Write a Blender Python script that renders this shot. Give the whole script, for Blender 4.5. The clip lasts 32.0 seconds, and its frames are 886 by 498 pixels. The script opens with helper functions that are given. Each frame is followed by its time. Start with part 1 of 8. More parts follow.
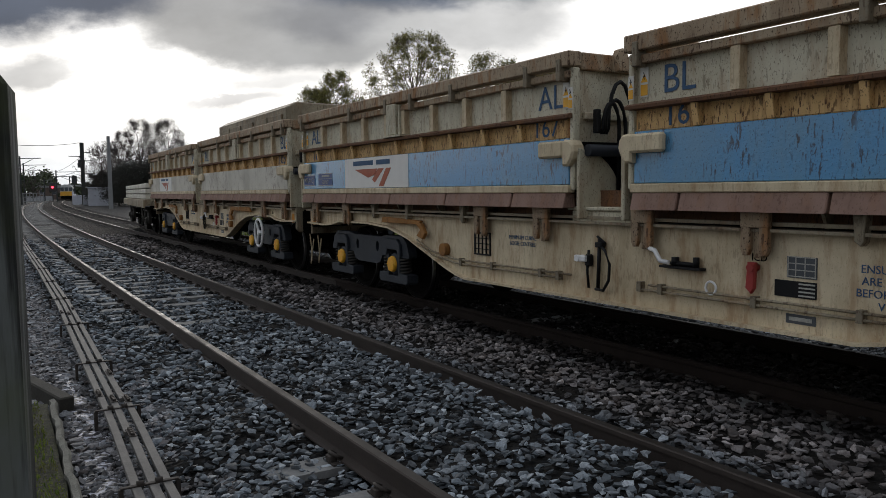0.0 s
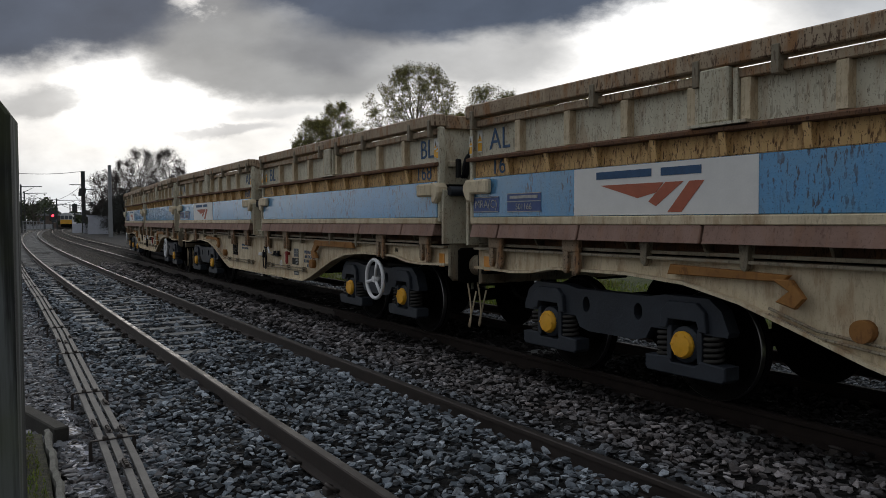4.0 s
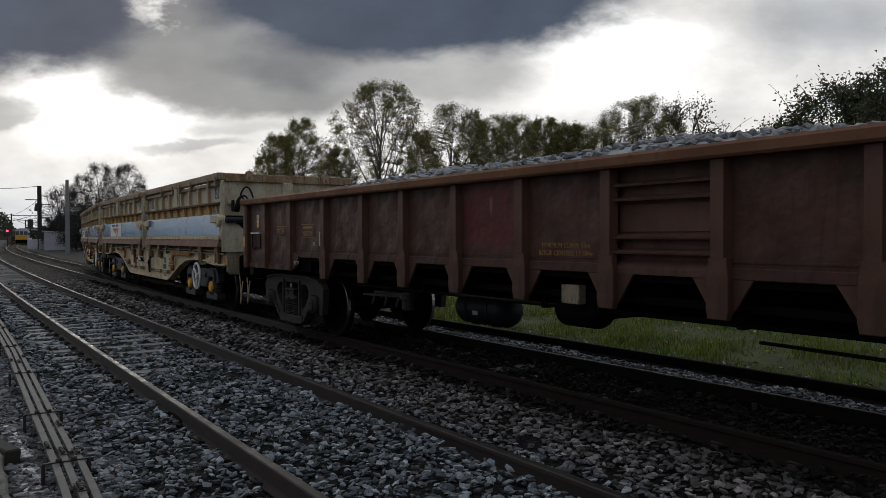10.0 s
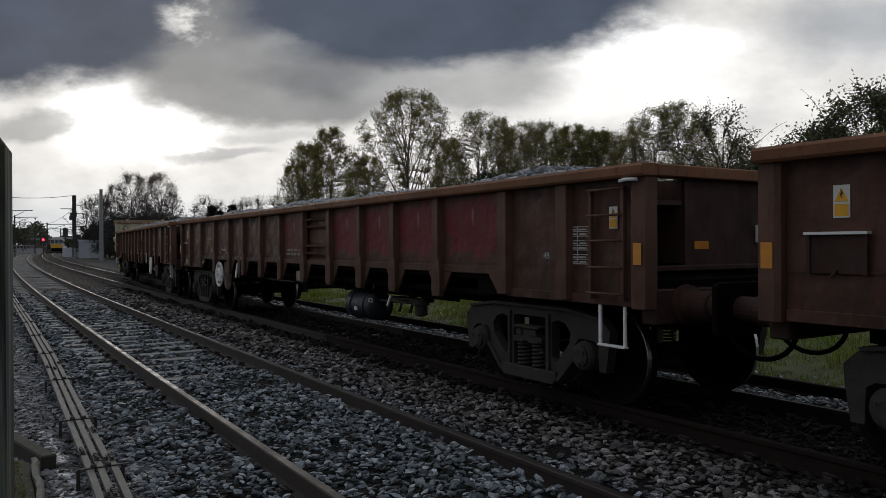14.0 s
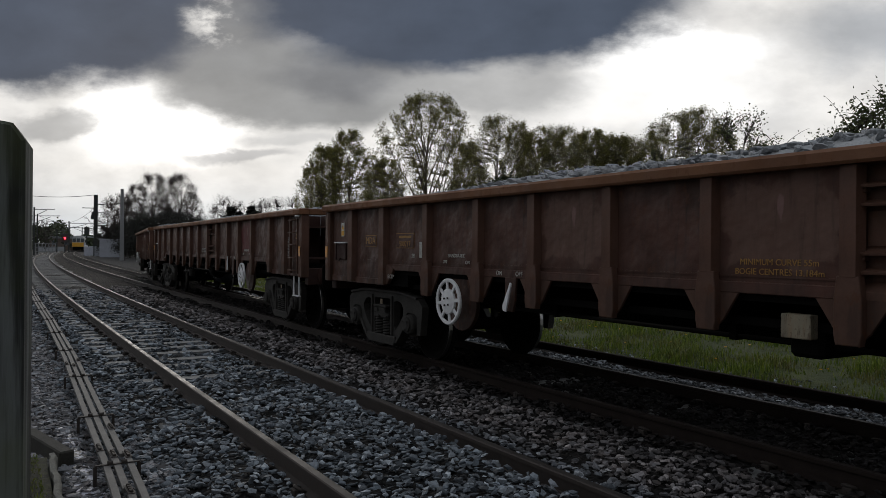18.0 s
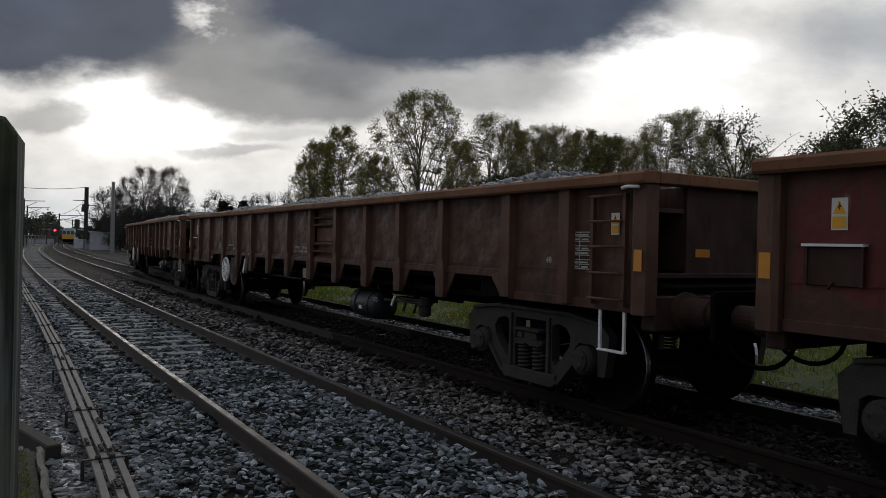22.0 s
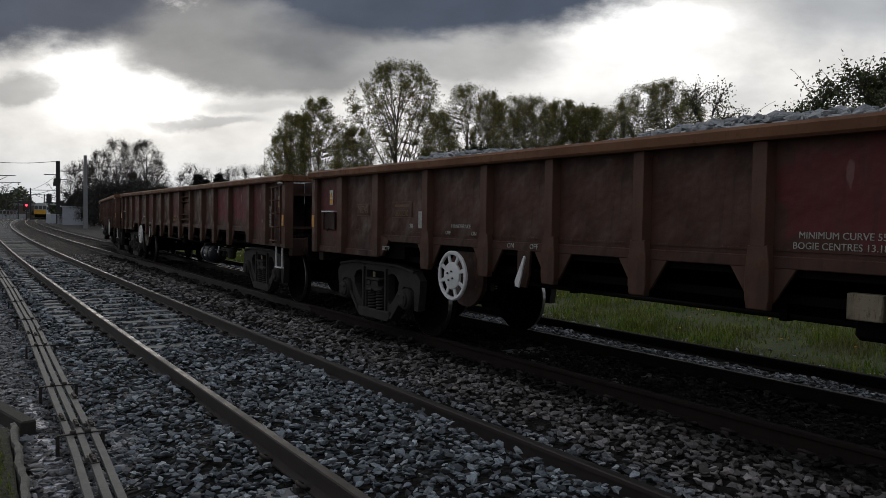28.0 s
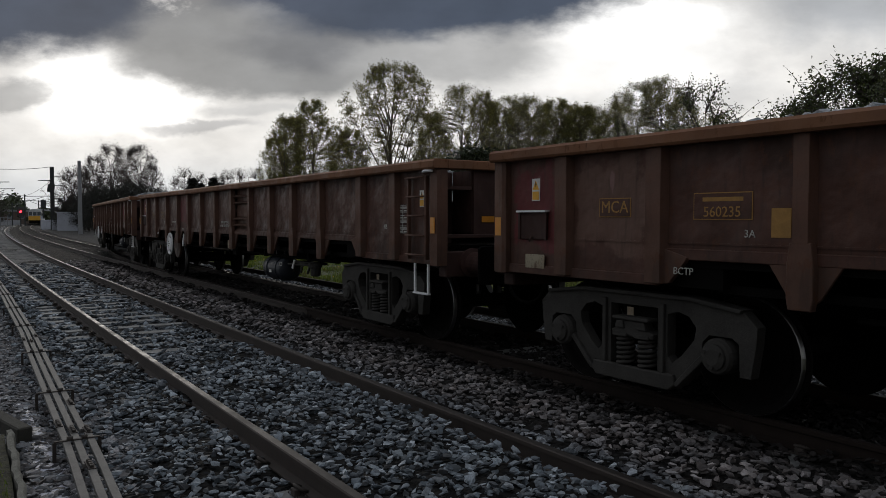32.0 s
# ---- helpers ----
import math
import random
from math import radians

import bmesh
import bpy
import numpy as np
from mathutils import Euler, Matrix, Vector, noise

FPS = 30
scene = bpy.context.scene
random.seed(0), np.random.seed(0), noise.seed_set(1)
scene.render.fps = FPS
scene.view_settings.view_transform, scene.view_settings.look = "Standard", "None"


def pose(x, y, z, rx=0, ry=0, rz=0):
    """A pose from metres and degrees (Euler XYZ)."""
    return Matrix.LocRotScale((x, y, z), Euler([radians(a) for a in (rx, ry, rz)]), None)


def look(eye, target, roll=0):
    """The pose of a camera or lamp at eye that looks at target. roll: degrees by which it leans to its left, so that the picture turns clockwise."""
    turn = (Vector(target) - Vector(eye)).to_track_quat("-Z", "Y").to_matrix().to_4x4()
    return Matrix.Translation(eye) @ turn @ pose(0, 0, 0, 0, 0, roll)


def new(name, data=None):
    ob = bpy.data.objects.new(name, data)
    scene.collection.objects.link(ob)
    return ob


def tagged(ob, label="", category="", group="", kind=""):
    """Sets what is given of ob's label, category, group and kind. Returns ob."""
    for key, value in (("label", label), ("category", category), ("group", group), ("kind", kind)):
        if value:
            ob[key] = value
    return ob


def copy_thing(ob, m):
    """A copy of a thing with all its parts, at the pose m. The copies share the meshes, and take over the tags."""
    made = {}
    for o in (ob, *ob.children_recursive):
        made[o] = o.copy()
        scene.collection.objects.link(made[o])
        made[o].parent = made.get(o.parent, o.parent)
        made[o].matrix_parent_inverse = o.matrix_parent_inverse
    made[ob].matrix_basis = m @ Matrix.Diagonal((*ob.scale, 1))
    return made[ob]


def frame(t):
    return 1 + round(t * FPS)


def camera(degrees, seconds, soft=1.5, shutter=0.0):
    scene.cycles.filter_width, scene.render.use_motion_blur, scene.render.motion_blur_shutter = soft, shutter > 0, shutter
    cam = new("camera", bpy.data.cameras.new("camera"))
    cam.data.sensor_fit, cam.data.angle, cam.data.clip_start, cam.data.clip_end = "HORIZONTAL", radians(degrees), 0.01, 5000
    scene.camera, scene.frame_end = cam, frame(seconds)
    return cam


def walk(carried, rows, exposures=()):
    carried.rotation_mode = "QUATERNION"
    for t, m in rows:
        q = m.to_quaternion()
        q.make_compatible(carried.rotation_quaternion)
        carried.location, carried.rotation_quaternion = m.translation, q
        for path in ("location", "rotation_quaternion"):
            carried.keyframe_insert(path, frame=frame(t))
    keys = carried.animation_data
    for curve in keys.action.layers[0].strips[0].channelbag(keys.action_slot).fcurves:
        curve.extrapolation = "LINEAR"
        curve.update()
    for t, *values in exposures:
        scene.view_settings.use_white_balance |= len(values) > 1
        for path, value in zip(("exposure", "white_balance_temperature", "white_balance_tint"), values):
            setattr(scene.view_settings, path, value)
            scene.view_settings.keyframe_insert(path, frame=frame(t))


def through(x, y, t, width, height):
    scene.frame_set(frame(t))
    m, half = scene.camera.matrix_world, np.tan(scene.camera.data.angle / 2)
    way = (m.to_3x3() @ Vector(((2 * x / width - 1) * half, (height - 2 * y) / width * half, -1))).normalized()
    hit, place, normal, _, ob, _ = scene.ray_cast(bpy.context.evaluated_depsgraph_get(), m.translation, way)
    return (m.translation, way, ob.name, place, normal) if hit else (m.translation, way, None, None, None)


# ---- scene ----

# ======== camera ========
cam = camera(60.0, 32.0, soft=0.75)
EYE_Z = 1.562
# seconds, small sway of the hand (x, y, z), yaw, pitch, roll
PATH = [
    (0, 0.008, -0.010, -0.012, 1.15, -4.44, 0.65),
    (0.5, 0.008, -0.012, -0.011, 1.23, -3.53, 0.71),
    (1, 0.007, -0.012, -0.010, 1.13, -3.49, 0.55),
    (1.5, 0.006, -0.012, -0.009, 0.96, -3.48, 0.36),
    (2, 0.005, -0.011, -0.009, 0.98, -3.34, 0.18),
    (2.5, 0.004, -0.010, -0.009, 1.02, -2.69, 0.09),
    (3, 0.006, -0.009, -0.010, 1.07, -2.37, 0.32),
    (3.5, 0.007, -0.008, -0.010, 1.16, -2.23, 0.28),
    (5.5, 0.006, -0.005, -0.004, 0.85, -1.70, 0.37),
    (6, 0.005, -0.005, -0.002, 1.12, -1.25, 0.45),
    (6.5, 0.005, -0.005, -0.001, 1.47, -1.00, 0.45),
    (7, 0.005, -0.005, 0.001, 1.86, -0.94, 0.43),
    (7.5, 0.006, -0.004, 0.002, 2.11, -0.96, 0.48),
    (8, 0.007, -0.004, 0.002, 1.86, -0.93, 0.50),
    (8.5, 0.007, -0.003, 0.001, 1.88, -0.76, 0.31),
    (9, 0.007, -0.003, -0.002, 2.02, -0.69, 0.15),
    (9.5, 0.008, -0.002, -0.004, 1.87, -0.78, 0.25),
    (10, 0.009, -0.001, -0.006, -1.54, -0.91, 0.11),
    (10.5, 0.008, -0.002, -0.006, -1.63, -0.88, -0.09),
    (11, 0.006, -0.004, -0.003, -1.27, -0.86, -0.01),
    (11.5, 0.004, -0.006, -0.000, -0.89, -0.82, 0.04),
    (12, 0.002, -0.007, 0.001, -0.67, -0.79, 0.01),
    (12.5, 0.001, -0.006, 0.002, -0.37, -0.64, 0.04),
    (13, 0.001, -0.006, 0.001, -0.00, -0.40, 0.10),
    (13.5, 0.001, -0.007, 0.001, 0.30, -0.34, 0.26),
    (14, 0.003, -0.009, 0.002, 0.52, -0.34, 0.23),
    (14.5, 0.004, -0.010, 0.002, 0.75, -0.33, 0.20),
    (16.5, 0.000, -0.008, 0.001, 1.69, -0.25, -0.36),
    (17, 0.001, -0.008, -0.000, 1.68, -0.23, -0.43),
    (17.5, 0.004, -0.008, -0.002, 1.69, -0.13, -0.43),
    (18, 0.007, -0.006, -0.004, 1.81, -0.08, -0.51),
    (18.5, 0.011, -0.005, -0.006, 1.89, -0.19, -0.30),
    (19, 0.013, -0.004, -0.006, 0.75, -0.28, 0.00),
    (19.5, 0.013, -0.003, -0.005, 0.49, -0.36, 0.16),
    (20, 0.010, -0.004, -0.004, 0.69, -0.33, -0.12),
    (20.5, 0.007, -0.004, -0.003, 0.74, -0.29, -0.61),
    (21, 0.004, -0.005, -0.001, 0.94, -0.29, -0.95),
    (21.5, 0.002, -0.006, 0.001, 1.10, -0.29, -1.28),
    (22, 0.004, -0.005, 0.002, 1.20, -0.24, -1.34),
    (22.5, 0.007, -0.002, 0.003, 1.35, -0.27, -1.33),
    (23, 0.012, 0.002, 0.003, 1.49, -0.27, -1.20),
    (23.5, 0.017, 0.006, 0.003, 1.63, -0.26, -1.11),
    (24, 0.021, 0.007, 0.003, 1.77, -0.26, -1.13),
    (24.5, 0.023, 0.007, 0.004, 1.98, -0.25, -1.15),
    (26.5, 0.021, 0.004, 0.002, 2.19, -0.16, -1.09),
    (27, 0.022, 0.005, -0.002, 2.14, -0.30, -1.18),
    (27.5, 0.024, 0.008, -0.005, 0.63, -0.91, -0.90),
    (28, 0.025, 0.011, -0.007, -0.42, -2.31, -0.85),
    (28.5, 0.025, 0.012, -0.006, -0.30, -2.35, -0.79),
    (29, 0.023, 0.012, -0.005, -0.24, -2.32, -0.85),
    (29.5, 0.022, 0.010, -0.004, -0.10, -2.30, -0.87),
    (30, 0.022, 0.008, -0.004, 0.01, -2.28, -0.83),
    (30.5, 0.023, 0.007, -0.005, 0.05, -2.29, -0.69),
    (31, 0.026, 0.007, -0.006, -0.18, -2.29, -0.51),
    (31.5, 0.029, 0.008, -0.007, -0.32, -2.23, -0.25),
    (32, 0.032, 0.008, -0.008, -0.75, -2.25, -0.09),
]
walk(cam, [(t, pose(x, y, EYE_Z + z, 90 + p, r, yaw)) for t, x, y, z, yaw, p, r in PATH],
     exposures=((0, 0.42), (1, 0.33), (3, 0.22), (6, 0.16), (8.5, 0.12), (10, 0.02), (32, -0.04)))

# ======== world, sun, exposure ========
world = bpy.data.worlds.new("overcast_sky")
scene.world = world
world.use_nodes = True


def build_sky(nt):
    N, L = nt.nodes, nt.links
    N.clear()

    def node(kind, **props):
        n = N.new(kind)
        for key, value in props.items():
            n.inputs[key].default_value = value
        return n

    def mathn(op, a, b=None, clamp=False):
        n = N.new("ShaderNodeMath")
        n.operation, n.use_clamp = op, clamp
        for i, v in enumerate((a, b)):
            if v is None:
                continue
            if isinstance(v, (int, float)):
                n.inputs[i].default_value = v
            else:
                L.new(v, n.inputs[i])
        return n.outputs[0]

    def mixc(fac, a, b):
        n = N.new("ShaderNodeMix")
        n.data_type = "RGBA"
        for sock, v in ((n.inputs[0], fac), (n.inputs[6], a), (n.inputs[7], b)):
            if isinstance(v, (tuple, float, int)):
                sock.default_value = v
            else:
                L.new(v, sock)
        return n.outputs[2]

    tc = N.new("ShaderNodeTexCoord")
    true_direction = tc.outputs["Generated"]
    # the cloud sheet is laid out on a plane ahead: x and z per unit of y
    sep = N.new("ShaderNodeSeparateXYZ")
    L.new(true_direction, sep.inputs[0])
    depth = mathn("MAXIMUM", mathn("ABSOLUTE", sep.outputs["Y"]), 0.12)
    flat = N.new("ShaderNodeCombineXYZ")
    L.new(mathn("DIVIDE", sep.outputs["X"], depth), flat.inputs["X"])
    L.new(mathn("DIVIDE", sep.outputs["Z"], depth), flat.inputs["Z"])
    direction = flat.outputs[0]
    # ragged edges: the look-up direction is pushed about by noise
    mp = N.new("ShaderNodeMapping")
    mp.inputs["Scale"].default_value = (1.0, 1.0, 1.9)
    L.new(direction, mp.inputs["Vector"])
    big = node("ShaderNodeTexNoise", Scale=3.2, Detail=8.0, Roughness=0.60)
    L.new(mp.outputs[0], big.inputs["Vector"])
    fine = node("ShaderNodeTexNoise", Scale=9.0, Detail=9.0, Roughness=0.60)
    L.new(mp.outputs[0], fine.inputs["Vector"])
    push = N.new("ShaderNodeVectorMath")
    push.operation = "MULTIPLY_ADD"
    sub = N.new("ShaderNodeVectorMath")
    sub.operation = "SUBTRACT"
    L.new(big.outputs["Color"], sub.inputs[0])
    sub.inputs[1].default_value = (0.5, 0.5, 0.5)
    L.new(sub.outputs[0], push.inputs[0])
    push.inputs[1].default_value = (0.15, 0.0, 0.10)
    L.new(direction, push.inputs[2])
    sub2 = N.new("ShaderNodeVectorMath")
    sub2.operation = "SUBTRACT"
    L.new(fine.outputs["Color"], sub2.inputs[0])
    sub2.inputs[1].default_value = (0.5, 0.5, 0.5)
    push2 = N.new("ShaderNodeVectorMath")
    push2.operation = "MULTIPLY_ADD"
    L.new(sub2.outputs[0], push2.inputs[0])
    push2.inputs[1].default_value = (0.055, 0.0, 0.05)
    L.new(push.outputs[0], push2.inputs[2])
    warped = push2.outputs[0]

    def cloud(cx, cz, rx, rz, lo=0.0, hi=0.6):
        m = N.new("ShaderNodeMapping")
        m.vector_type = "TEXTURE"
        m.inputs["Location"].default_value = (cx, 0, cz)
        m.inputs["Scale"].default_value = (rx, 100, rz)
        L.new(warped, m.inputs["Vector"])
        gr = N.new("ShaderNodeTexGradient")
        gr.gradient_type = "SPHERICAL"
        L.new(m.outputs[0], gr.inputs[0])
        mr = N.new("ShaderNodeMapRange")
        mr.interpolation_type = "SMOOTHSTEP"
        mr.inputs["From Min"].default_value, mr.inputs["From Max"].default_value = lo, hi
        L.new(gr.outputs["Fac"], mr.inputs[0])
        return mr.outputs[0]

    sepw = N.new("ShaderNodeSeparateXYZ")
    L.new(warped, sepw.inputs[0])

    def ramp(value, a, b):
        mr = N.new("ShaderNodeMapRange")
        mr.interpolation_type = "SMOOTHSTEP"
        mr.inputs["From Min"].default_value, mr.inputs["From Max"].default_value = a, b
        L.new(value, mr.inputs[0])
        return mr.outputs[0]

    # thin bright veil near the horizon ahead, heavier cloud higher up and behind
    col = mixc(ramp(sep.outputs["Z"], 0.0, 0.10), (0.66, 0.71, 0.76, 1), (0.90, 0.88, 0.85, 1))
    soft = ramp(fine.outputs["Fac"], 0.40, 0.66)
    col = mixc(mathn("MULTIPLY", soft, 0.30), col, (0.54, 0.54, 0.55, 1))
    # bright gaps
    col = mixc(mathn("MULTIPLY", cloud(-0.412, 0.166, 0.151, 0.085, 0, 0.7), 1), col, (1.8, 1.77, 1.72, 1))
    col = mixc(mathn("MULTIPLY", cloud(0.262, 0.207, 0.206, 0.081, 0, 0.9), 0.9), col, (1.15, 1.14, 1.12, 1))
    col = mixc(mathn("MULTIPLY", cloud(0.266, 0.255, 0.136, 0.048, 0, 0.8), 1), col, (1.5, 1.49, 1.47, 1))
    # middle grey bank and small streaks
    col = mixc(mathn("MULTIPLY", cloud(-0.345, 0.285, 0.16, 0.085, 0, 0.5), 0.95), col, (0.235, 0.24, 0.25, 1))
    col = mixc(mathn("MULTIPLY", cloud(-0.215, 0.214, 0.250, 0.074, 0, 0.4), 0.95), col, (0.29, 0.295, 0.30, 1))
    col = mixc(mathn("MULTIPLY", cloud(-0.150, 0.232, 0.130, 0.050, 0, 0.6), 0.7), col, (0.165, 0.172, 0.19, 1))
    col = mixc(mathn("MULTIPLY", cloud(0.019, 0.212, 0.184, 0.061, 0, 0.5), 0.9), col, (0.45, 0.45, 0.45, 1))
    col = mixc(mathn("MULTIPLY", cloud(-0.544, 0.163, 0.077, 0.029, 0, 0.6), 0.8), col, (0.42, 0.42, 0.42, 1))
    col = mixc(mathn("MULTIPLY", cloud(-0.314, 0.114, 0.105, 0.014, 0, 0.6), 0.7), col, (0.45, 0.45, 0.46, 1))
    col = mixc(mathn("MULTIPLY", cloud(-0.235, 0.138, 0.099, 0.014, 0, 0.7), 0.6), col, (0.55, 0.55, 0.55, 1))
    col = mixc(mathn("MULTIPLY", cloud(0.527, 0.277, 0.221, 0.085, 0, 0.8), 0.85), col, (0.42, 0.44, 0.47, 1))
    col = mixc(mathn("MULTIPLY", cloud(0.343, 0.17, 0.125, 0.026, 0, 0.9), 0.5), col, (0.6, 0.6, 0.6, 1))
    # dark slate bank overhead
    col = mixc(mathn("MULTIPLY", cloud(-0.596, 0.319, 0.291, 0.123, 0, 0.3), 1), col, (0.074, 0.092, 0.13, 1))
    col = mixc(mathn("MULTIPLY", cloud(0.000, 0.335, 0.345, 0.112, 0, 0.3), 1), col, (0.074, 0.092, 0.13, 1))
    # break between the two banks
    wisp = mathn("MULTIPLY", cloud(-0.330, 0.298, 0.060, 0.046, 0, 0.9), ramp(fine.outputs["Fac"], 0.47, 0.60))
    col = mixc(wisp, col, (0.90, 0.88, 0.85, 1))
    # mottled texture over all the cloud
    mottle = node("ShaderNodeTexNoise", Scale=8.0, Detail=6.0, Roughness=0.55)
    L.new(mp.outputs[0], mottle.inputs["Vector"])
    gain = N.new("ShaderNodeMapRange")
    for k, v in zip((1, 2, 3, 4), (0.30, 0.70, 0.86, 1.14)):
        gain.inputs[k].default_value = v
    L.new(mottle.outputs["Fac"], gain.inputs[0])
    grain = N.new("ShaderNodeVectorMath")
    grain.operation = "SCALE"
    L.new(col, grain.inputs[0])
    L.new(gain.outputs[0], grain.inputs["Scale"])
    col = grain.outputs[0]
    behind = ramp(sep.outputs["Y"], 0.45, -0.15)
    col = mixc(behind, col, (0.215, 0.215, 0.215, 1))
    top = ramp(sepw.outputs["Z"], 0.37, 0.48)
    col = mixc(top, col, (0.15, 0.162, 0.195, 1))
    zenith = ramp(sepw.outputs["Z"], 0.55, 1.0)
    col = mixc(zenith, col, (0.45, 0.48, 0.525, 1))
    below = ramp(sep.outputs["Z"], 0.0, -0.05)
    col = mixc(below, col, (0.06, 0.06, 0.05, 1))
    cl = N.new("ShaderNodeBackground")
    L.new(col, cl.inputs[0])
    cl.inputs[1].default_value = 1.0
    sky = N.new("ShaderNodeTexSky")
    sky.sky_type, sky.sun_disc = "NISHITA", False
    sky.sun_elevation, sky.sun_rotation = radians(SUN_EL), radians(SUN_AZ)
    bl = N.new("ShaderNodeBackground")
    L.new(sky.outputs[0], bl.inputs[0])
    bl.inputs[1].default_value = 0.06
    mix = N.new("ShaderNodeMixShader")
    mix.inputs[0].default_value = 0.985
    L.new(bl.outputs[0], mix.inputs[1])
    L.new(cl.outputs[0], mix.inputs[2])
    out = N.new("ShaderNodeOutputWorld")
    L.new(mix.outputs[0], out.inputs[0])


SUN_EL, SUN_AZ = 14.0, -22.0  # the veiled sun, seen through the gap in the cloud ahead
build_sky(world.node_tree)
sun_data = bpy.data.lights.new("sun", "SUN")
sun_data.energy, sun_data.angle, sun_data.color = 0.5, radians(12), (1.0, 0.95, 0.88)
sun = new("sun", sun_data)
sun.matrix_world = look(
    (math.sin(radians(SUN_AZ)) * 50, math.cos(radians(SUN_AZ)) * 50, math.tan(radians(SUN_EL)) * 50), (0, 0, 0))

# ======== small tools ========
def part(name, bm, material, parent=None, label="", m=None):
    """Links a bmesh or a mesh as one object under a thing or a part."""
    if isinstance(bm, bmesh.types.BMesh):
        me = bpy.data.meshes.new(name)
        bm.to_mesh(me)
        bm.free()
    else:
        me = bm
    if material is not None and not me.materials:
        me.materials.append(material)
    ob = new(name, me)
    if material is not None and me.materials[0] != material:
        ob.material_slots[0].link = "OBJECT"
        ob.material_slots[0].material = material
    if parent is not None:
        ob.parent = parent
    if m is not None:
        ob.matrix_basis = m
    if label:
        ob["label"] = label
    return ob


def thing(name, label, category, group="", kind="", m=None):
    ob = new(name)
    ob.empty_display_size = 0.2
    if m is not None:
        ob.matrix_basis = m
    return tagged(ob, label, category, group, kind)


KEPT = {}


def shared(key, make):
    """A mesh that several alike parts use."""
    if key not in KEPT:
        bm = bmesh.new()
        make(bm)
        me = bpy.data.meshes.new(str(key[0]) if isinstance(key, tuple) else key)
        bm.to_mesh(me)
        bm.free()
        KEPT[key] = me
    return KEPT[key]


def box(bm, x0, x1, y0, y1, z0, z1, bevel=0.0):
    x0, x1 = min(x0, x1), max(x0, x1)
    y0, y1 = min(y0, y1), max(y0, y1)
    z0, z1 = min(z0, z1), max(z0, z1)
    vs = [bm.verts.new((x, y, z)) for x in (x0, x1) for y in (y0, y1) for z in (z0, z1)]
    fs = [bm.faces.new([vs[i] for i in f]) for f in
          ((0, 1, 3, 2), (4, 6, 7, 5), (0, 4, 5, 1), (2, 3, 7, 6), (0, 2, 6, 4), (1, 5, 7, 3))]
    if bevel:
        es = {e for f in fs for e in f.edges}
        bmesh.ops.bevel(bm, geom=list(es), offset=bevel, segments=1, affect="EDGES", clamp_overlap=True)
    return vs


def prism(bm, pts, axis, a, b, bevel=0.0):
    """A flat outline pushed along an axis; the outline's two values are the other axes in order x, y, z."""
    def place(p, w):
        return {"x": (w, p[0], p[1]), "y": (p[0], w, p[1]), "z": (p[0], p[1], w)}[axis]
    lo = [bm.verts.new(place(p, a)) for p in pts]
    hi = [bm.verts.new(place(p, b)) for p in pts]
    n = len(pts)
    fs = [bm.faces.new(lo), bm.faces.new(hi[::-1])]
    for i in range(n):
        fs.append(bm.faces.new((lo[i], hi[i], hi[(i + 1) % n], lo[(i + 1) % n])))
    bmesh.ops.recalc_face_normals(bm, faces=fs)
    if bevel:
        es = {e for f in fs[:2] for e in f.edges}
        bmesh.ops.bevel(bm, geom=list(es), offset=bevel, segments=1, affect="EDGES", clamp_overlap=True)


def tube(bm, pts, r, seg=6, taper=None, caps=True):
    """A round bar along points."""
    pts = [Vector(p) for p in pts]
    rings = []
    for i, p in enumerate(pts):
        d = (pts[min(i + 1, len(pts) - 1)] - pts[max(i - 1, 0)]).normalized()
        up = Vector((0, 0, 1)) if abs(d.z) < 0.95 else Vector((1, 0, 0))
        u = d.cross(up).normalized()
        v = d.cross(u)
        rr = r if taper is None else r + (taper - r) * i / (len(pts) - 1)
        rings.append([bm.verts.new(p + (u * math.cos(a) + v * math.sin(a)) * rr)
                      for a in (2 * math.pi * k / seg for k in range(seg))])
    for a, b in zip(rings, rings[1:]):
        for k in range(seg):
            f = bm.faces.new((a[k], a[(k + 1) % seg], b[(k + 1) % seg], b[k]))
            f.smooth = True
    if caps:
        bm.faces.new(rings[0][::-1])
        bm.faces.new(rings[-1])


def lathe(bm, prof, axis="y", seg=24, closed=False):
    """Turns (radius, along) pairs about an axis."""
    rings = []
    for r, w in prof:
        ring = []
        for k in range(seg):
            a = 2 * math.pi * k / seg
            c, s = r * math.cos(a), r * math.sin(a)
            ring.append(bm.verts.new({"x": (w, c, s), "y": (c, w, s), "z": (c, s, w)}[axis]))
        rings.append(ring)
    fs = []
    pairs = list(zip(rings, rings[1:])) + ([(rings[-1], rings[0])] if closed else [])
    for a, b in pairs:
        for k in range(seg):
            fs.append(bm.faces.new((a[k], b[k], b[(k + 1) % seg], a[(k + 1) % seg])))
    if not closed:
        fs += [bm.faces.new(rings[0]), bm.faces.new(rings[-1][::-1])]
    bmesh.ops.recalc_face_normals(bm, faces=fs)
    return fs


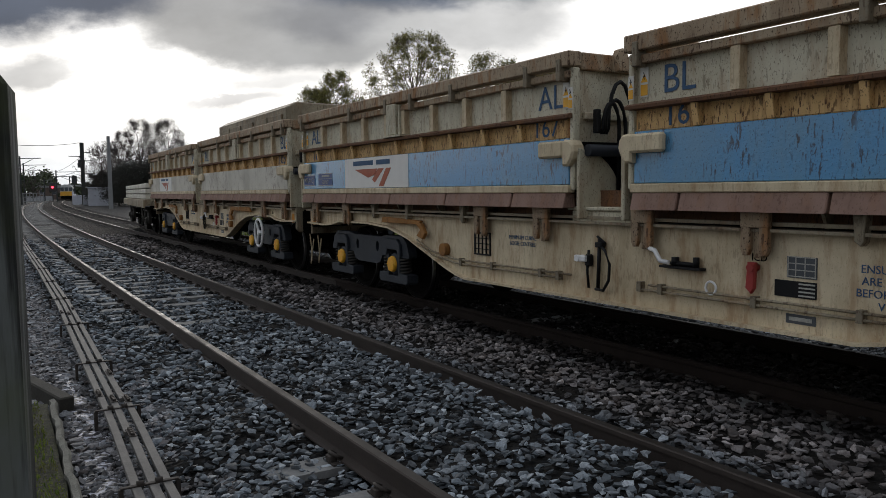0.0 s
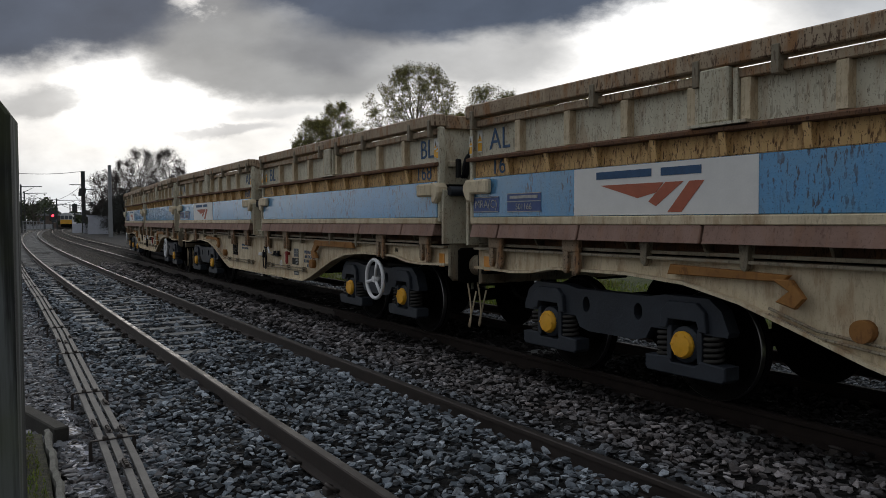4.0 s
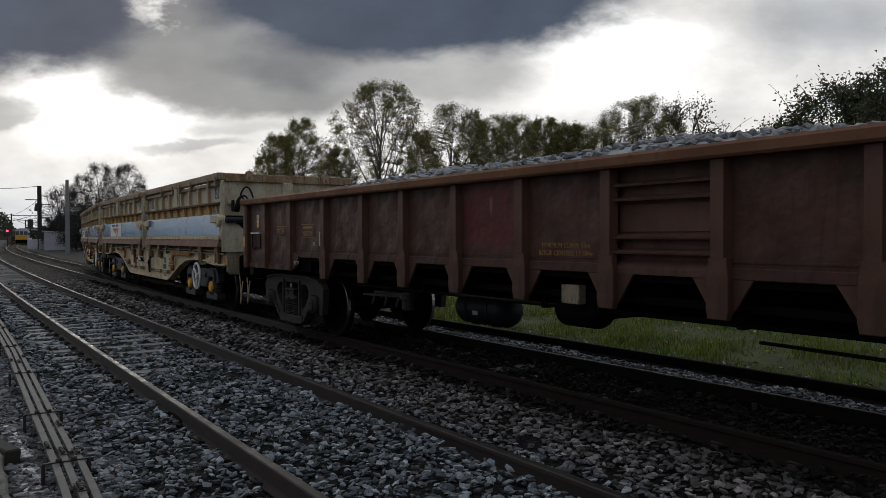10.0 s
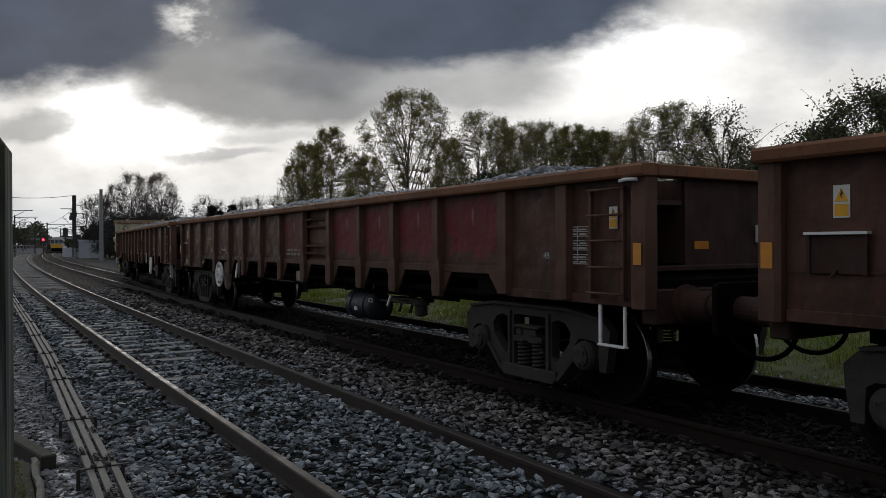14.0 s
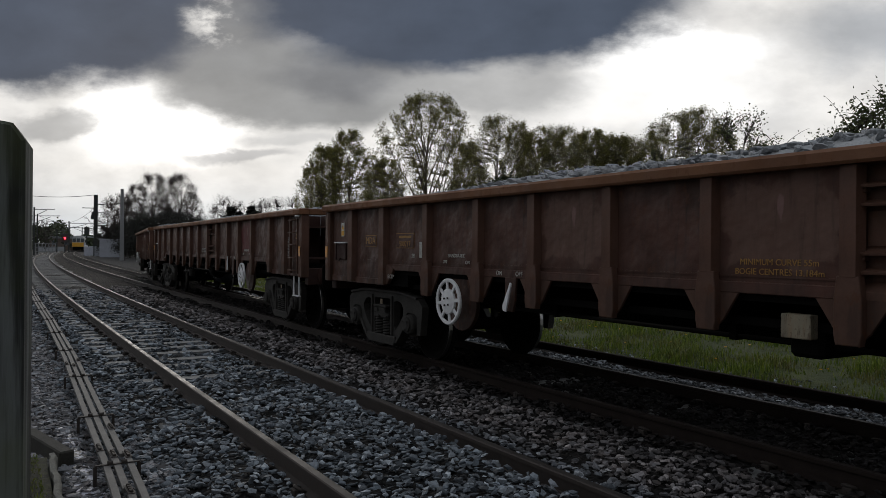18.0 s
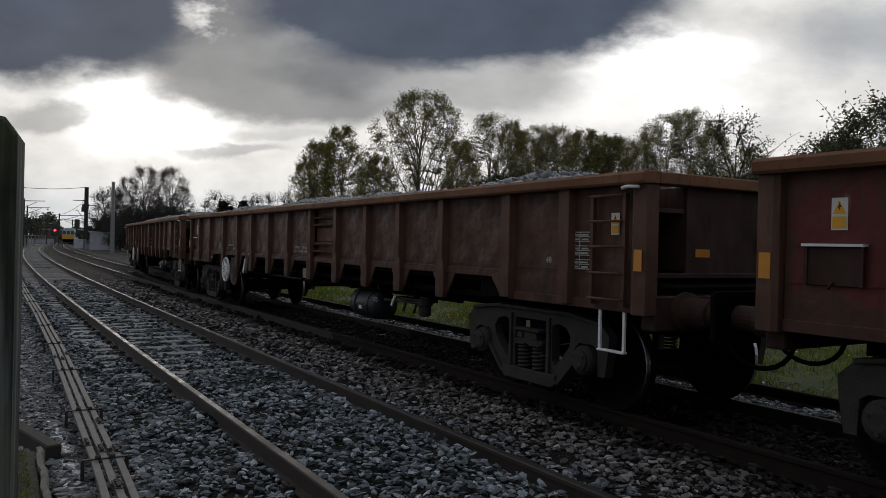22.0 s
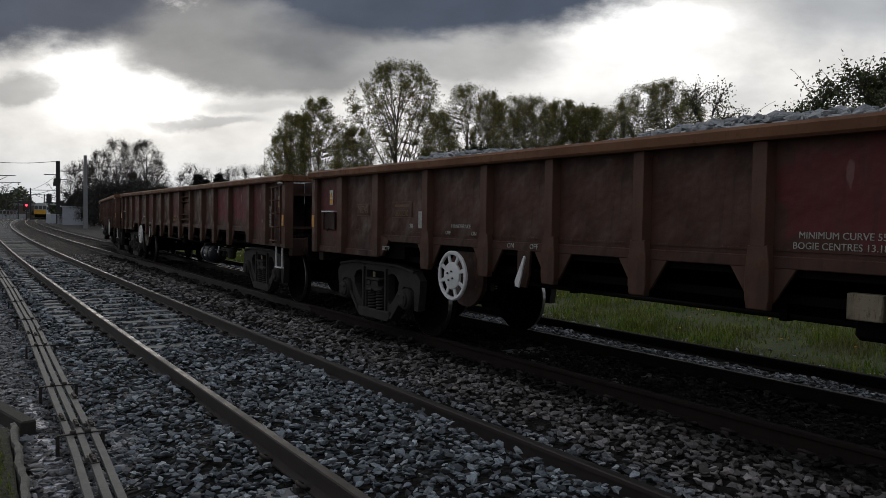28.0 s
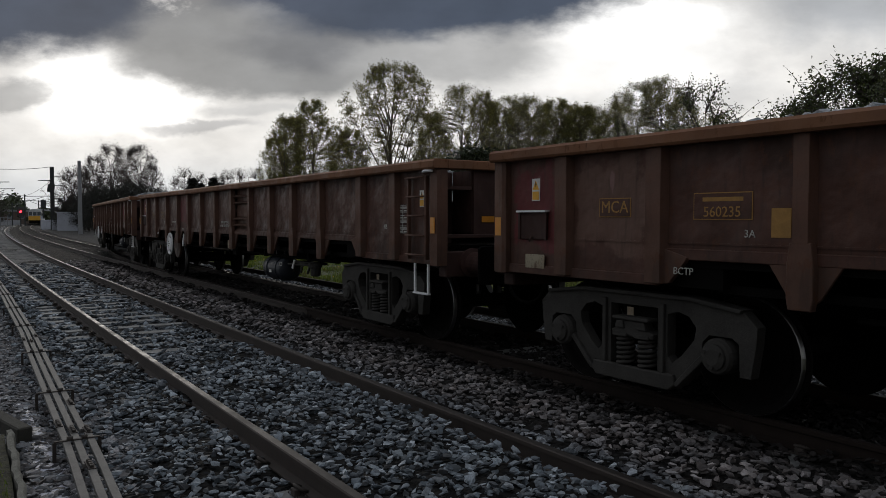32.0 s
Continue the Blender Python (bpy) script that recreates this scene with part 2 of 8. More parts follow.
def ring(bm, c, R, r, axis="y", seg=28, sub=7):
    rows = []
    for i in range(seg):
        a = 2 * math.pi * i / seg
        row = []
        for k in range(sub):
            b = 2 * math.pi * k / sub
            q = R + r * math.cos(b)
            p = {"y": (q * math.cos(a), r * math.sin(b), q * math.sin(a)),
                 "x": (r * math.sin(b), q * math.cos(a), q * math.sin(a))}[axis]
            row.append(bm.verts.new((c[0] + p[0], c[1] + p[1], c[2] + p[2])))
        rows.append(row)
    for i in range(seg):
        for k in range(sub):
            a, b = rows[i], rows[(i + 1) % seg]
            f = bm.faces.new((a[k], b[k], b[(k + 1) % sub], a[(k + 1) % sub]))
            f.smooth = True


def lettering(text, height):
    """Flat letters as a mesh in the x-y plane, centred, capitals of that height."""
    key = ("text", text, round(height, 4))
    if key not in KEPT:
        cu = bpy.data.curves.new("lettering", "FONT")
        cu.body, cu.size, cu.extrude = text, height / 0.70, 0.0015
        cu.align_x, cu.align_y, cu.resolution_u = "CENTER", "CENTER", 3
        ob = bpy.data.objects.new("lettering", cu)
        scene.collection.objects.link(ob)
        deps = bpy.context.evaluated_depsgraph_get()
        me = bpy.data.meshes.new_from_object(ob.evaluated_get(deps))
        me.name = "lettering"
        me.materials.clear()
        bpy.data.objects.remove(ob)
        KEPT[key] = me
    return KEPT[key]


NEAR = Matrix(((-1, 0, 0, 0), (0, 0, 1, 0), (0, 1, 0, 0), (0, 0, 0, 1)))  # letters that face +y
REAR = Matrix(((0, 0, -1, 0), (-1, 0, 0, 0), (0, 1, 0, 0), (0, 0, 0, 1)))  # letters that face -x


RAIL2_Z, BOX_L = 0.03, 16.38


# ======== the track's line ========
TRACK_X, TRACK_YAW = 3.246, -32.817  # where the near track crosses abreast of the eye, and its heading
TRACK_GAP = 3.329                    # from the near track's centre to the second
STEP = 0.25
BACK = 90.0


def line(x, y, heading, bend, length=420.0):
    """Points and headings along a track from -BACK metres; bend(s) is the curvature."""
    n = int((length + BACK) / STEP) + 1
    s = np.arange(n) * STEP - BACK
    k = np.array([bend(v) for v in s])
    h = np.concatenate(([0.0], np.cumsum(k[:-1]) * STEP))
    i0 = int(BACK / STEP)
    h = h - h[i0] + math.radians(heading)
    X = np.concatenate(([0.0], np.cumsum(np.sin(h[:-1])) * STEP))
    Y = np.concatenate(([0.0], np.cumsum(np.cos(h[:-1])) * STEP))
    return X - X[i0] + x, Y - Y[i0] + y, h


def main_bend(s):
    q = max(-0.2, min(s, 190)) / 100
    return (0.645 - 0.017 * q - 0.048 * q * q) / 1000


def siding_bend(s):
    extra = 0.0
    if s > 12:
        extra = 2.0
    if s > 28:
        extra = 6.5
    if s > 75:
        extra = 1.0
    return main_bend(s) + extra / 1000


_h0 = math.radians(TRACK_YAW)
MAIN = line(TRACK_X, 0.0, TRACK_YAW, main_bend)
SIDING = line(TRACK_X + TRACK_GAP * math.cos(_h0), -TRACK_GAP * math.sin(_h0), TRACK_YAW, siding_bend)


def on(track, s, off=0.0):
    """x, y and heading at s metres along a track and off metres to its right."""
    q = (s + BACK) / STEP
    i = max(0, min(int(q), len(track[0]) - 2))
    u = q - i
    x, y, h = (a[i] + (a[i + 1] - a[i]) * u for a in track)
    return x + off * math.cos(h), y - off * math.sin(h), h


# ======== materials ========
def material(name, rough=0.8, metal=0.0):
    m = bpy.data.materials.new(name)
    m.use_nodes = True
    nt = m.node_tree
    b = nt.nodes["Principled BSDF"]
    b.inputs["Roughness"].default_value, b.inputs["Metallic"].default_value = rough, metal
    return m, nt, b


class Mix:
    """Short hand for shader nodes."""

    def __init__(self, nt, coords="Object"):
        self.nt = nt
        self.co = nt.nodes.new("ShaderNodeTexCoord").outputs[coords]

    def noise(self, scale, detail=4.0, rough=0.6, stretch=None):
        n = self.nt.nodes.new("ShaderNodeTexNoise")
        n.inputs["Scale"].default_value, n.inputs["Detail"].default_value, n.inputs["Roughness"].default_value = scale, detail, rough
        src = self.co
        if stretch:
            mp = self.nt.nodes.new("ShaderNodeMapping")
            mp.inputs["Scale"].default_value = stretch
            self.nt.links.new(src, mp.inputs[0])
            src = mp.outputs[0]
        self.nt.links.new(src, n.inputs["Vector"])
        return n.outputs["Fac"]

    def voronoi(self, scale, feature="F1"):
        n = self.nt.nodes.new("ShaderNodeTexVoronoi")
        n.feature = feature
        n.inputs["Scale"].default_value = scale
        self.nt.links.new(self.co, n.inputs["Vector"])
        return n

    def range(self, v, a, b, c=0.0, d=1.0):
        n = self.nt.nodes.new("ShaderNodeMapRange")
        n.interpolation_type = "SMOOTHSTEP"
        for i, q in zip((1, 2, 3, 4), (a, b, c, d)):
            n.inputs[i].default_value = q
        self.nt.links.new(v, n.inputs[0])
        return n.outputs[0]

    def math(self, op, a, b):
        n = self.nt.nodes.new("ShaderNodeMath")
        n.operation = op
        for i, v in enumerate((a, b)):
            if isinstance(v, (int, float)):
                n.inputs[i].default_value = v
            else:
                self.nt.links.new(v, n.inputs[i])
        return n.outputs[0]

    def mix(self, f, a, b):
        n = self.nt.nodes.new("ShaderNodeMix")
        n.data_type = "RGBA"
        for sock, v in ((n.inputs[0], f), (n.inputs[6], a), (n.inputs[7], b)):
            if isinstance(v, (int, float)):
                sock.default_value = v
            elif isinstance(v, tuple):
                sock.default_value = (*v, 1)
            else:
                self.nt.links.new(v, sock)
        return n.outputs[2]

    def bump(self, b, height, strength, distance):
        n = self.nt.nodes.new("ShaderNodeBump")
        n.inputs["Strength"].default_value, n.inputs["Distance"].default_value = strength, distance
        self.nt.links.new(height, n.inputs["Height"])
        self.nt.links.new(n.outputs[0], b.inputs["Normal"])


def painted(name, base, stain, rust, rough=0.6, stain_amount=0.6, rust_amount=0.35, streak=True, metal=0.0, chips=9.0, dents=0.0):
    """Old paint on steel: faded patches, grime in streaks that run down, flakes of rust."""
    m, nt, b = material(name, rough, metal)
    b.inputs["Specular IOR Level"].default_value = 0.25
    x = Mix(nt)
    col = x.mix(x.range(x.noise(1.3, 5), 0.35, 0.7, 0.0, stain_amount), base, stain)
    if streak:
        run = x.noise(3.0, 6, 0.65, (5.0, 5.0, 0.55))
        col = x.mix(x.range(run, 0.5, 0.75, 0.0, stain_amount), col, stain)
    flake = x.math("MULTIPLY", x.range(x.noise(chips, 6, 0.7, (1.6, 1.6, 0.8)), 0.54, 0.62), x.range(x.noise(0.9, 3), 0.35, 0.62))
    col = x.mix(x.math("MULTIPLY", flake, rust_amount * 2), col, rust)
    col = x.mix(x.range(x.noise(60, 2), 0.3, 0.8, 0.0, 0.25), col, tuple(v * 0.6 for v in base))
    nt.links.new(col, b.inputs["Base Color"])
    nt.links.new(x.range(x.noise(5, 4), 0.3, 0.7, rough - 0.12, min(1, rough + 0.2)), b.inputs["Roughness"])
    if dents:
        # hammered from inside: shallow bulges and creases
        height = x.math("ADD", x.math("MULTIPLY", x.noise(2.4, 3, 0.5), 1.0), x.math("MULTIPLY", x.noise(26, 4), 0.05))
        x.bump(b, height, dents, 0.10)
    else:
        x.bump(b, x.noise(40, 4), 0.12, 0.01)
    return m


def rusted(name, base, stain, rust, drips=0.8, chips=0.7, bleed=0.0, rough=0.7, gloss=0.3):
    """Weathered paint on steel: blotches, dark rust that runs down in drips, small chips and orange bleeding."""
    m, nt, b = material(name, rough)
    b.inputs["Specular IOR Level"].default_value = gloss
    x = Mix(nt)
    col = x.mix(x.range(x.noise(1.1, 6, 0.65), 0.35, 0.7, 0.0, 0.65), base, stain)
    col = x.mix(x.range(x.noise(7.0, 5, 0.6, (1.0, 1.0, 0.22)), 0.45, 0.75, 0.0, 0.55), col, stain)
    if bleed:
        run = x.math("MULTIPLY", x.range(x.noise(4.0, 5, 0.65, (2.2, 1.0, 0.5)), 0.46, 0.66), bleed)
        col = x.mix(run, col, (0.27, 0.115, 0.032))
    zone = x.range(x.noise(2.6, 5, 0.65), 0.38, 0.60)
    drip = x.range(x.noise(40.0, 4, 0.62, (1.0, 1.0, 0.24)), 0.555, 0.60)
    col = x.mix(x.math("MULTIPLY", x.math("MULTIPLY", drip, zone), drips), col, rust)
    chip = x.range(x.noise(75.0, 3, 0.6, (1.0, 1.0, 0.6)), 0.60, 0.64)
    col = x.mix(x.math("MULTIPLY", chip, chips), col, tuple(v * 0.7 for v in rust))
    nt.links.new(col, b.inputs["Base Color"])
    x.bump(b, x.noise(40, 4), 0.2, 0.01)
    return m


def plain(name, base, rough=0.8, vary=0.35, scale=4.0, bump=0.15, metal=0.0, gloss=0.5):
    m, nt, b = material(name, rough, metal)
    b.inputs["Specular IOR Level"].default_value = gloss
    x = Mix(nt)
    col = x.mix(x.range(x.noise(scale, 5), 0.3, 0.7, 0.0, vary), base, tuple(v * 0.45 for v in base))
    col = x.mix(x.range(x.noise(scale * 14, 3), 0.35, 0.75, 0.0, vary * 0.6), col, tuple(min(1, v * 1.35) for v in base))
    nt.links.new(col, b.inputs["Base Color"])
    x.bump(b, x.noise(scale * 9, 4), bump, 0.01)
    return m


RUST = (0.115, 0.045, 0.020)
GRIME = (0.055, 0.045, 0.036)
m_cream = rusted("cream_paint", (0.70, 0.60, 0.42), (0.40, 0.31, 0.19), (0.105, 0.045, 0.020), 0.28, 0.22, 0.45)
m_cream_dark = rusted("dark_cream_paint", (0.36, 0.315, 0.225), (0.105, 0.084, 0.06), (0.06, 0.03, 0.018), 0.6, 0.4, 0.3)
m_beam = rusted("speckled_cream_beam", (0.42, 0.33, 0.225), (0.18, 0.11, 0.065), (0.060, 0.028, 0.015), 0.8, 1.0, 0.75)
m_panel = rusted("grey_cream_panel", (0.62, 0.585, 0.455), (0.43, 0.39, 0.28), (0.08, 0.038, 0.02), 0.45, 0.55, 0.35)
m_tan = rusted("rust_stained_tan_panel", (0.72, 0.48, 0.22), (0.50, 0.27, 0.09), (0.085, 0.038, 0.018), 0.95, 0.7, 0.85)
m_blue = rusted("faded_blue_paint", (0.085, 0.295, 0.56), (0.13, 0.285, 0.42), (0.05, 0.04, 0.032), 0.85, 0.5, 0.0, 0.17, 0.7)
# white that stands for sky reflected at a grazing angle, plus dirt and rust
m_white_door = painted("sheen_white_door", (0.650, 0.624, 0.546), (0.312, 0.286, 0.234), RUST, 0.6, 0.55, 0.3)
m_pink = rusted("chalky_oxide_strip", (0.32, 0.21, 0.17), (0.17, 0.10, 0.075), (0.07, 0.035, 0.022), 0.5, 0.3, 0.2, 0.85)
m_rust_rail = rusted("rusted_rail_edge", (0.17, 0.095, 0.058), (0.10, 0.05, 0.03), (0.05, 0.024, 0.014), 0.8, 0.6, 0.4, 0.85)
m_brown = painted("brown_oxide_paint", (0.098, 0.044, 0.031), (0.036, 0.021, 0.016), (0.10, 0.040, 0.020), 0.55, 0.85, 0.4, dents=0.5)
m_brown_post = painted("worn_brown_post", (0.130, 0.066, 0.046), (0.050, 0.030, 0.022), (0.095, 0.040, 0.020), 0.6, 0.75, 0.45)
# darker brown than the side panels
m_end = painted("dark_end_paint", (0.060, 0.030, 0.025), (0.022, 0.014, 0.012), (0.05, 0.022, 0.013), 0.7, 0.7, 0.3)
m_rim = painted("rusty_rim", (0.21, 0.098, 0.050), (0.10, 0.045, 0.025), (0.13, 0.052, 0.020), 0.65, 0.6, 0.5, False)
# near black: grime plus the shade below the wagons, in one colour
m_under = plain("grimy_shaded_underframe", (0.006, 0.0055, 0.005), 0.9, 0.5, 3.0, gloss=0.06)
m_bogie = plain("brake_dust_casting", (0.046, 0.043, 0.039), 0.8, 0.65, 5.0, 0.5, gloss=0.2)
m_bogie_blue = plain("dark_blue_grey_bogie", (0.031, 0.037, 0.047), 0.6, 0.55, 4.0, 0.3, gloss=0.28)
m_wheel = plain("brown_wheel_steel", (0.008, 0.007, 0.0065), 0.9, 0.4, 6.0, gloss=0.08)
m_bright = plain("bright_tyre_steel", (0.42, 0.41, 0.40), 0.35, 0.2, 8.0, 0.05, 1.0)
m_yellow = plain("yellow_paint", (0.80, 0.40, 0.02), 0.5, 0.3, 12.0)
m_white = plain("off_white_paint", (0.78, 0.78, 0.78), 0.55, 0.25, 9.0)
m_letter = plain("stencil_white", (0.46, 0.45, 0.41), 0.7, 0.9, 18.0)
m_letter_faint = plain("worn_ochre_stencil", (0.17, 0.095, 0.038), 0.7, 0.8, 16.0)
m_company = plain("white_company_panel", (0.74, 0.73, 0.70), 0.5, 0.12, 5.0)
m_letter_blue = plain("stencil_blue", (0.028, 0.085, 0.185), 0.65, 0.45, 14.0)
m_letter_gold = plain("stencil_ochre", (0.36, 0.19, 0.045), 0.7, 0.5, 16.0)
m_plate_blue = plain("plate_blue", (0.035, 0.075, 0.23), 0.5, 0.25, 9.0)
m_plate_grey = plain("data_panel_grey", (0.075, 0.085, 0.095), 0.6, 0.4, 9.0)
m_sign_white = plain("sign_white", (0.66, 0.65, 0.60), 0.5, 0.2, 9.0)
m_sign_orange = plain("reflector_orange", (0.62, 0.25, 0.02), 0.4, 0.25, 9.0)
m_chevron = plain("chevron_red_brown", (0.42, 0.11, 0.055), 0.6, 0.3, 9.0)
m_rubber = plain("black_rubber", (0.008, 0.008, 0.009), 0.6, 0.3, 8.0, gloss=0.25)
m_pipe = plain("dark_blue_cylinder", (0.014, 0.018, 0.026), 0.5, 0.4, 6.0, gloss=0.35)
m_orange_bar = painted("orange_lever_bar", (0.36, 0.17, 0.05), (0.15, 0.07, 0.03), RUST, 0.7, 0.5, 0.4)
m_red_bit = plain("red_valve", (0.32, 0.03, 0.025), 0.5, 0.3, 9.0)


def patchy(name, spot, amount=1.0):
    """Brown paint with a ragged patch of newer or older paint inside the panel."""
    m, nt, b = material(name, 0.6)
    b.inputs["Specular IOR Level"].default_value = 0.25
    x = Mix(nt)
    col = x.mix(x.range(x.noise(1.6, 5), 0.35, 0.7, 0.0, 0.7), (0.098, 0.044, 0.031), (0.036, 0.021, 0.016))
    g = Mix(nt, "Generated")
    sep = nt.nodes.new("ShaderNodeSeparateXYZ")
    nt.links.new(g.co, sep.inputs[0])
    wob = x.noise(2.2, 5, 0.65)
    inx = x.math("ABSOLUTE", x.math("SUBTRACT", x.math("ADD", sep.outputs["X"], x.math("MULTIPLY", wob, 0.7)), 0.85), 0)
    inz = x.math("ABSOLUTE", x.math("SUBTRACT", x.math("ADD", sep.outputs["Z"], x.math("MULTIPLY", wob, 0.7)), 0.92), 0)
    mask = x.math("MULTIPLY", x.range(inx, 0.44, 0.36), x.range(inz, 0.38, 0.30))
    mask = x.math("MULTIPLY", mask, x.range(x.noise(3.0, 5, 0.6, (3, 3, 0.7)), 0.25, 0.55, 0.35, amount))
    col = x.mix(mask, col, spot)
    run = x.noise(3.0, 6, 0.65, (5.0, 5.0, 0.55))
    col = x.mix(x.range(run, 0.5, 0.75, 0.0, 0.55), col, (0.036, 0.021, 0.016))
    scratch = x.range(x.noise(5, 3, 0.5, (1.0, 1.0, 0.30)), 0.67, 0.70)
    col = x.mix(x.math("MULTIPLY", scratch, 0.5), col, (0.26, 0.15, 0.14))
    nt.links.new(col, b.inputs["Base Color"])
    height = x.math("ADD", x.noise(2.4, 3, 0.5), x.math("MULTIPLY", x.noise(26, 4), 0.05))
    x.bump(b, height, 0.5, 0.10)
    return m


m_red_panel = patchy("faded_red_patch", (0.150, 0.015, 0.025))
m_red_small = patchy("worn_red_patch", (0.15, 0.018, 0.026), 0.6)
m_pale_panel = patchy("rubbed_pale_patch", (0.17, 0.10, 0.075), 0.6)

# ======== ground, ballast, rails ========
def stone_material(name, colours, rough=0.78):
    m, nt, b = material(name, rough)
    x = Mix(nt)
    geo = nt.nodes.new("ShaderNodeNewGeometry")
    rnd = geo.outputs["Random Per Island"]
    ramp = nt.nodes.new("ShaderNodeValToRGB")
    els = ramp.color_ramp.elements
    els[0].position, els[0].color = 0.0, (*colours[0], 1)
    els[1].position, els[1].color = 1.0, (*colours[-1], 1)
    for i, c in enumerate(colours[1:-1]):
        e = els.new((i + 1) / (len(colours) - 1))
        e.color = (*c, 1)
    nt.links.new(rnd, ramp.inputs[0])
    col = x.mix(x.range(x.noise(70, 4), 0.35, 0.7, 0.0, 0.45), ramp.outputs[0], (0.05, 0.045, 0.04))
    return m, nt, b, x, col


def track_stones():
    m, nt, b, x, col = stone_material("ballast_stones", [(0.017, 0.021, 0.025), (0.10, 0.12, 0.138), (0.28, 0.325, 0.37), (0.034, 0.041, 0.049), (0.46, 0.52, 0.575), (0.055, 0.068, 0.08), (0.165, 0.197, 0.23)], 0.72)
    # brown brake dust lies between the tracks and under the train
    tint = nt.nodes.new("ShaderNodeMix")
    tint.data_type, tint.blend_type = "RGBA", "MULTIPLY"
    tint.inputs[0].default_value = 1.0
    nt.links.new(col, tint.inputs[6])
    tint.inputs[7].default_value = (1.18, 0.92, 0.80, 1)
    brown = x.mix(x.range(x.noise(3.0, 3), 0.3, 0.7, 0.0, 0.45), tint.outputs[2], (0.145, 0.108, 0.09))
    att = nt.nodes.new("ShaderNodeAttribute")
    att.attribute_name = "dust"
    col = x.mix(x.math("MULTIPLY", att.outputs["Fac"], 0.9), col, brown)
    # stones painted darker where the train shades them, some oil included
    oil_shade = nt.nodes.new("ShaderNodeAttribute")
    oil_shade.attribute_name = "oil_shade"
    col = x.mix(x.math("MULTIPLY", oil_shade.outputs["Fac"], 0.86), col, (0.010, 0.009, 0.0085))
    nt.links.new(col, b.inputs["Base Color"])
    nt.links.new(x.range(oil_shade.outputs["Fac"], 0.0, 1.0, 0.32, 0.04), b.inputs["Specular IOR Level"])
    x.bump(b, x.noise(90, 3), 0.3, 0.004)
    return m


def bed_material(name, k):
    """Crushed stone, shade of the gaps painted in as near black; k lightens it where no separate stones lie."""
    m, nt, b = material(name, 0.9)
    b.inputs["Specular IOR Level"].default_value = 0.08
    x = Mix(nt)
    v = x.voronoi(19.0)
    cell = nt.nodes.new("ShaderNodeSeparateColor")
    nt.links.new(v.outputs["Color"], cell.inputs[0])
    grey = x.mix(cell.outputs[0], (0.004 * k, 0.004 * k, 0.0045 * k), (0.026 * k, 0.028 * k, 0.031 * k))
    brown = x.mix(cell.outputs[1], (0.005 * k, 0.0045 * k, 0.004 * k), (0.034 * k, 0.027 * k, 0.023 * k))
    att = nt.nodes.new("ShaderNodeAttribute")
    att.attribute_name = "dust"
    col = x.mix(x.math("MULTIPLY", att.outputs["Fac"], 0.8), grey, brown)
    # the same painted train shade on the bed below
    oil_shade = nt.nodes.new("ShaderNodeAttribute")
    oil_shade.attribute_name = "oil_shade"
    col = x.mix(x.math("MULTIPLY", oil_shade.outputs["Fac"], 0.9), col, (0.006, 0.0055, 0.005))
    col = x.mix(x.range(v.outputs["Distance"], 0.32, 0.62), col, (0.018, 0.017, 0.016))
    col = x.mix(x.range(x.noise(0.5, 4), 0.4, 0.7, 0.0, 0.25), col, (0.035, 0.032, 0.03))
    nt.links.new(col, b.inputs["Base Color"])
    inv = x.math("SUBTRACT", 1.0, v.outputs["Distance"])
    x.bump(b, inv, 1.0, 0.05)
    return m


m_stones = track_stones()
m_bed = bed_material("ballast_bed", 1.0)
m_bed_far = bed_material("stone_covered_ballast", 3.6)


def load_material():
    m, nt, b, x, col = stone_material("pale_ballast", [(0.22, 0.235, 0.25), (0.33, 0.345, 0.36), (0.42, 0.43, 0.44), (0.28, 0.30, 0.325)])
    nt.links.new(col, b.inputs["Base Color"])
    x.bump(b, x.noise(60, 3), 0.3, 0.004)
    return m


m_load = load_material()


def ground_material():
    m, nt, b = material("trackside_soil_and_grass", 0.95)
    x = Mix(nt)
    soil = x.mix(x.range(x.noise(9.0, 6), 0.3, 0.7), (0.014, 0.012, 0.010), (0.036, 0.032, 0.028))
    soil = x.mix(x.range(x.noise(45.0, 4), 0.5, 0.75, 0.0, 0.6), soil, (0.065, 0.06, 0.055))
    green = x.mix(x.range(x.noise(2.5, 6), 0.3, 0.7), (0.026, 0.038, 0.008), (0.060, 0.070, 0.016))
    att = nt.nodes.new("ShaderNodeAttribute")
    att.attribute_name = "grass"
    edge = x.math("ADD", att.outputs["Fac"], x.range(x.noise(1.6, 5), 0.2, 0.8, -0.35, 0.35))
    col = x.mix(x.range(edge, 0.35, 0.65), soil, green)
    nt.links.new(col, b.inputs["Base Color"])
    x.bump(b, x.noise(22, 6), 0.7, 0.03)
    return m


m_ground = ground_material()
m_rail_side = plain("rusted_rail", (0.036, 0.026, 0.021), 0.8, 0.5, 6.0, 0.2)
# brown rail with the shade beside the train put into its colour
m_rail_dark = plain("shade_dark_brown_rail", (0.022, 0.016, 0.0135), 0.85, 0.5, 6.0, 0.2, gloss=0.12)


def rail_top_material():
    m, nt, b = material("polished_rail_head", 0.34, 1.0)
    x = Mix(nt)
    col = x.mix(x.range(x.noise(7.0, 4, 0.6), 0.4, 0.7, 0.0, 0.4), (0.066, 0.060, 0.056), (0.042, 0.036, 0.032))
    nt.links.new(col, b.inputs["Base Color"])
    nt.links.new(x.range(x.noise(3.0, 3), 0.3, 0.7, 0.52, 0.72), b.inputs["Roughness"])
    return m


m_rail_top = rail_top_material()
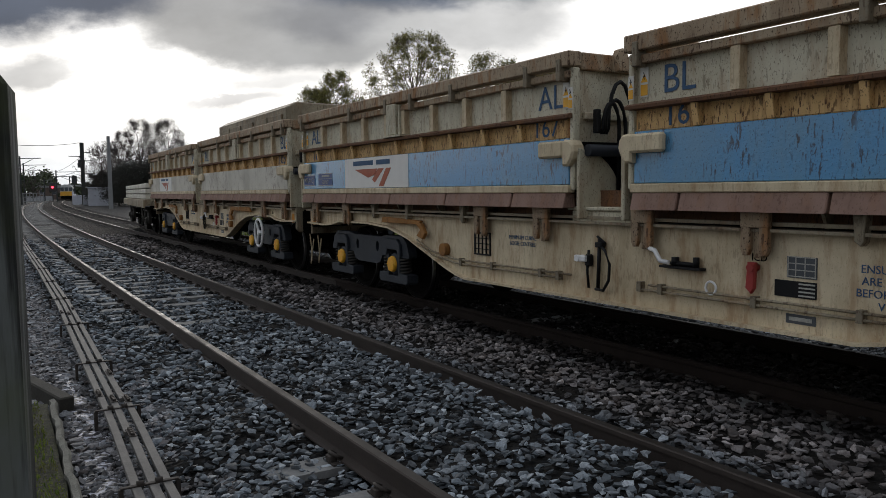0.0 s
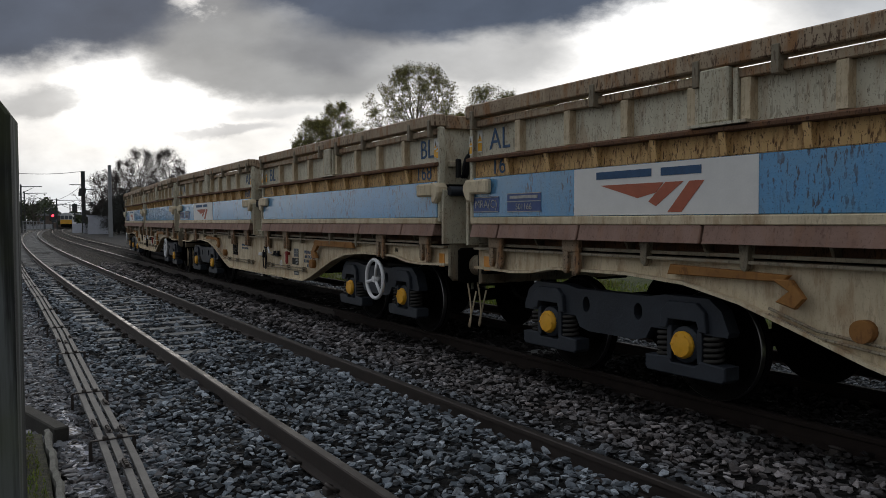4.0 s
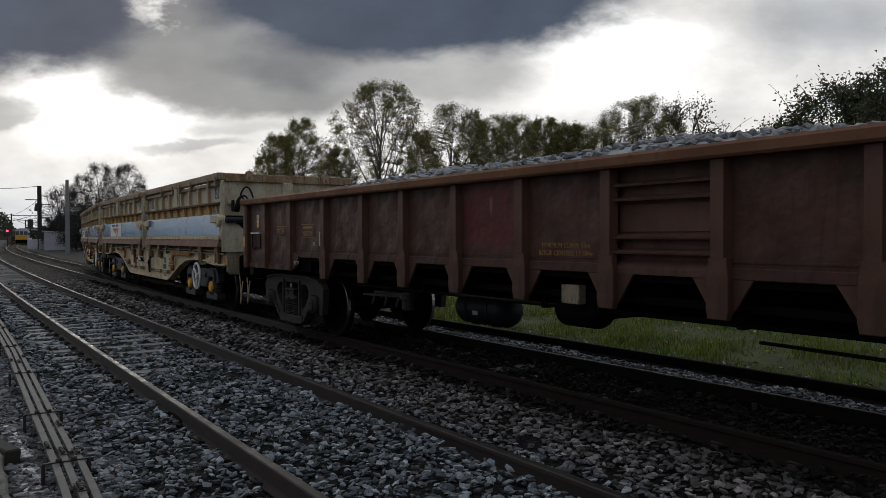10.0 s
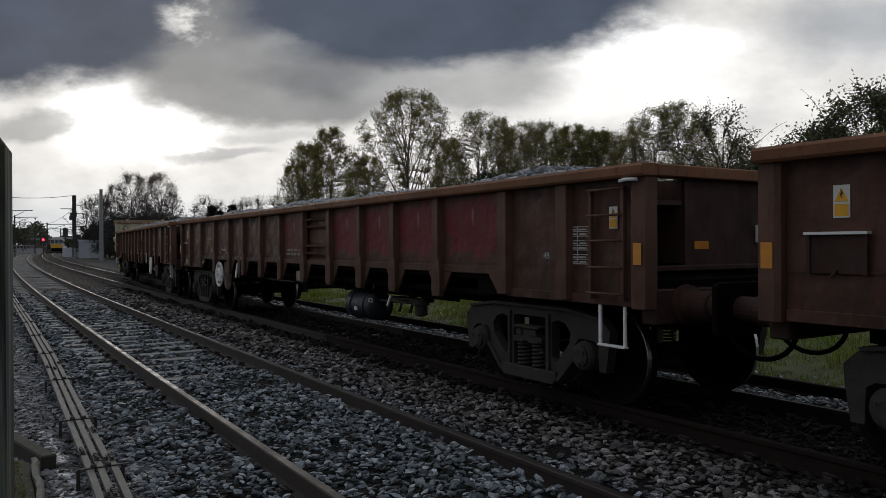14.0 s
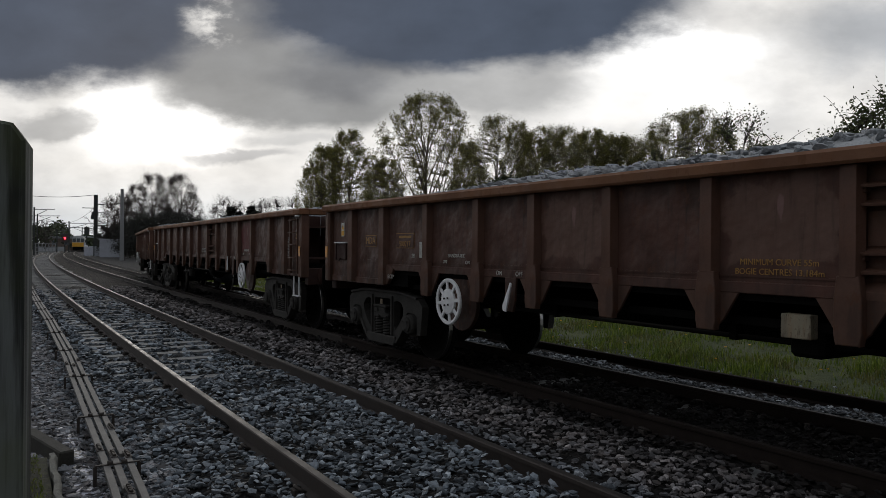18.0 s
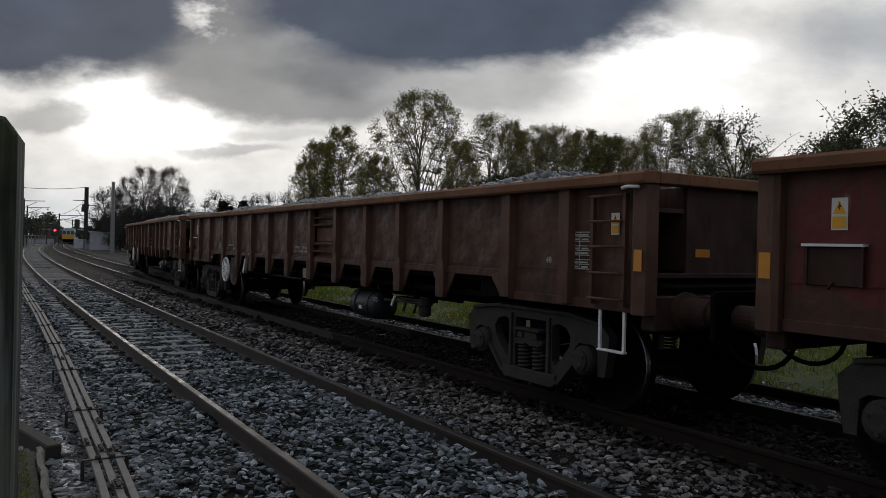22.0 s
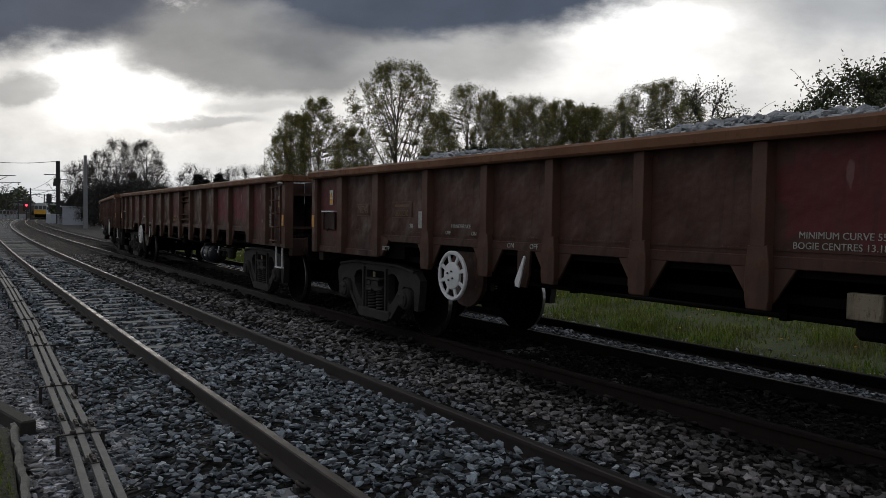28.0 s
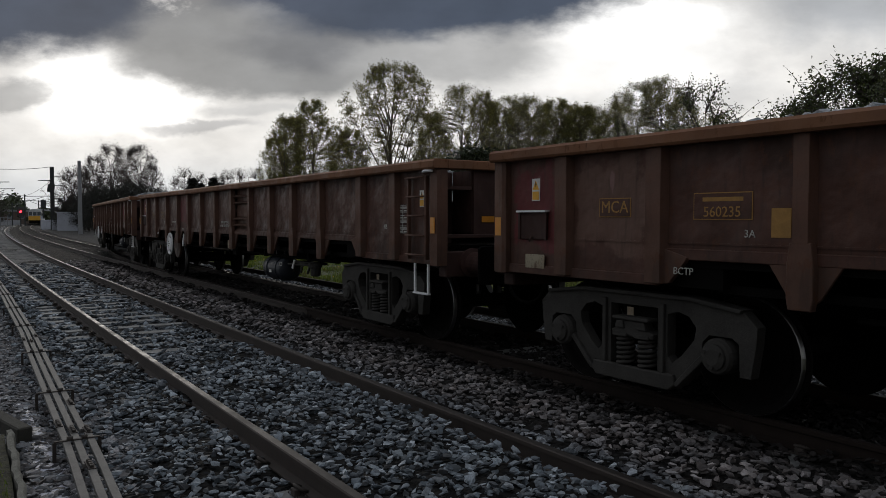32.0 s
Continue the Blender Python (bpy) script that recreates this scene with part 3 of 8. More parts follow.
m_sleeper = plain("weathered_sleeper", (0.19, 0.19, 0.187), 0.85, 0.7, 3.0, 0.35)
m_iron = plain("dark_fastening_iron", (0.035, 0.027, 0.022), 0.8, 0.4, 9.0)


def set_attr(me, name, values):
    a = me.attributes.new(name, "FLOAT", "POINT")
    a.data.foreach_set("value", np.asarray(values, np.float32))


def mesh_from(name, verts, faces, size):
    """A mesh from arrays; all faces have that many corners."""
    me = bpy.data.meshes.new(name)
    v = np.asarray(verts, np.float32)
    f = np.asarray(faces, np.int32)
    me.vertices.add(len(v))
    me.vertices.foreach_set("co", v.ravel())
    me.loops.add(f.size)
    me.loops.foreach_set("vertex_index", f.ravel())
    me.polygons.add(len(f))
    me.polygons.foreach_set("loop_start", np.arange(0, f.size, size, dtype=np.int32))
    me.update(calc_edges=True)
    me.shade_flat()
    return me


def track_xy(track, s, off):
    """Arrays of s and offset to arrays of x, y."""
    q = np.clip((np.asarray(s) + BACK) / STEP, 0, len(track[0]) - 1.001)
    i = q.astype(int)
    u = q - i
    x, y, h = (a[i] + (a[i + 1] - a[i]) * u for a in track)
    return x + off * np.cos(h), y - off * np.sin(h)


def wobble(x, y, scale, seed):
    """Cheap smooth noise on arrays."""
    r = np.random.RandomState(seed)
    out = np.zeros_like(x)
    for k in range(7):
        a = r.uniform(0, 2 * math.pi)
        f = scale * (0.6 + 1.1 * r.rand()) * (1 + 0.6 * k)
        out += np.sin((x * math.cos(a) + y * math.sin(a)) * f + r.uniform(0, 6.3)) / (1 + 0.5 * k)
    return out / 3.0


def bed_height(s, o):
    """Top of the ballast beside the near track: o metres right of its centre."""
    z = np.full_like(o, -0.15)
    z = np.where(np.abs(o) < 0.62, -0.135, z)
    z = np.where((o > 0.9) & (o < TRACK_GAP - 0.9), -0.10, z)
    z = np.where(np.abs(o - TRACK_GAP) < 1.3, -0.132, z)
    z = np.where(np.abs(o) < 1.27, z - 0.06 * np.clip((s - 10.5) / 3.0, 0, 1), z)
    z = np.where(o < -1.25, -0.15 - (-1.25 - o) * 0.22, z)
    z = np.where(o > TRACK_GAP + 1.3, -0.13 - (o - TRACK_GAP - 1.3) * 0.10, z)
    heap = np.clip((11.0 - s) / 3.0, 0, 1)
    z = z + heap * np.where((np.abs(o) < 0.66), 0.045, 0.0)
    hole = np.exp(-(((s - 5.2) / 1.1) ** 2 + ((o + 0.95) / 0.35) ** 2)) * 0.10
    return z - hole


def dust_at(s, o):
    d = np.clip((o - 0.85) / 0.5, 0, 1) * 0.85 + 0.08
    d = np.where(o > TRACK_GAP + 1.0, 0.25, d)
    return np.clip(d + np.clip((s - 18) / 25, 0, 1) * 0.35, 0, 1)


def oil_shade_at(o):
    """Oil and brake dust, plus the train's shade put into the stones' colour."""
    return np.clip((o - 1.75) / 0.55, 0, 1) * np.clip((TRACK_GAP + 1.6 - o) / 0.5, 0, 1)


def strip(name, s_list, o_list, jitter, seed):
    S, O = np.meshgrid(np.asarray(s_list, float), np.asarray(o_list, float), indexing="ij")
    x, y = track_xy(MAIN, S, O)
    z = bed_height(S, O) + wobble(x, y, 5.0, 3) * 0.034 + wobble(x, y, 2.0, 8) * 0.030 + np.random.RandomState(seed).uniform(-jitter, jitter, x.shape)
    ns, no = S.shape
    idx = np.arange(ns * no).reshape(ns, no)
    f = np.stack([idx[:-1, :-1], idx[:-1, 1:], idx[1:, 1:], idx[1:, :-1]], -1).reshape(-1, 4)
    me = mesh_from(name, np.stack([x, y, z], -1).reshape(-1, 3), f, 4)
    set_attr(me, "dust", dust_at(S, O).ravel())
    set_attr(me, "oil_shade", oil_shade_at(O).ravel())
    return me


def build_ground():
    # one sheet to the horizon: fine near the line, coarse far out
    s = np.concatenate([[-2500, -600, -150], np.arange(-85, -10, 12), np.arange(-10, 40, 1.0), np.arange(42, 120, 6), np.arange(130, 380, 20), [420, 800, 2600]])
    o = np.concatenate([[-2600, -700, -150, -40, -15, -8], np.arange(-6, 18, 0.75), [19, 22, 26, 32, 45, 80, 200, 700, 2600]])
    S, O = np.meshgrid(s, o, indexing="ij")
    x, y = track_xy(MAIN, np.clip(S, -85, 410), np.zeros_like(O))
    q = np.clip((np.clip(S, -85, 410) + BACK) / STEP, 0, len(MAIN[0]) - 2).astype(int)
    h = MAIN[2][q]
    h = np.where(np.abs(O) > 30, MAIN[2][int((60 + BACK) / STEP)], h)
    extra = S - np.clip(S, -85, 410)
    x = x + O * np.cos(h) + extra * np.sin(h)
    y = y - O * np.sin(h) + extra * np.cos(h)
    z = np.full_like(x, -0.27)
    z = np.where((O > -4.5) & (O < -1.5), -0.29 + 0.03 * wobble(x, y, 1.7, 4), z)
    z = np.where((O > 6.0) & (O < 60), -0.20 + np.clip((O - 6) / 14, 0, 1) * 0.35 + 0.04 * wobble(x, y, 1.2, 5), z)
    z = np.where((O > -1.4) & (O < 5.6), -0.36, z)
    ns, no = S.shape
    idx = np.arange(ns * no).reshape(ns, no)
    f = np.stack([idx[:-1, :-1], idx[:-1, 1:], idx[1:, 1:], idx[1:, :-1]], -1).reshape(-1, 4)
    me = mesh_from("ground", np.stack([x, y, z], -1).reshape(-1, 3), f, 4)
    g = np.where(O > 5.9, 0.85, np.where(O < -2.5, 0.30, 0.0))
    g = np.where((O > 5.9) & (S > 40), 0.15, g)
    g = np.where((O < -2.4) & (O > -4) & (S < 14), 0.45, g)
    set_attr(me, "grass", g.ravel())
    tagged(part("ground", me, m_ground), "dark soil and rough spring grass beside the line", "ground", kind="structure")
    near = strip("ballast_bed", np.arange(-8, 34, 0.11), np.concatenate([np.arange(-2.05, 5.9, 0.11)]), 0.012, 3)
    tagged(part("ballast_bed", near, m_bed), "bed of crushed grey stone under both tracks", "ballast", kind="structure")
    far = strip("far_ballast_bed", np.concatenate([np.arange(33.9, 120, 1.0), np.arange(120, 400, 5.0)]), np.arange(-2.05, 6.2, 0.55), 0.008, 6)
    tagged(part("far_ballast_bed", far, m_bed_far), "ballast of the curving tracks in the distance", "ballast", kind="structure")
    back = strip("rear_ballast_bed", np.arange(-85, -7.9, 1.5), np.arange(-2.05, 6.2, 0.55), 0.008, 7)
    tagged(part("rear_ballast_bed", back, m_bed), "ballast of the tracks behind the viewpoint", "ballast", kind="structure")


# twelve rough stone shapes: jittered icosahedra
_phi = (1 + 5 ** 0.5) / 2
ICO_V = np.array([(-1, _phi, 0), (1, _phi, 0), (-1, -_phi, 0), (1, -_phi, 0), (0, -1, _phi), (0, 1, _phi), (0, -1, -_phi), (0, 1, -_phi),
                  (_phi, 0, -1), (_phi, 0, 1), (-_phi, 0, -1), (-_phi, 0, 1)]) / math.sqrt(1 + _phi ** 2)
ICO_F = np.array([(0, 11, 5), (0, 5, 1), (0, 1, 7), (0, 7, 10), (0, 10, 11), (1, 5, 9), (5, 11, 4), (11, 10, 2), (10, 7, 6), (7, 1, 8),
                  (3, 9, 4), (3, 4, 2), (3, 2, 6), (3, 6, 8), (3, 8, 9), (4, 9, 5), (2, 4, 11), (6, 2, 10), (8, 6, 7), (9, 8, 1)])


def scatter_stones(name, x, y, z, size, seed):
    """Angular stones at those places, one mesh."""
    r = np.random.RandomState(seed)
    shapes = []
    for k in range(12):
        v = ICO_V * r.uniform(0.55, 1.25, (12, 1)) + r.uniform(-0.24, 0.24, (12, 3))
        v = v * np.array([1.22, r.uniform(0.6, 0.95), r.uniform(0.34, 0.62)])
        shapes.append(v)
    shapes = np.array(shapes)
    n = len(x)
    v = shapes[r.randint(0, 12, n)] * size[:, None, None]
    a, b = r.uniform(0, 2 * math.pi, n), r.uniform(-0.9, 0.9, n)
    ca, sa, cb, sb = np.cos(a)[:, None], np.sin(a)[:, None], np.cos(b)[:, None], np.sin(b)[:, None]
    vx, vy, vz = v[..., 0], v[..., 1], v[..., 2]
    vy, vz = vy * cb - vz * sb, vy * sb + vz * cb
    vx, vy = vx * ca - vy * sa, vx * sa + vy * ca
    co = np.stack([vx + x[:, None], vy + y[:, None], vz + z[:, None]], -1).reshape(-1, 3)
    f = (ICO_F[None] + (np.arange(n) * 12)[:, None, None]).reshape(-1, 3)
    return mesh_from(name, co, f, 3)


def clear_of_rails(o):
    out = np.ones_like(o, bool)
    for c in (-0.7525, 0.7525, TRACK_GAP - 0.7525, TRACK_GAP + 0.7525):
        out &= np.abs(o - c) > 0.062
    return out


def build_stones():
    r = np.random.RandomState(11)
    # density falls with distance from the eye
    s_all, o_all, size_all = [], [], []
    for s0, s1, per, big in ((-6, 4, 290, 0.036), (4, 9, 450, 0.0305), (9, 14, 330, 0.035), (14, 22, 160, 0.045), (22, 34, 80, 0.058)):
        n = int((s1 - s0) * 7.3 * per)
        s = r.uniform(s0, s1, n)
        o = r.uniform(-2.0, 5.3, n)
        keep = clear_of_rails(o)
        if s0 < -1:
            keep &= o > -1.4
        keep &= ~((o < -1.5) & (r.rand(n) < np.clip((-1.45 - o) * 1.6, 0, 0.92)))
        # sleepers lie bare further off
        tie = (np.abs((s / 0.65) % 1.0 - 0.5) < 0.19) & (np.abs(o) < 1.25) & (s > 10.0)
        keep &= ~(tie & (r.rand(n) < np.clip((s - 9.0) / 3, 0, 0.96)))
        tie2 = (np.abs((s / 0.65) % 1.0 - 0.5) < 0.19) & (np.abs(o - TRACK_GAP) < 1.25)
        keep &= ~(tie2 & (r.rand(n) < 0.3))
        s_all.append(s[keep])
        o_all.append(o[keep])
        size_all.append(r.uniform(0.62, 1.3, keep.sum()) * big)
    s, o, size = np.concatenate(s_all), np.concatenate(o_all), np.concatenate(size_all)
    x, y = track_xy(MAIN, s, o)
    z = bed_height(s, o) + wobble(x, y, 5.0, 3) * 0.034 + wobble(x, y, 2.0, 8) * 0.030 + r.uniform(-0.03, 0.05, len(s))
    me = scatter_stones("ballast_stones", x, y, z, size, 5)
    set_attr(me, "dust", np.repeat(np.clip(dust_at(s, o) + r.uniform(-0.12, 0.12, len(s)), 0, 1), 12))
    set_attr(me, "oil_shade", np.repeat(oil_shade_at(o), 12))
    tagged(part("ballast_stones", me, m_stones), "loose angular ballast stones, grey and brake-dust brown", "ballast", kind="stuff")


def make_load(seed, height):
    r = np.random.RandomState(seed)
    L = BOX_L - 1.3
    gx, gy = np.meshgrid(np.linspace(-L / 2, L / 2, 90), np.linspace(-1.19, 1.19, 16), indexing="ij")

    def top(x, y):
        e = np.clip((L / 2 - np.abs(x)) / 1.6, 0, 1)
        hump = 0.5 + 0.5 * np.sin(x * (0.9 + 0.2 * seed) + seed * 1.7) * np.cos(x * 0.37 + seed)
        return 2.09 + height * (0.55 + 0.45 * hump) * e * np.clip(1 - (np.abs(y) / 1.23) ** 3, 0, 1) - (1 - e) * 0.35
    gz = top(gx, gy)
    idx = np.arange(gx.size).reshape(gx.shape)
    f = np.stack([idx[:-1, :-1], idx[1:, :-1], idx[1:, 1:], idx[:-1, 1:]], -1).reshape(-1, 4)
    tri = np.concatenate([f[:, (0, 1, 2)], f[:, (0, 2, 3)]])
    n = 3600
    x, y = r.uniform(-L / 2, L / 2, n), r.uniform(-1.17, 1.17, n)
    st = scatter_stones("tmp", x, y, top(x, y) + r.uniform(0, 0.03, n), r.uniform(0.7, 1.35, n) * 0.05, seed)
    nv = len(st.vertices)
    co = np.empty(nv * 3, np.float32)
    st.vertices.foreach_get("co", co)
    fi = np.empty(len(st.loops), np.int32)
    st.loops.foreach_get("vertex_index", fi)
    bpy.data.meshes.remove(st)
    grid = np.stack([gx, gy, gz], -1).reshape(-1, 3)
    return mesh_from("ballast_load", np.concatenate([grid, co.reshape(-1, 3)]), np.concatenate([tri, fi.reshape(-1, 3) + len(grid)]), 3)


RAIL_PROFILE = [(-0.070, -0.159), (0.070, -0.159), (0.070, -0.148), (0.012, -0.130), (0.010, -0.045), (0.035, -0.034), (0.036, -0.008),
                (0.028, 0.0), (-0.028, 0.0), (-0.036, -0.008), (-0.035, -0.034), (-0.010, -0.045), (-0.012, -0.130), (-0.070, -0.148)]


def rail_mesh(track, off, s_list, z0):
    bm = bmesh.new()
    rows = []
    for s in s_list:
        row = []
        for a, z in RAIL_PROFILE:
            x, y, _ = on(track, s, off + a)
            row.append(bm.verts.new((x, y, z + z0)))
        rows.append(row)
    n = len(RAIL_PROFILE)
    for a, b in zip(rows, rows[1:]):
        for k in range(n):
            f = bm.faces.new((a[k], a[(k + 1) % n], b[(k + 1) % n], b[k]))
            f.material_index = 1 if k == 7 else 0
    bm.normal_update()
    me = bpy.data.meshes.new("rail")
    bm.to_mesh(me)
    bm.free()
    return me


def make_sleeper(bm):
    prism(bm, [(-0.13, -0.36), (0.13, -0.36), (0.12, -0.172), (-0.12, -0.172)], "x", -1.28, 1.28, 0.015)


def make_clip(bm):
    """Baseplate and spring clips at both sides of one rail."""
    box(bm, -0.13, 0.13, -0.085, 0.085, -0.172, -0.160)
    for q in (-1, 1):
        tube(bm, [(q * 0.055, -0.05, -0.14), (q * 0.10, -0.05, -0.115), (q * 0.115, 0.0, -0.105), (q * 0.10, 0.05, -0.115), (q * 0.06, 0.04, -0.135)], 0.012, 5)
        box(bm, q * 0.085, q * 0.135, -0.035, 0.035, -0.165, -0.12, 0.006)


def build_track(name, track, z0, label, s_from, s_to, in_shade):
    t = thing(name, label, "railway track", "running lines", "structure")
    s_list = np.concatenate([np.arange(-85, -6, 4.0), np.arange(-6, 40, 0.8), np.arange(40, 400, 2.0)])
    s_list = [s for s in s_list if s_from <= s <= s_to]
    for off in (-0.7525, 0.7525):
        me = rail_mesh(track, off, s_list, z0)
        # the train's rails get the colour with painted shade, the near head too
        me.materials.append(m_rail_dark if in_shade else m_rail_side)
        me.materials.append(m_rail_dark if in_shade and off < 0 else m_rail_top)
        part("rail", me, None, t, "long curving steel rail")
    sl, cl = shared("sleeper", make_sleeper), shared("clip", make_clip)
    rnd = random.Random(7)
    for k in range(int(max(s_from, -5) / 0.65), int(min(s_to, 62) / 0.65)):
        s = (k + 0.5) * 0.65
        x, y, h = on(track, s)
        part("sleeper", sl, m_sleeper, t, "", pose(x, y, z0 + rnd.uniform(-0.012, 0.01), 0, 0, -math.degrees(h) + rnd.uniform(-0.6, 0.6)))
        if -3 < s < 26:
            for off in (-0.7525, 0.7525):
                x, y, h = on(track, s, off)
                part("rail_clip", cl, m_iron, t, "", pose(x, y, z0, 0, 0, -math.degrees(h)))
    # sleepers too far off to pick out
    bm = bmesh.new()
    for k in range(int(62 / 0.65), int(min(s_to, 200) / 0.65)):
        x, y, h = on(track, (k + 0.5) * 0.65)
        vs = box(bm, -1.28, 1.28, -0.125, 0.125, -0.3, -0.16)
        bmesh.ops.transform(bm, matrix=pose(x, y, z0, 0, 0, -math.degrees(h)), verts=vs)
    if bm.verts:
        tagged(part("far_sleepers", bm, m_sleeper, t), kind="stuff")
    else:
        bm.free()
    return t


build_ground()
build_track("near_track", MAIN, 0.0, "near running line with rust-sided rails and bright rail heads", -85, 398, False)
SECOND = line(TRACK_X + TRACK_GAP * math.cos(_h0), -TRACK_GAP * math.sin(_h0), TRACK_YAW, main_bend)
build_track("train_track", SIDING, RAIL2_Z, "brown-railed track that carries the freight train", -85, 150, True)

def build_branch():
    """The second running line, which parts from the train's track by a turnout."""
    t = thing("second_track", "second running line curving away to the station", "railway track", "running lines", "structure")
    s_list = list(np.arange(14, 60, 1.0)) + list(np.arange(60, 400, 2.0))
    for off in (-0.7525, 0.7525):
        me = rail_mesh(SECOND, off, s_list, 0.022)
        me.materials.append(m_rail_side)
        me.materials.append(m_rail_top)
        part("rail", me, None, t, "steel rail of the second line")
    sl = shared("sleeper", make_sleeper)
    for k in range(int(32 / 0.65), int(75 / 0.65)):
        x, y, h = on(SECOND, (k + 0.5) * 0.65)
        part("sleeper", sl, m_sleeper, t, "", pose(x, y, 0.015, 0, 0, -math.degrees(h)))


build_branch()
build_stones()

# ======== wagons ========
def write(parent, text, height, x, z, y, mat, name="lettering", face=NEAR):
    return part(name, lettering(text, height), mat, parent, "", Matrix.Translation((x, y, z)) @ face)


def plate_part(name, x0, x1, z0, z1, y, mat, parent, label=""):
    w, h = abs(x1 - x0), abs(z1 - z0)
    me = shared((name, round(w, 3), round(h, 3)), lambda bm: box(bm, -w / 2, w / 2, 0, 0.004, -h / 2, h / 2))
    return part(name, me, mat, parent, label, Matrix.Translation(((x0 + x1) / 2, y, (z0 + z1) / 2)))


def bars(parent, x0, x1, zs, h, y, mat, name="printed_line", seed=1):
    """Lines of writing too small to read."""
    rnd = random.Random(seed)
    for z in zs:
        a = x0 + rnd.uniform(0, 0.15) * (x1 - x0)
        b = x1 - rnd.uniform(0, 0.25) * (x1 - x0)
        plate_part(name, round(a, 2), round(b, 2), z - h / 2, z + h / 2, y, mat, parent)


def warning_sign(parent, x, z, y, w=0.15, h=0.26):
    s = plate_part("warning_sign", x - w / 2, x + w / 2, z - h / 2, z + h / 2, y, m_sign_white, parent, "white and yellow electric warning sign")
    me = shared(("sign_triangle", w), lambda bm: prism(bm, [(-w * 0.42, 0), (w * 0.42, 0), (0, w * 0.78)], "y", 0, 0.002))
    part("triangle", me, m_yellow, s, "yellow triangle", Matrix.Translation((0, 0.005, 0.0)))
    me = shared(("sign_bolt", w), lambda bm: prism(bm, [(-0.006, 0.02), (0.012, 0.05), (0.0, 0.05), (0.008, 0.085), (-0.014, 0.045), (0.0, 0.045)], "y", 0, 0.002))
    part("symbol", me, m_rubber, s, "", Matrix.Translation((0, 0.0075, 0.0)))
    me = shared(("sign_band", w, h), lambda bm: box(bm, -w * 0.42, w * 0.42, 0, 0.002, -h * 0.45, -h * 0.08))
    part("band", me, m_yellow, s, "yellow caution band", Matrix.Translation((0, 0.005, 0)))
    return s


# ---- wheels and bogies ----
WHEEL_R = 0.46


def make_wheelset(bm):
    for side in (1, -1):
        prof = [(0.09, 0.66), (0.09, 0.80), (0.13, 0.79), (0.17, 0.745), (0.36, 0.735), (0.40, 0.775), (0.455, 0.785),
                (0.46, 0.78), (0.463, 0.72), (0.49, 0.705), (0.49, 0.685), (0.40, 0.675), (0.36, 0.70), (0.17, 0.70), (0.13, 0.66)]
        for f in lathe(bm, [(r, side * w) for r, w in prof], "y", 36):
            f.smooth = False
    tube(bm, [(0, -1.0, 0), (0, 1.0, 0)], 0.08, 14)


def make_tyre_shine(side):
    def make(bm):
        lathe(bm, [(0.4575, side * 0.7865), (0.4635, side * 0.782), (0.4645, side * 0.735), (0.4525, side * 0.735)], "y", 36, True)
    return make


def wheelset(bogie, x):
    w = part("wheelset", shared("wheelset", make_wheelset), m_wheel, bogie, "", Matrix.Translation((x, 0, WHEEL_R)))
    WHEELS.append(w)
    for side in (1, -1):
        part("tyre", shared(("tyre", side), make_tyre_shine(side)), m_bright, w, "bright worn tread")
    return w


WHEELS = []


def make_cast_frame(bm):
    """Side frame of a cast three-piece bogie: one thick plate with a window for the springs and two rounded openings."""
    half = [(0.60, 0.91), (1.05, 0.85), (1.17, 0.74), (1.16, 0.60), (1.12, 0.36), (1.03, 0.36), (1.02, 0.60), (0.96, 0.64), (0.76, 0.64), (0.70, 0.58), (0.68, 0.42), (0.44, 0.17)]
    loops = [half + [(-x, z) for x, z in reversed(half)], [(-0.26, 0.28), (0.26, 0.28), (0.26, 0.80), (-0.26, 0.80)]]
    tear = [(0.36, 0.76), (0.46, 0.79), (0.57, 0.76), (0.64, 0.68), (0.62, 0.58), (0.50, 0.44), (0.41, 0.37), (0.36, 0.42)]
    loops += [tear, [(-x, z) for x, z in tear]]
    edges = []
    for loop in loops:
        vs = [bm.verts.new((x, 1.02, z)) for x, z in loop]
        edges += [bm.edges.new((a, b)) for a, b in zip(vs, vs[1:] + vs[:1])]
    faces = [g for g in bmesh.ops.triangle_fill(bm, edges=edges, use_beauty=True, use_dissolve=False)["geom"] if isinstance(g, bmesh.types.BMFace)]
    out = bmesh.ops.extrude_face_region(bm, geom=faces)["geom"]
    bmesh.ops.translate(bm, vec=(0, 0.10, 0), verts=[g for g in out if isinstance(g, bmesh.types.BMVert)])
    bmesh.ops.recalc_face_normals(bm, faces=bm.faces)
    # thick flanges over the top and under the springs, and the jaws round the axleboxes
    prism(bm, [(-1.04, 0.83), (-0.60, 0.885), (0.60, 0.885), (1.04, 0.83), (1.06, 0.86), (0.60, 0.92), (-0.60, 0.92), (-1.06, 0.86)], "y", 1.0, 1.155, 0.006)
    prism(bm, [(-0.46, 0.20), (-0.40, 0.15), (0.40, 0.15), (0.46, 0.20), (0.44, 0.28), (-0.44, 0.28)], "y", 0.97, 1.16, 0.01)
    for q in (1, -1):
        prism(bm, [(q * 0.30, 0.28), (q * 0.34, 0.28), (q * 0.34, 0.84), (q * 0.30, 0.84)], "y", 1.0, 1.15, 0.006)
        prism(bm, [(q * 0.43, 0.20), (q * 0.48, 0.19), (q * 0.73, 0.44), (q * 0.70, 0.48)], "y", 1.0, 1.15, 0.006)


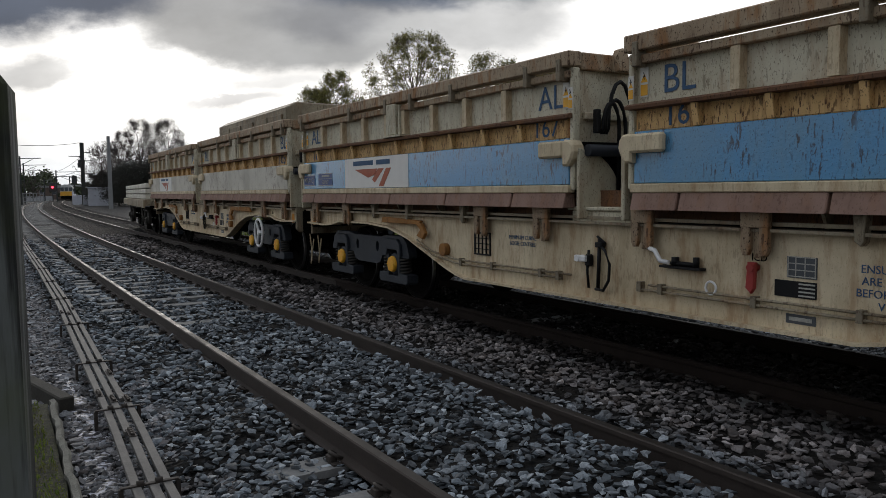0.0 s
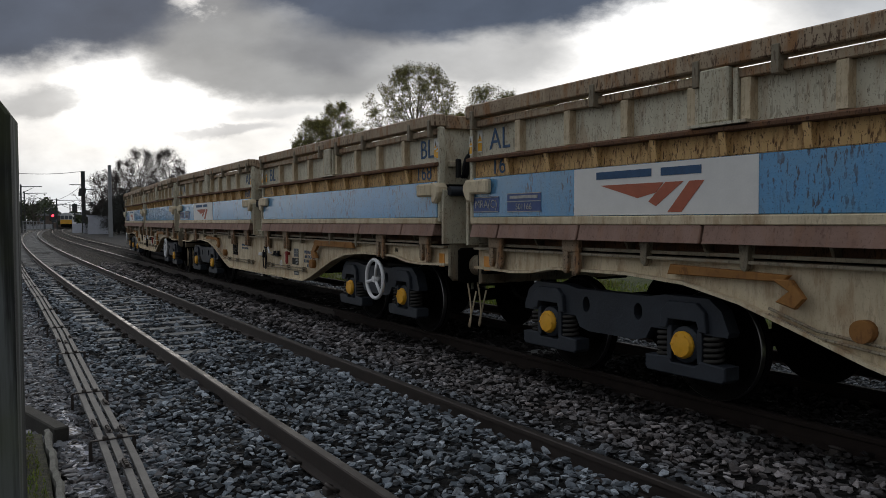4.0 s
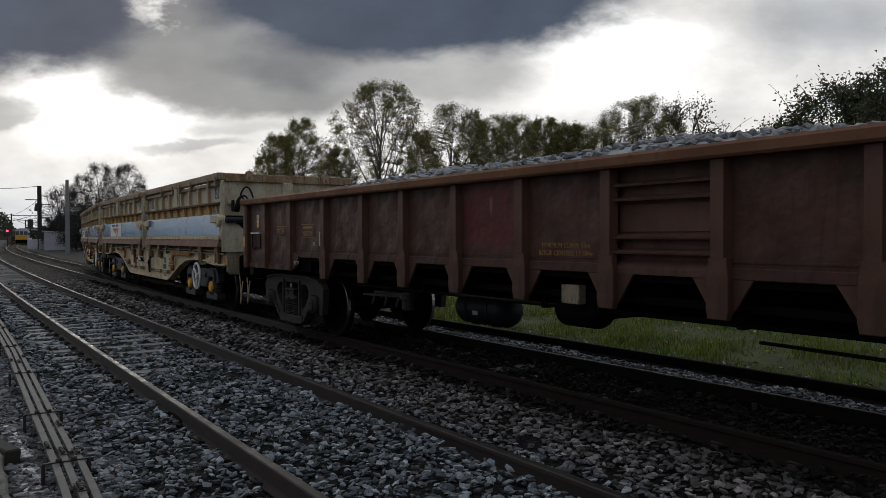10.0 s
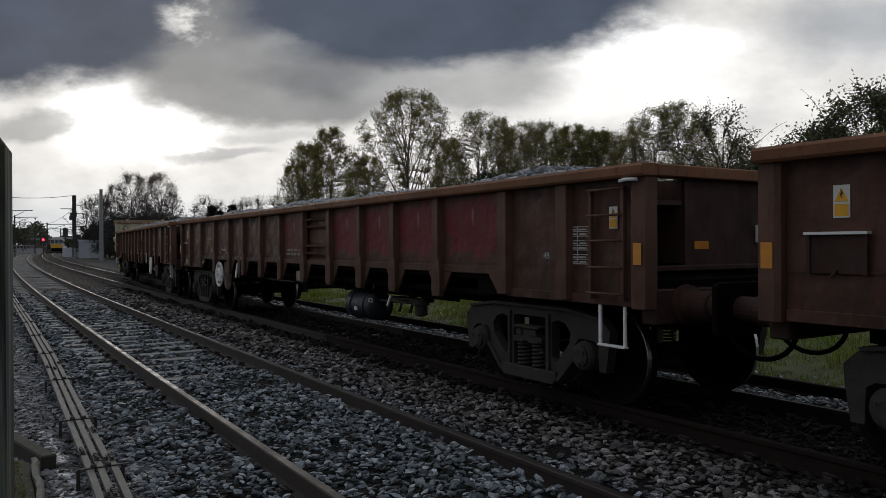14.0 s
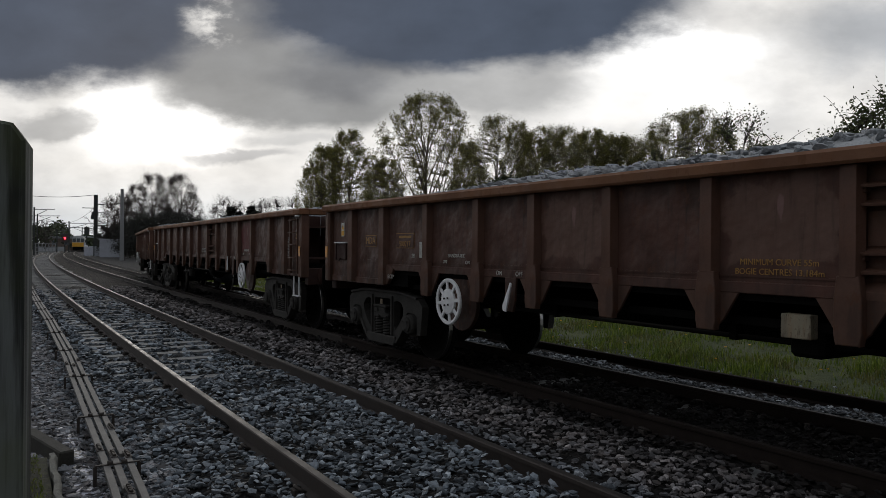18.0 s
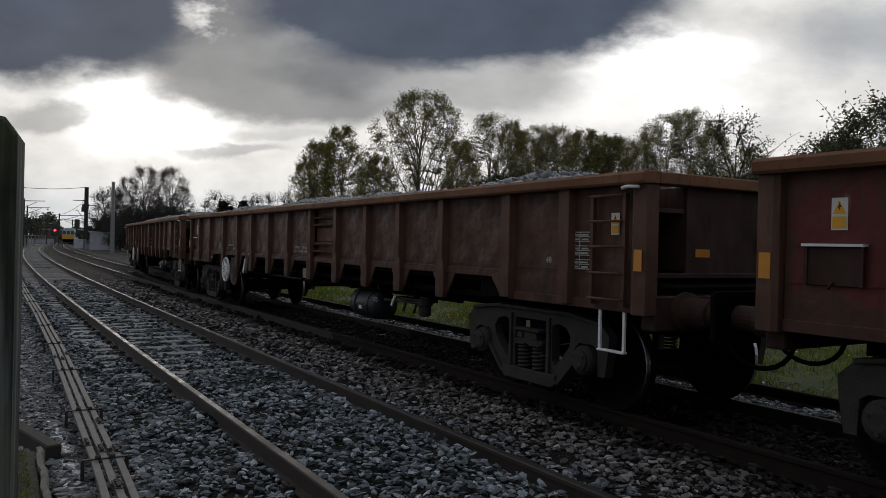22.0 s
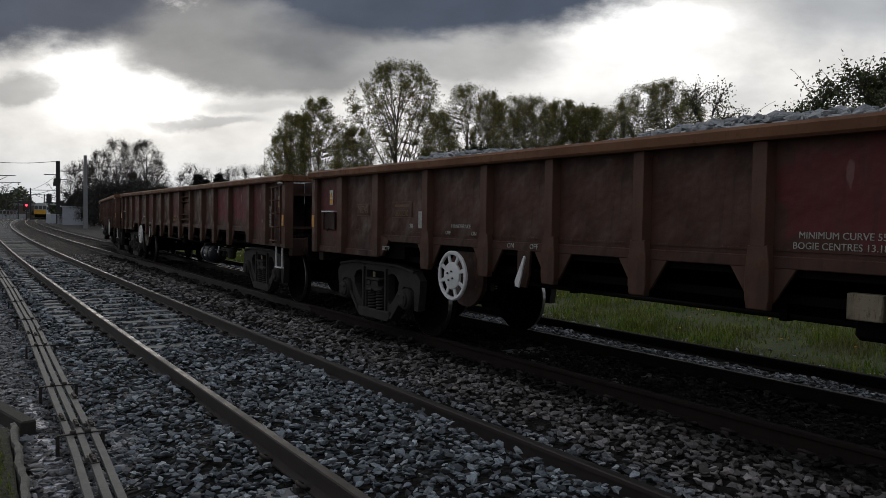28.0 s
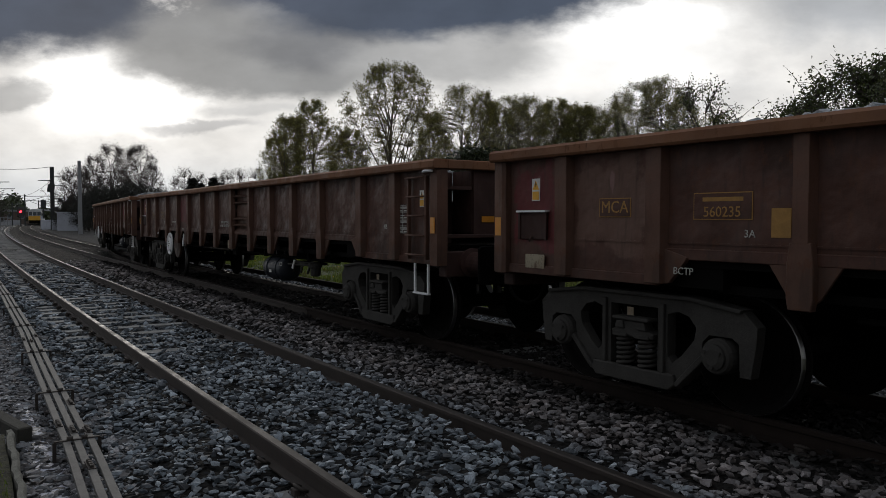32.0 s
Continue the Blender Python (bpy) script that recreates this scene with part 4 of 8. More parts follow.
def make_wedge(bm):
    prism(bm, [(-0.22, 0.53), (0.22, 0.53), (0.235, 0.575), (0.16, 0.60), (0.13, 0.67), (-0.13, 0.67), (-0.16, 0.60), (-0.235, 0.575)], "y", 1.0, 1.15, 0.012)
    box(bm, -0.20, 0.20, 0.98, 1.175, 0.67, 0.70, 0.008)
    for x in (-0.12, 0.12):
        box(bm, x - 0.08, x + 0.08, 1.0, 1.17, 0.525, 0.555, 0.006)
        prism(bm, [(x - 0.05, 0.60), (x + 0.05, 0.60), (x + 0.035, 0.66), (x - 0.035, 0.66)], "y", 1.14, 1.17, 0.004)


def coil(bm, x, y, z0, z1, R, r, turns):
    n = int(turns * 10)
    tube(bm, [(x + R * math.cos(2 * math.pi * i / 10), y + R * math.sin(2 * math.pi * i / 10), z0 + (z1 - z0) * i / n) for i in range(n + 1)], r, 5)


def make_spring(bm):
    coil(bm, 0, 1.08, 0.29, 0.53, 0.070, 0.016, 6)


def make_axlebox(bm):
    lathe(bm, [(0.14, 1.0), (0.14, 1.14), (0.125, 1.17), (0.10, 1.175), (0.10, 1.20), (0.06, 1.215), (0.02, 1.215)], "y", 18)
    for k in range(3):
        a = 2 * math.pi * k / 3 + 0.5
        tube(bm, [(0.075 * math.cos(a), 1.19, 0.075 * math.sin(a)), (0.075 * math.cos(a), 1.225, 0.075 * math.sin(a))], 0.016, 6)


def make_bolster(bm):
    box(bm, -0.20, 0.20, -1.05, 1.05, 0.60, 0.82, 0.02)
    lathe(bm, [(0.30, 0.80), (0.30, 0.92), (0.2, 0.94)], "z", 20)
    for x in (-0.55, 0.55):
        tube(bm, [(x, -0.9, 0.38), (x, 0.9, 0.38)], 0.045, 8)
        for y in (-0.75, 0.75):
            prism(bm, [(x - 0.06 * (1 if x > 0 else -1), 0.34), (x + 0.03, 0.30), (x + 0.03, 0.55), (x - 0.05, 0.56)], "y", y - 0.05, y + 0.05)


FLIP = pose(0, 0, 0, 0, 0, 180)


def cast_bogie(wagon, x):
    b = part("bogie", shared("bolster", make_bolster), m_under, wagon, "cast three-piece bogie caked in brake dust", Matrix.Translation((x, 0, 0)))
    for turn in (Matrix.Identity(4), FLIP):
        part("side_frame", shared("side_frame", make_cast_frame), m_bogie, b, "", turn)
        for q in (-0.12, 0.12):
            part("spring", shared("spring", make_spring), m_bogie, b, "dusty coil spring", turn @ Matrix.Translation((q, 0, 0)))
        part("wedge_block", shared("wedge_block", make_wedge), m_bogie, b, "", turn)
        part("paper_label", shared("bogie_label", lambda bm: box(bm, 0.0, 0.07, 1.12, 1.124, 0.71, 0.78)), m_cream_dark, b, "yellowed label", turn)
        for q in (-0.85, 0.85):
            part("axlebox", shared("axlebox", make_axlebox), m_bogie, b, "", Matrix.Translation((q, 0, WHEEL_R + 0.03)) @ turn)
    for q in (-0.85, 0.85):
        wheelset(b, q)
    return b


def make_plate_frame(bm):
    """Welded side frame: deep top beam with two oval holes, guides beside the axleboxes and saddles that carry the springs."""
    y0, y1 = 1.00, 1.13
    half = [(0.45, 0.86), (0.62, 0.89), (1.08, 0.89), (1.20, 0.80), (1.27, 0.64), (1.26, 0.60), (1.02, 0.60), (1.0, 0.66), (0.95, 0.72), (0.75, 0.72), (0.70, 0.66), (0.68, 0.60), (0.48, 0.60), (0.42, 0.50), (0.30, 0.47)]
    loops = [half + [(-x, z) for x, z in reversed(half)]]
    for q in (-0.33, 0.33):
        loops.append([(q + 0.050 * math.cos(a), 0.72 + 0.075 * math.sin(a)) for a in (2 * math.pi * k / 12 for k in range(12))])
    edges = []
    for loop in loops:
        vs = [bm.verts.new((x, y0, z)) for x, z in loop]
        edges += [bm.edges.new((a, b)) for a, b in zip(vs, vs[1:] + vs[:1])]
    faces = [g for g in bmesh.ops.triangle_fill(bm, edges=edges, use_beauty=True, use_dissolve=False)["geom"] if isinstance(g, bmesh.types.BMFace)]
    out = bmesh.ops.extrude_face_region(bm, geom=faces)["geom"]
    bmesh.ops.translate(bm, vec=(0, y1 - y0, 0), verts=[g for g in out if isinstance(g, bmesh.types.BMVert)])
    bmesh.ops.recalc_face_normals(bm, faces=bm.faces)
    # rounded cover over each axle and a lip along the beam's top
    for q in (-0.85, 0.85):
        prism(bm, [(q - 0.24, 0.62), (q - 0.22, 0.78), (q - 0.14, 0.85), (q + 0.14, 0.85), (q + 0.22, 0.78), (q + 0.24, 0.62), (q + 0.17, 0.62), (q + 0.14, 0.70), (q - 0.14, 0.70), (q - 0.17, 0.62)], "y", y1 - 0.01, y1 + 0.045, 0.008)
        prism(bm, [(q - 0.41, 0.27), (q - 0.38, 0.24), (q + 0.38, 0.24), (q + 0.41, 0.27), (q + 0.41, 0.37), (q + 0.17, 0.385), (q + 0.13, 0.34), (q - 0.13, 0.34), (q - 0.17, 0.385), (q - 0.41, 0.37)], "y", y0 - 0.02, y1 + 0.03, 0.01)
        for d in (-0.155, 0.155):
            box(bm, q + d - 0.025, q + d + 0.025, y0, y1 + 0.02, 0.36, 0.64, 0.006)


def make_plate_spring(bm):
    coil(bm, 0, 1.075, 0.385, 0.605, 0.070, 0.017, 5)


def make_hub(bm):
    lathe(bm, [(0.15, 0.98), (0.15, 1.13), (0.12, 1.15), (0.10, 1.15)], "y", 18)


def make_cap(bm):
    lathe(bm, [(0.112, 1.13), (0.112, 1.17), (0.095, 1.195), (0.03, 1.20)], "y", 20)
    for k in range(6):
        a = 2 * math.pi * k / 6
        tube(bm, [(0.085 * math.cos(a), 1.18, 0.085 * math.sin(a)), (0.085 * math.cos(a), 1.203, 0.085 * math.sin(a))], 0.012, 6)


def plate_bogie(wagon, x):
    b = part("bogie", shared("plate_bolster", make_bolster), m_under, wagon, "welded blue-grey bogie with yellow axle caps", Matrix.Translation((x, 0, 0)))
    for turn in (Matrix.Identity(4), FLIP):
        part("side_frame", shared("plate_frame", make_plate_frame), m_bogie_blue, b, "", turn)
        for q in (-1.09, -0.61, 0.61, 1.09):
            part("spring", shared("plate_spring", make_plate_spring), m_bogie, b, "", turn @ Matrix.Translation((q, 0, 0)))
        for q in (-0.85, 0.85):
            part("axlebox", shared("hub", make_hub), m_bogie_blue, b, "", Matrix.Translation((q, 0, WHEEL_R + 0.04)) @ turn)
            part("axle_cap", shared("axle_cap", make_cap), m_yellow, b, "yellow painted axle cap", Matrix.Translation((q, 0, WHEEL_R + 0.04)) @ turn)
    for q in (-0.85, 0.85):
        wheelset(b, q)
    return b


def make_buffer(bm):
    lathe(bm, [(0.17, 0.0), (0.17, -0.04), (0.125, -0.05), (0.125, -0.30), (0.10, -0.31), (0.10, -0.50), (0.12, -0.52)], "x", 20)


def make_buffer_head(bm):
    prism(bm, [(-0.28, -0.18), (-0.24, -0.21), (0.24, -0.21), (0.28, -0.18), (0.28, 0.18), (0.24, 0.21), (-0.24, 0.21), (-0.28, 0.18)], "x", -0.545, -0.515, 0.008)


def buffers(wagon, x, way, mat, z=1.02):
    """way: -1 at the rear end, 1 at the front end."""
    for y in (0.87, -0.87):
        m = Matrix.Translation((x, y, z)) @ (FLIP if way > 0 else Matrix.Identity(4))
        b = part("buffer", shared("buffer", make_buffer), mat, wagon, "", m)
        part("buffer_head", shared("buffer_head", make_buffer_head), m_under, b, "greasy black buffer head")


def make_coupling(bm):
    for q in (0, 1):
        ring(bm, (-0.20 - 0.16 * q, 0, 0.92 - 0.05 * q), 0.10, 0.025, "y" if q else "x", 16, 6)
    box(bm, -0.12, 0.02, -0.12, 0.12, 0.84, 1.06, 0.02)
    for y in (0.35, -0.35):
        tube(bm, [(-0.35 + 0.33 * math.cos(a), y, 0.82 - 0.26 * math.sin(a)) for a in (math.pi * k / 12 for k in range(13))], 0.022, 7)


def coupling(wagon, x, way):
    part("coupling", shared("coupling", make_coupling), m_under, wagon, "hook coupling with brake hoses",
         Matrix.Translation((x, 0, 0)) @ (FLIP if way > 0 else Matrix.Identity(4)))


# ---- open box wagon ----

POSTS = [1.0, 1.90, 3.18, 4.25, 5.23, 6.28, 7.33, 8.41, 9.46, 10.51, 11.49, 12.60, 13.78, 14.80]


def U(u):
    return u * BOX_L / 15.742 - BOX_L / 2


def make_box_floor(bm):
    h = BOX_L / 2
    box(bm, -h + 0.1, h - 0.1, -1.24, 1.24, 1.16, 1.22)
    box(bm, -h + 0.2, h - 0.2, -0.28, 0.28, 0.78, 1.16)
    for u in POSTS:
        prism(bm, [(-1.2, 1.16), (1.2, 1.16), (1.15, 1.0), (0.3, 0.86), (-0.3, 0.86), (-1.15, 1.0)], "x", U(u) - 0.03, U(u) + 0.03)
    for y in (-1.1, 1.1):
        box(bm, -h + 2.5, h - 2.5, y - 0.04, y + 0.04, 0.97, 1.03)
    for e in (-1, 1):
        box(bm, e * (h - 2.6), e * (h - 0.02), -1.22, 1.22, 1.0, 1.16)


def make_box_panel(w, low):
    def make(bm):
        box(bm, -w / 2, w / 2, 1.25, 1.275, low + 0.08, 2.09)
        box(bm, -w / 2, w / 2, 1.24, 1.295, low, low + 0.085, 0.006)
        box(bm, -w / 2, w / 2, 1.25, 1.283, 1.335, 1.350)
    return make


def make_box_post(bm):
    prism(bm, [(-0.075, 1.272), (0.075, 1.272), (0.055, 1.352), (-0.055, 1.352)], "z", 1.36, 2.085, 0.006)
    prism(bm, [(-0.075, 1.37), (0.075, 1.37), (0.095, 1.22), (0.095, 1.0), (0.08, 0.925), (-0.08, 0.925), (-0.095, 1.0), (-0.095, 1.22)], "y", 1.28, 1.35, 0.006)
    for q in (-1, 1):
        prism(bm, [(q * 0.08, 1.235), (q * 0.27, 1.235), (q * 0.25, 1.205), (q * 0.115, 1.0), (q * 0.08, 0.97)], "y", 1.262, 1.290, 0.004)


def make_gusset(q):
    """Tapering foot on the open side of a post over the bogie."""
    def make(bm):
        prism(bm, [(q * 0.06, 1.30), (q * 0.30, 1.235), (q * 0.28, 1.20), (q * 0.13, 1.03), (q * 0.06, 1.02)], "y", 1.262, 1.31, 0.004)
    return make


def make_end_post(bm):
    prism(bm, [(-0.10, 1.272), (0.10, 1.272), (0.075, 1.352), (-0.075, 1.352)], "z", 1.02, 2.085, 0.006)


def make_rim(bm):
    h = BOX_L / 2
    for y in (1, -1):
        prism(bm, [(y * 1.21, 2.09), (y * 1.385, 2.085), (y * 1.40, 2.105), (y * 1.40, 2.17), (y * 1.375, 2.195), (y * 1.21, 2.195)], "x", -h - 0.02, h + 0.02, 0.006)
    for e in (1, -1):
        box(bm, e * (h - 0.16), e * (h + 0.02), -1.209, 1.209, 2.088, 2.192, 0.01)


def make_far_side(bm):
    h = BOX_L / 2
    box(bm, -h, h, -1.275, -1.25, 1.2, 2.09)
    for u in POSTS:
        prism(bm, [(U(u) - 0.075, -1.272), (U(u) + 0.075, -1.272), (U(u) + 0.055, -1.352), (U(u) - 0.055, -1.352)], "z", 0.95, 2.085)


# the rear end in pieces: flat sheet, back, side and shelf of the recess beside the ladder, waist rail, headstock, floor edge
END_PIECES = (("end_wall", (0.06, 0.09, -1.22, 0.80, 1.35, 2.09, 0.0)), ("recess_back", (0.50, 0.53, 0.815, 1.20, 1.225, 2.08, 0.0)), ("recess_side", (0.092, 0.498, 0.78, 0.81, 1.365, 2.085, 0.0)),
              ("recess_shelf", (0.08, 0.495, 0.815, 1.19, 1.86, 1.90, 0.0)), ("waist_rail", (0.05, 0.12, -1.2, 1.2, 1.30, 1.347, 0.008)), ("headstock", (0.0, 0.16, -1.22, 1.22, 0.86, 1.155, 0.012)),
              ("floor_edge", (0.10, 0.495, -1.195, 1.195, 1.16, 1.22, 0.0)))


def make_end_piece(v):
    def make(bm):
        box(bm, *v[:6], v[6]) if v[6] else box(bm, *v[:6])
    return make


def make_corner(bm):
    prism(bm, [(0.0, 1.20), (0.0, 1.34), (0.13, 1.352), (0.17, 1.33), (0.17, 1.20)], "z", 0.99, 2.09, 0.008)


def make_far_corner(bm):
    prism(bm, [(0.0, -1.20), (0.0, -1.34), (0.13, -1.352), (0.17, -1.33), (0.17, -1.20)], "z", 0.99, 2.09, 0.008)


def make_stirrup(bm):
    for x in (-0.15, 0.15):
        box(bm, x - 0.014, x + 0.014, 1.27, 1.29, 0.66, 1.0)
    box(bm, -0.165, 0.165, 1.25, 1.31, 0.64, 0.66, 0.006)


def make_wheel_guard(bm):
    rim = [(0.33 * math.sin(a), 0.88 - 0.33 * math.cos(a)) for a in (math.radians(-120 + 10 * k) for k in range(25))]
    prism(bm, [(-0.20, 1.22)] + rim + [(0.20, 1.22)], "y", 1.17, 1.225, 0.006)


def make_brake_lever(bm):
    prism(bm, [(-0.01, 0.86), (0.045, 0.87), (0.055, 0.92), (-0.075, 1.17), (-0.10, 1.16)], "y", 1.34, 1.36, 0.004)


def make_tank(bm):
    prof = [(0.02, -0.50), (0.11, -0.49), (0.185, -0.455), (0.21, -0.40), (0.21, 0.40), (0.185, 0.455), (0.11, 0.49), (0.02, 0.50)]
    for f in lathe(bm, prof, "x", 24):
        f.smooth = True
    for x in (-0.22, 0.22):
        lathe(bm, [(0.212, x - 0.02), (0.222, x - 0.02), (0.222, x + 0.02), (0.212, x + 0.02)], "x", 24, True)
        box(bm, x - 0.02, x + 0.02, -0.02, 0.02, 0.22, 0.40)


def make_ledge(w):
    """One of the ledges pressed into the panel between two posts."""
    def make(bm):
        prism(bm, [(1.222, 0.03), (1.222, -0.015), (1.315, -0.016), (1.320, 0.0)], "x", -w / 2 + 0.01, w / 2 - 0.01, 0.004)
    return make


def make_brake_rod(bm):
    tube(bm, [(U(3.2), 1.0, 0.86), (U(12.4), 1.0, 0.86)], 0.022, 6)


def lathe_down(bm):
    """Hanging round valve body with a small cap."""
    n = len(bm.verts)
    lathe(bm, [(0.05, -0.21), (0.085, -0.19), (0.085, -0.07), (0.11, -0.06), (0.11, 0.0), (0.04, 0.03)], "z", 14)
    bm.verts.ensure_lookup_table()
    bmesh.ops.translate(bm, vec=(-0.5, 0.98, 0.06), verts=bm.verts[n:])


def make_gear(bm):
    """Valves and pipes beside the reservoir."""
    box(bm, -0.45, 0.45, 0.75, 0.95, 0.02, 0.06)
    tube(bm, [(-0.6, 1.0, 0.02), (0.6, 1.02, 0.0)], 0.018, 6)
    for x in (-0.3, 0.0, 0.33):
        tube(bm, [(x, 1.0, 0.0), (x + 0.03, 1.02, -0.12)], 0.022, 6)
    lathe_down(bm)


def make_hatch(bm):
    box(bm, -0.19, 0.19, 1.276, 1.30, 1.33, 1.585, 0.006)
    for x in (-0.19, 0.19):
        box(bm, x - 0.012, x + 0.012, 1.298, 1.315, 1.33, 1.60)
    tube(bm, [(0.0, 1.31, 1.36), (0.02, 1.33, 1.31)], 0.012, 6)


def make_hatch_lip(bm):
    box(bm, -0.21, 0.21, 1.276, 1.335, 1.588, 1.606)


def make_grab(bm):
    box(bm, 0.0, 0.03, -0.02, 0.02, -0.08, 0.08, 0.006)


def box_wagon(code, number, turned, panels, writing=True, seed=0):
    """panels: which panel (counted from the rear) carries a patch of another paint."""
    w = thing("box_wagon", "rusty brown open box wagon carrying pale grey ballast", "wagon", "box wagons of the train")
    part("underframe", shared("box_floor", make_box_floor), m_under, w, "grimy underframe with the shade under the wagon painted in")
    edges = [0.17] + POSTS + [15.742 - 0.17]
    for i, (a, b) in enumerate(zip(edges, edges[1:])):
        wd = round(U(b) - U(a) - 0.004, 3)
        mid = Matrix.Translation((U((a + b) / 2), 0, 0))
        if i == 6:
            door = part("side_door", shared(("side_door", wd), lambda bm: box(bm, -wd / 2, wd / 2, 1.20, 1.225, 1.20, 2.09)), m_brown_post, w, "ribbed pressed steel side panel", mid)
            for z in (1.95, 1.83, 1.52, 1.40):
                part("ledge", shared(("ledge", wd), make_ledge(wd)), m_brown_post, door, "", Matrix.Translation((0, 0, z)))
            part("sill", shared(("door_sill", wd), lambda bm: prism(bm, [(1.22, 1.34), (1.22, 1.22), (1.295, 1.22), (1.295, 1.27)], "x", -wd / 2, wd / 2, 0.004)), m_brown_post, door)
            part("inset", shared(("door_inset", wd), lambda bm: box(bm, -wd / 2 + 0.10, wd / 2 - 0.06, 1.222, 1.236, 1.56, 1.79, 0.005)), m_brown_post, door)
            for z in (1.95, 1.52):
                for q in (-wd / 2 + 0.05, wd / 2 - 0.05):
                    part("lug", shared("lug", lambda bm: box(bm, -0.03, 0.03, 1.23, 1.30, -0.05, 0.02, 0.005)), m_brown_post, door, "", Matrix.Translation((q, 0, z)))
            continue
        low = 1.0 if i < 2 or i > 12 else 1.215
        mat = {"r": m_red_panel, "s": m_red_small, "p": m_pale_panel}.get(panels.get(i), m_brown)
        part("side_panel", shared(("side_panel", wd, low), make_box_panel(wd, low)), mat, w, "", mid)
    for i, u in enumerate(POSTS):
        end = i in (0, 1, len(POSTS) - 2, len(POSTS) - 1)
        post = part("side_post", shared("end_post" if end else "side_post", make_end_post if end else make_box_post), m_brown_post, w, "", Matrix.Translation((U(u), 0, 0)))
        if i in (1, len(POSTS) - 2):
            q = 1 if i == 1 else -1
            part("gusset", shared(("gusset", q), make_gusset(q)), m_brown_post, post)
    part("far_side", shared("far_side", make_far_side), m_brown, w)
    part("rim", shared("rim", make_rim), m_rim, w, "rust-orange top rim")
    h = BOX_L / 2
    for e in (-1, 1):
        m = Matrix.Translation((e * h, 0, 0)) @ (Matrix.Scale(-1, 4, (1, 0, 0)) if e > 0 else Matrix.Identity(4))

        def mirrored(make):
            def both(bm):
                make(bm)
                if e > 0:
                    bmesh.ops.transform(bm, matrix=Matrix.Scale(-1, 4, (1, 0, 0)), verts=bm.verts)
                    bmesh.ops.reverse_faces(bm, faces=bm.faces)
            return both
        at_end = Matrix.Translation((e * h, 0, 0))
        for name, v in END_PIECES:
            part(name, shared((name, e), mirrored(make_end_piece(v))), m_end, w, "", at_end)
        for k, make in (("corner_post", make_corner), ("far_corner", make_far_corner)):
            part("corner_post", shared((k, e), mirrored(make)), m_brown_post, w, "", at_end)
        buffers(w, e * h, e, m_end)
        plate_part("reflector", e * (h - 0.12), e * (h - 0.03), 1.36, 1.54, 1.353, m_sign_orange, w, "yellow-orange reflector")
        cast_bogie(w, 6.54 if e > 0 else -6.38)
    coupling(w, -h, -1)
    # rear bay: ladder, step, data panel
    lx = U(0.44)
    ladder = part("ladder", shared("ladder_stile", lambda bm: box(bm, -0.018, 0.018, 1.30, 1.345, 1.05, 2.02)), m_brown_post, w, "dark steel ladder with thin rungs", Matrix.Translation((lx - 0.20, 0, 0)))
    part("stile", shared("ladder_stile", None), m_brown_post, ladder, "", Matrix.Translation((0.40, 0, 0)))
    for z, mat in ((1.105, m_brown_post), (1.33, m_brown_post), (1.56, m_brown_post), (1.78, m_brown_post), (2.0, m_brown_post)):
        part("rung", shared("rung", lambda bm: tube(bm, [(-0.01, 1.37, 0), (0.41, 1.37, 0)], 0.012, 6)), mat, ladder, "", Matrix.Translation((0, 0, z)))
    part("grab_handle", shared("corner_grab", lambda bm: tube(bm, [(-0.10, 1.37, 2.06), (0.0, 1.40, 2.065), (0.10, 1.37, 2.06)], 0.016, 6)), m_white, w, "white corner handle", Matrix.Translation((lx - 0.30, 0, 0)))
    part("stirrup_step", shared("stirrup", make_stirrup), m_white, w, "white step below the ladder", Matrix.Translation((lx - 0.02, 0, 0)))
    warning_sign(w, U(0.40), 1.76, 1.285, 0.10, 0.19)
    dp = plate_part("data_panel", U(0.70), U(0.94), 1.34, 1.70, 1.277, m_end, w, "dark data panel with a white printed grid")
    for k in range(9):
        plate_part("printed_line", -0.115, 0.115 - 0.03 * (k % 3 == 1), 0.165 - k * 0.042, 0.173 - k * 0.042, 0.005, m_letter, dp)
        if k % 3:
            plate_part("printed_line", -0.09, 0.0 + 0.02 * (k % 2), 0.179 - k * 0.042, 0.194 - k * 0.042, 0.005, m_letter, dp)
            plate_part("printed_line", 0.04, 0.10, 0.179 - k * 0.042, 0.194 - k * 0.042, 0.005, m_letter, dp)
    for q in (-0.117, 0.025, 0.113):
        plate_part("printed_line", q, q + 0.007, -0.17, 0.17, 0.0045, m_letter, dp)
    write(w, "1A" if turned else "4B", 0.06, U(1.28), 1.42, 1.28, m_letter)
    part("grab_handle", shared("grab", make_grab), m_white, w, "", Matrix.Translation((-h + 0.03, -0.15, 1.62)))
    for k, words in enumerate(("ENSURE COUPLER IS", "LOCKED IN POSITION", "BEFORE USE")):
        write(w, words, 0.036, -h + 0.056, 1.80 - k * 0.055, -0.62, m_letter, "lettering", REAR)
    part("yellow_label", shared("end_label", lambda bm: box(bm, 0, 0.004, -0.09, 0.09, -0.035, 0.035)), m_sign_orange, w, "", Matrix.Translation((-h + 0.052, 0.60, 1.52)))
    # front bay: hatch, sign, builder's plate
    fx = U(15.22)
    hatch = part("hatch", shared("hatch", make_hatch), m_end, w, "square inspection hatch", Matrix.Translation((fx, 0, 0)))
    part("hatch_lip", shared("hatch_lip", make_hatch_lip), m_white, hatch, "white edge")
    warning_sign(w, U(15.20), 1.80, 1.278, 0.11, 0.21)
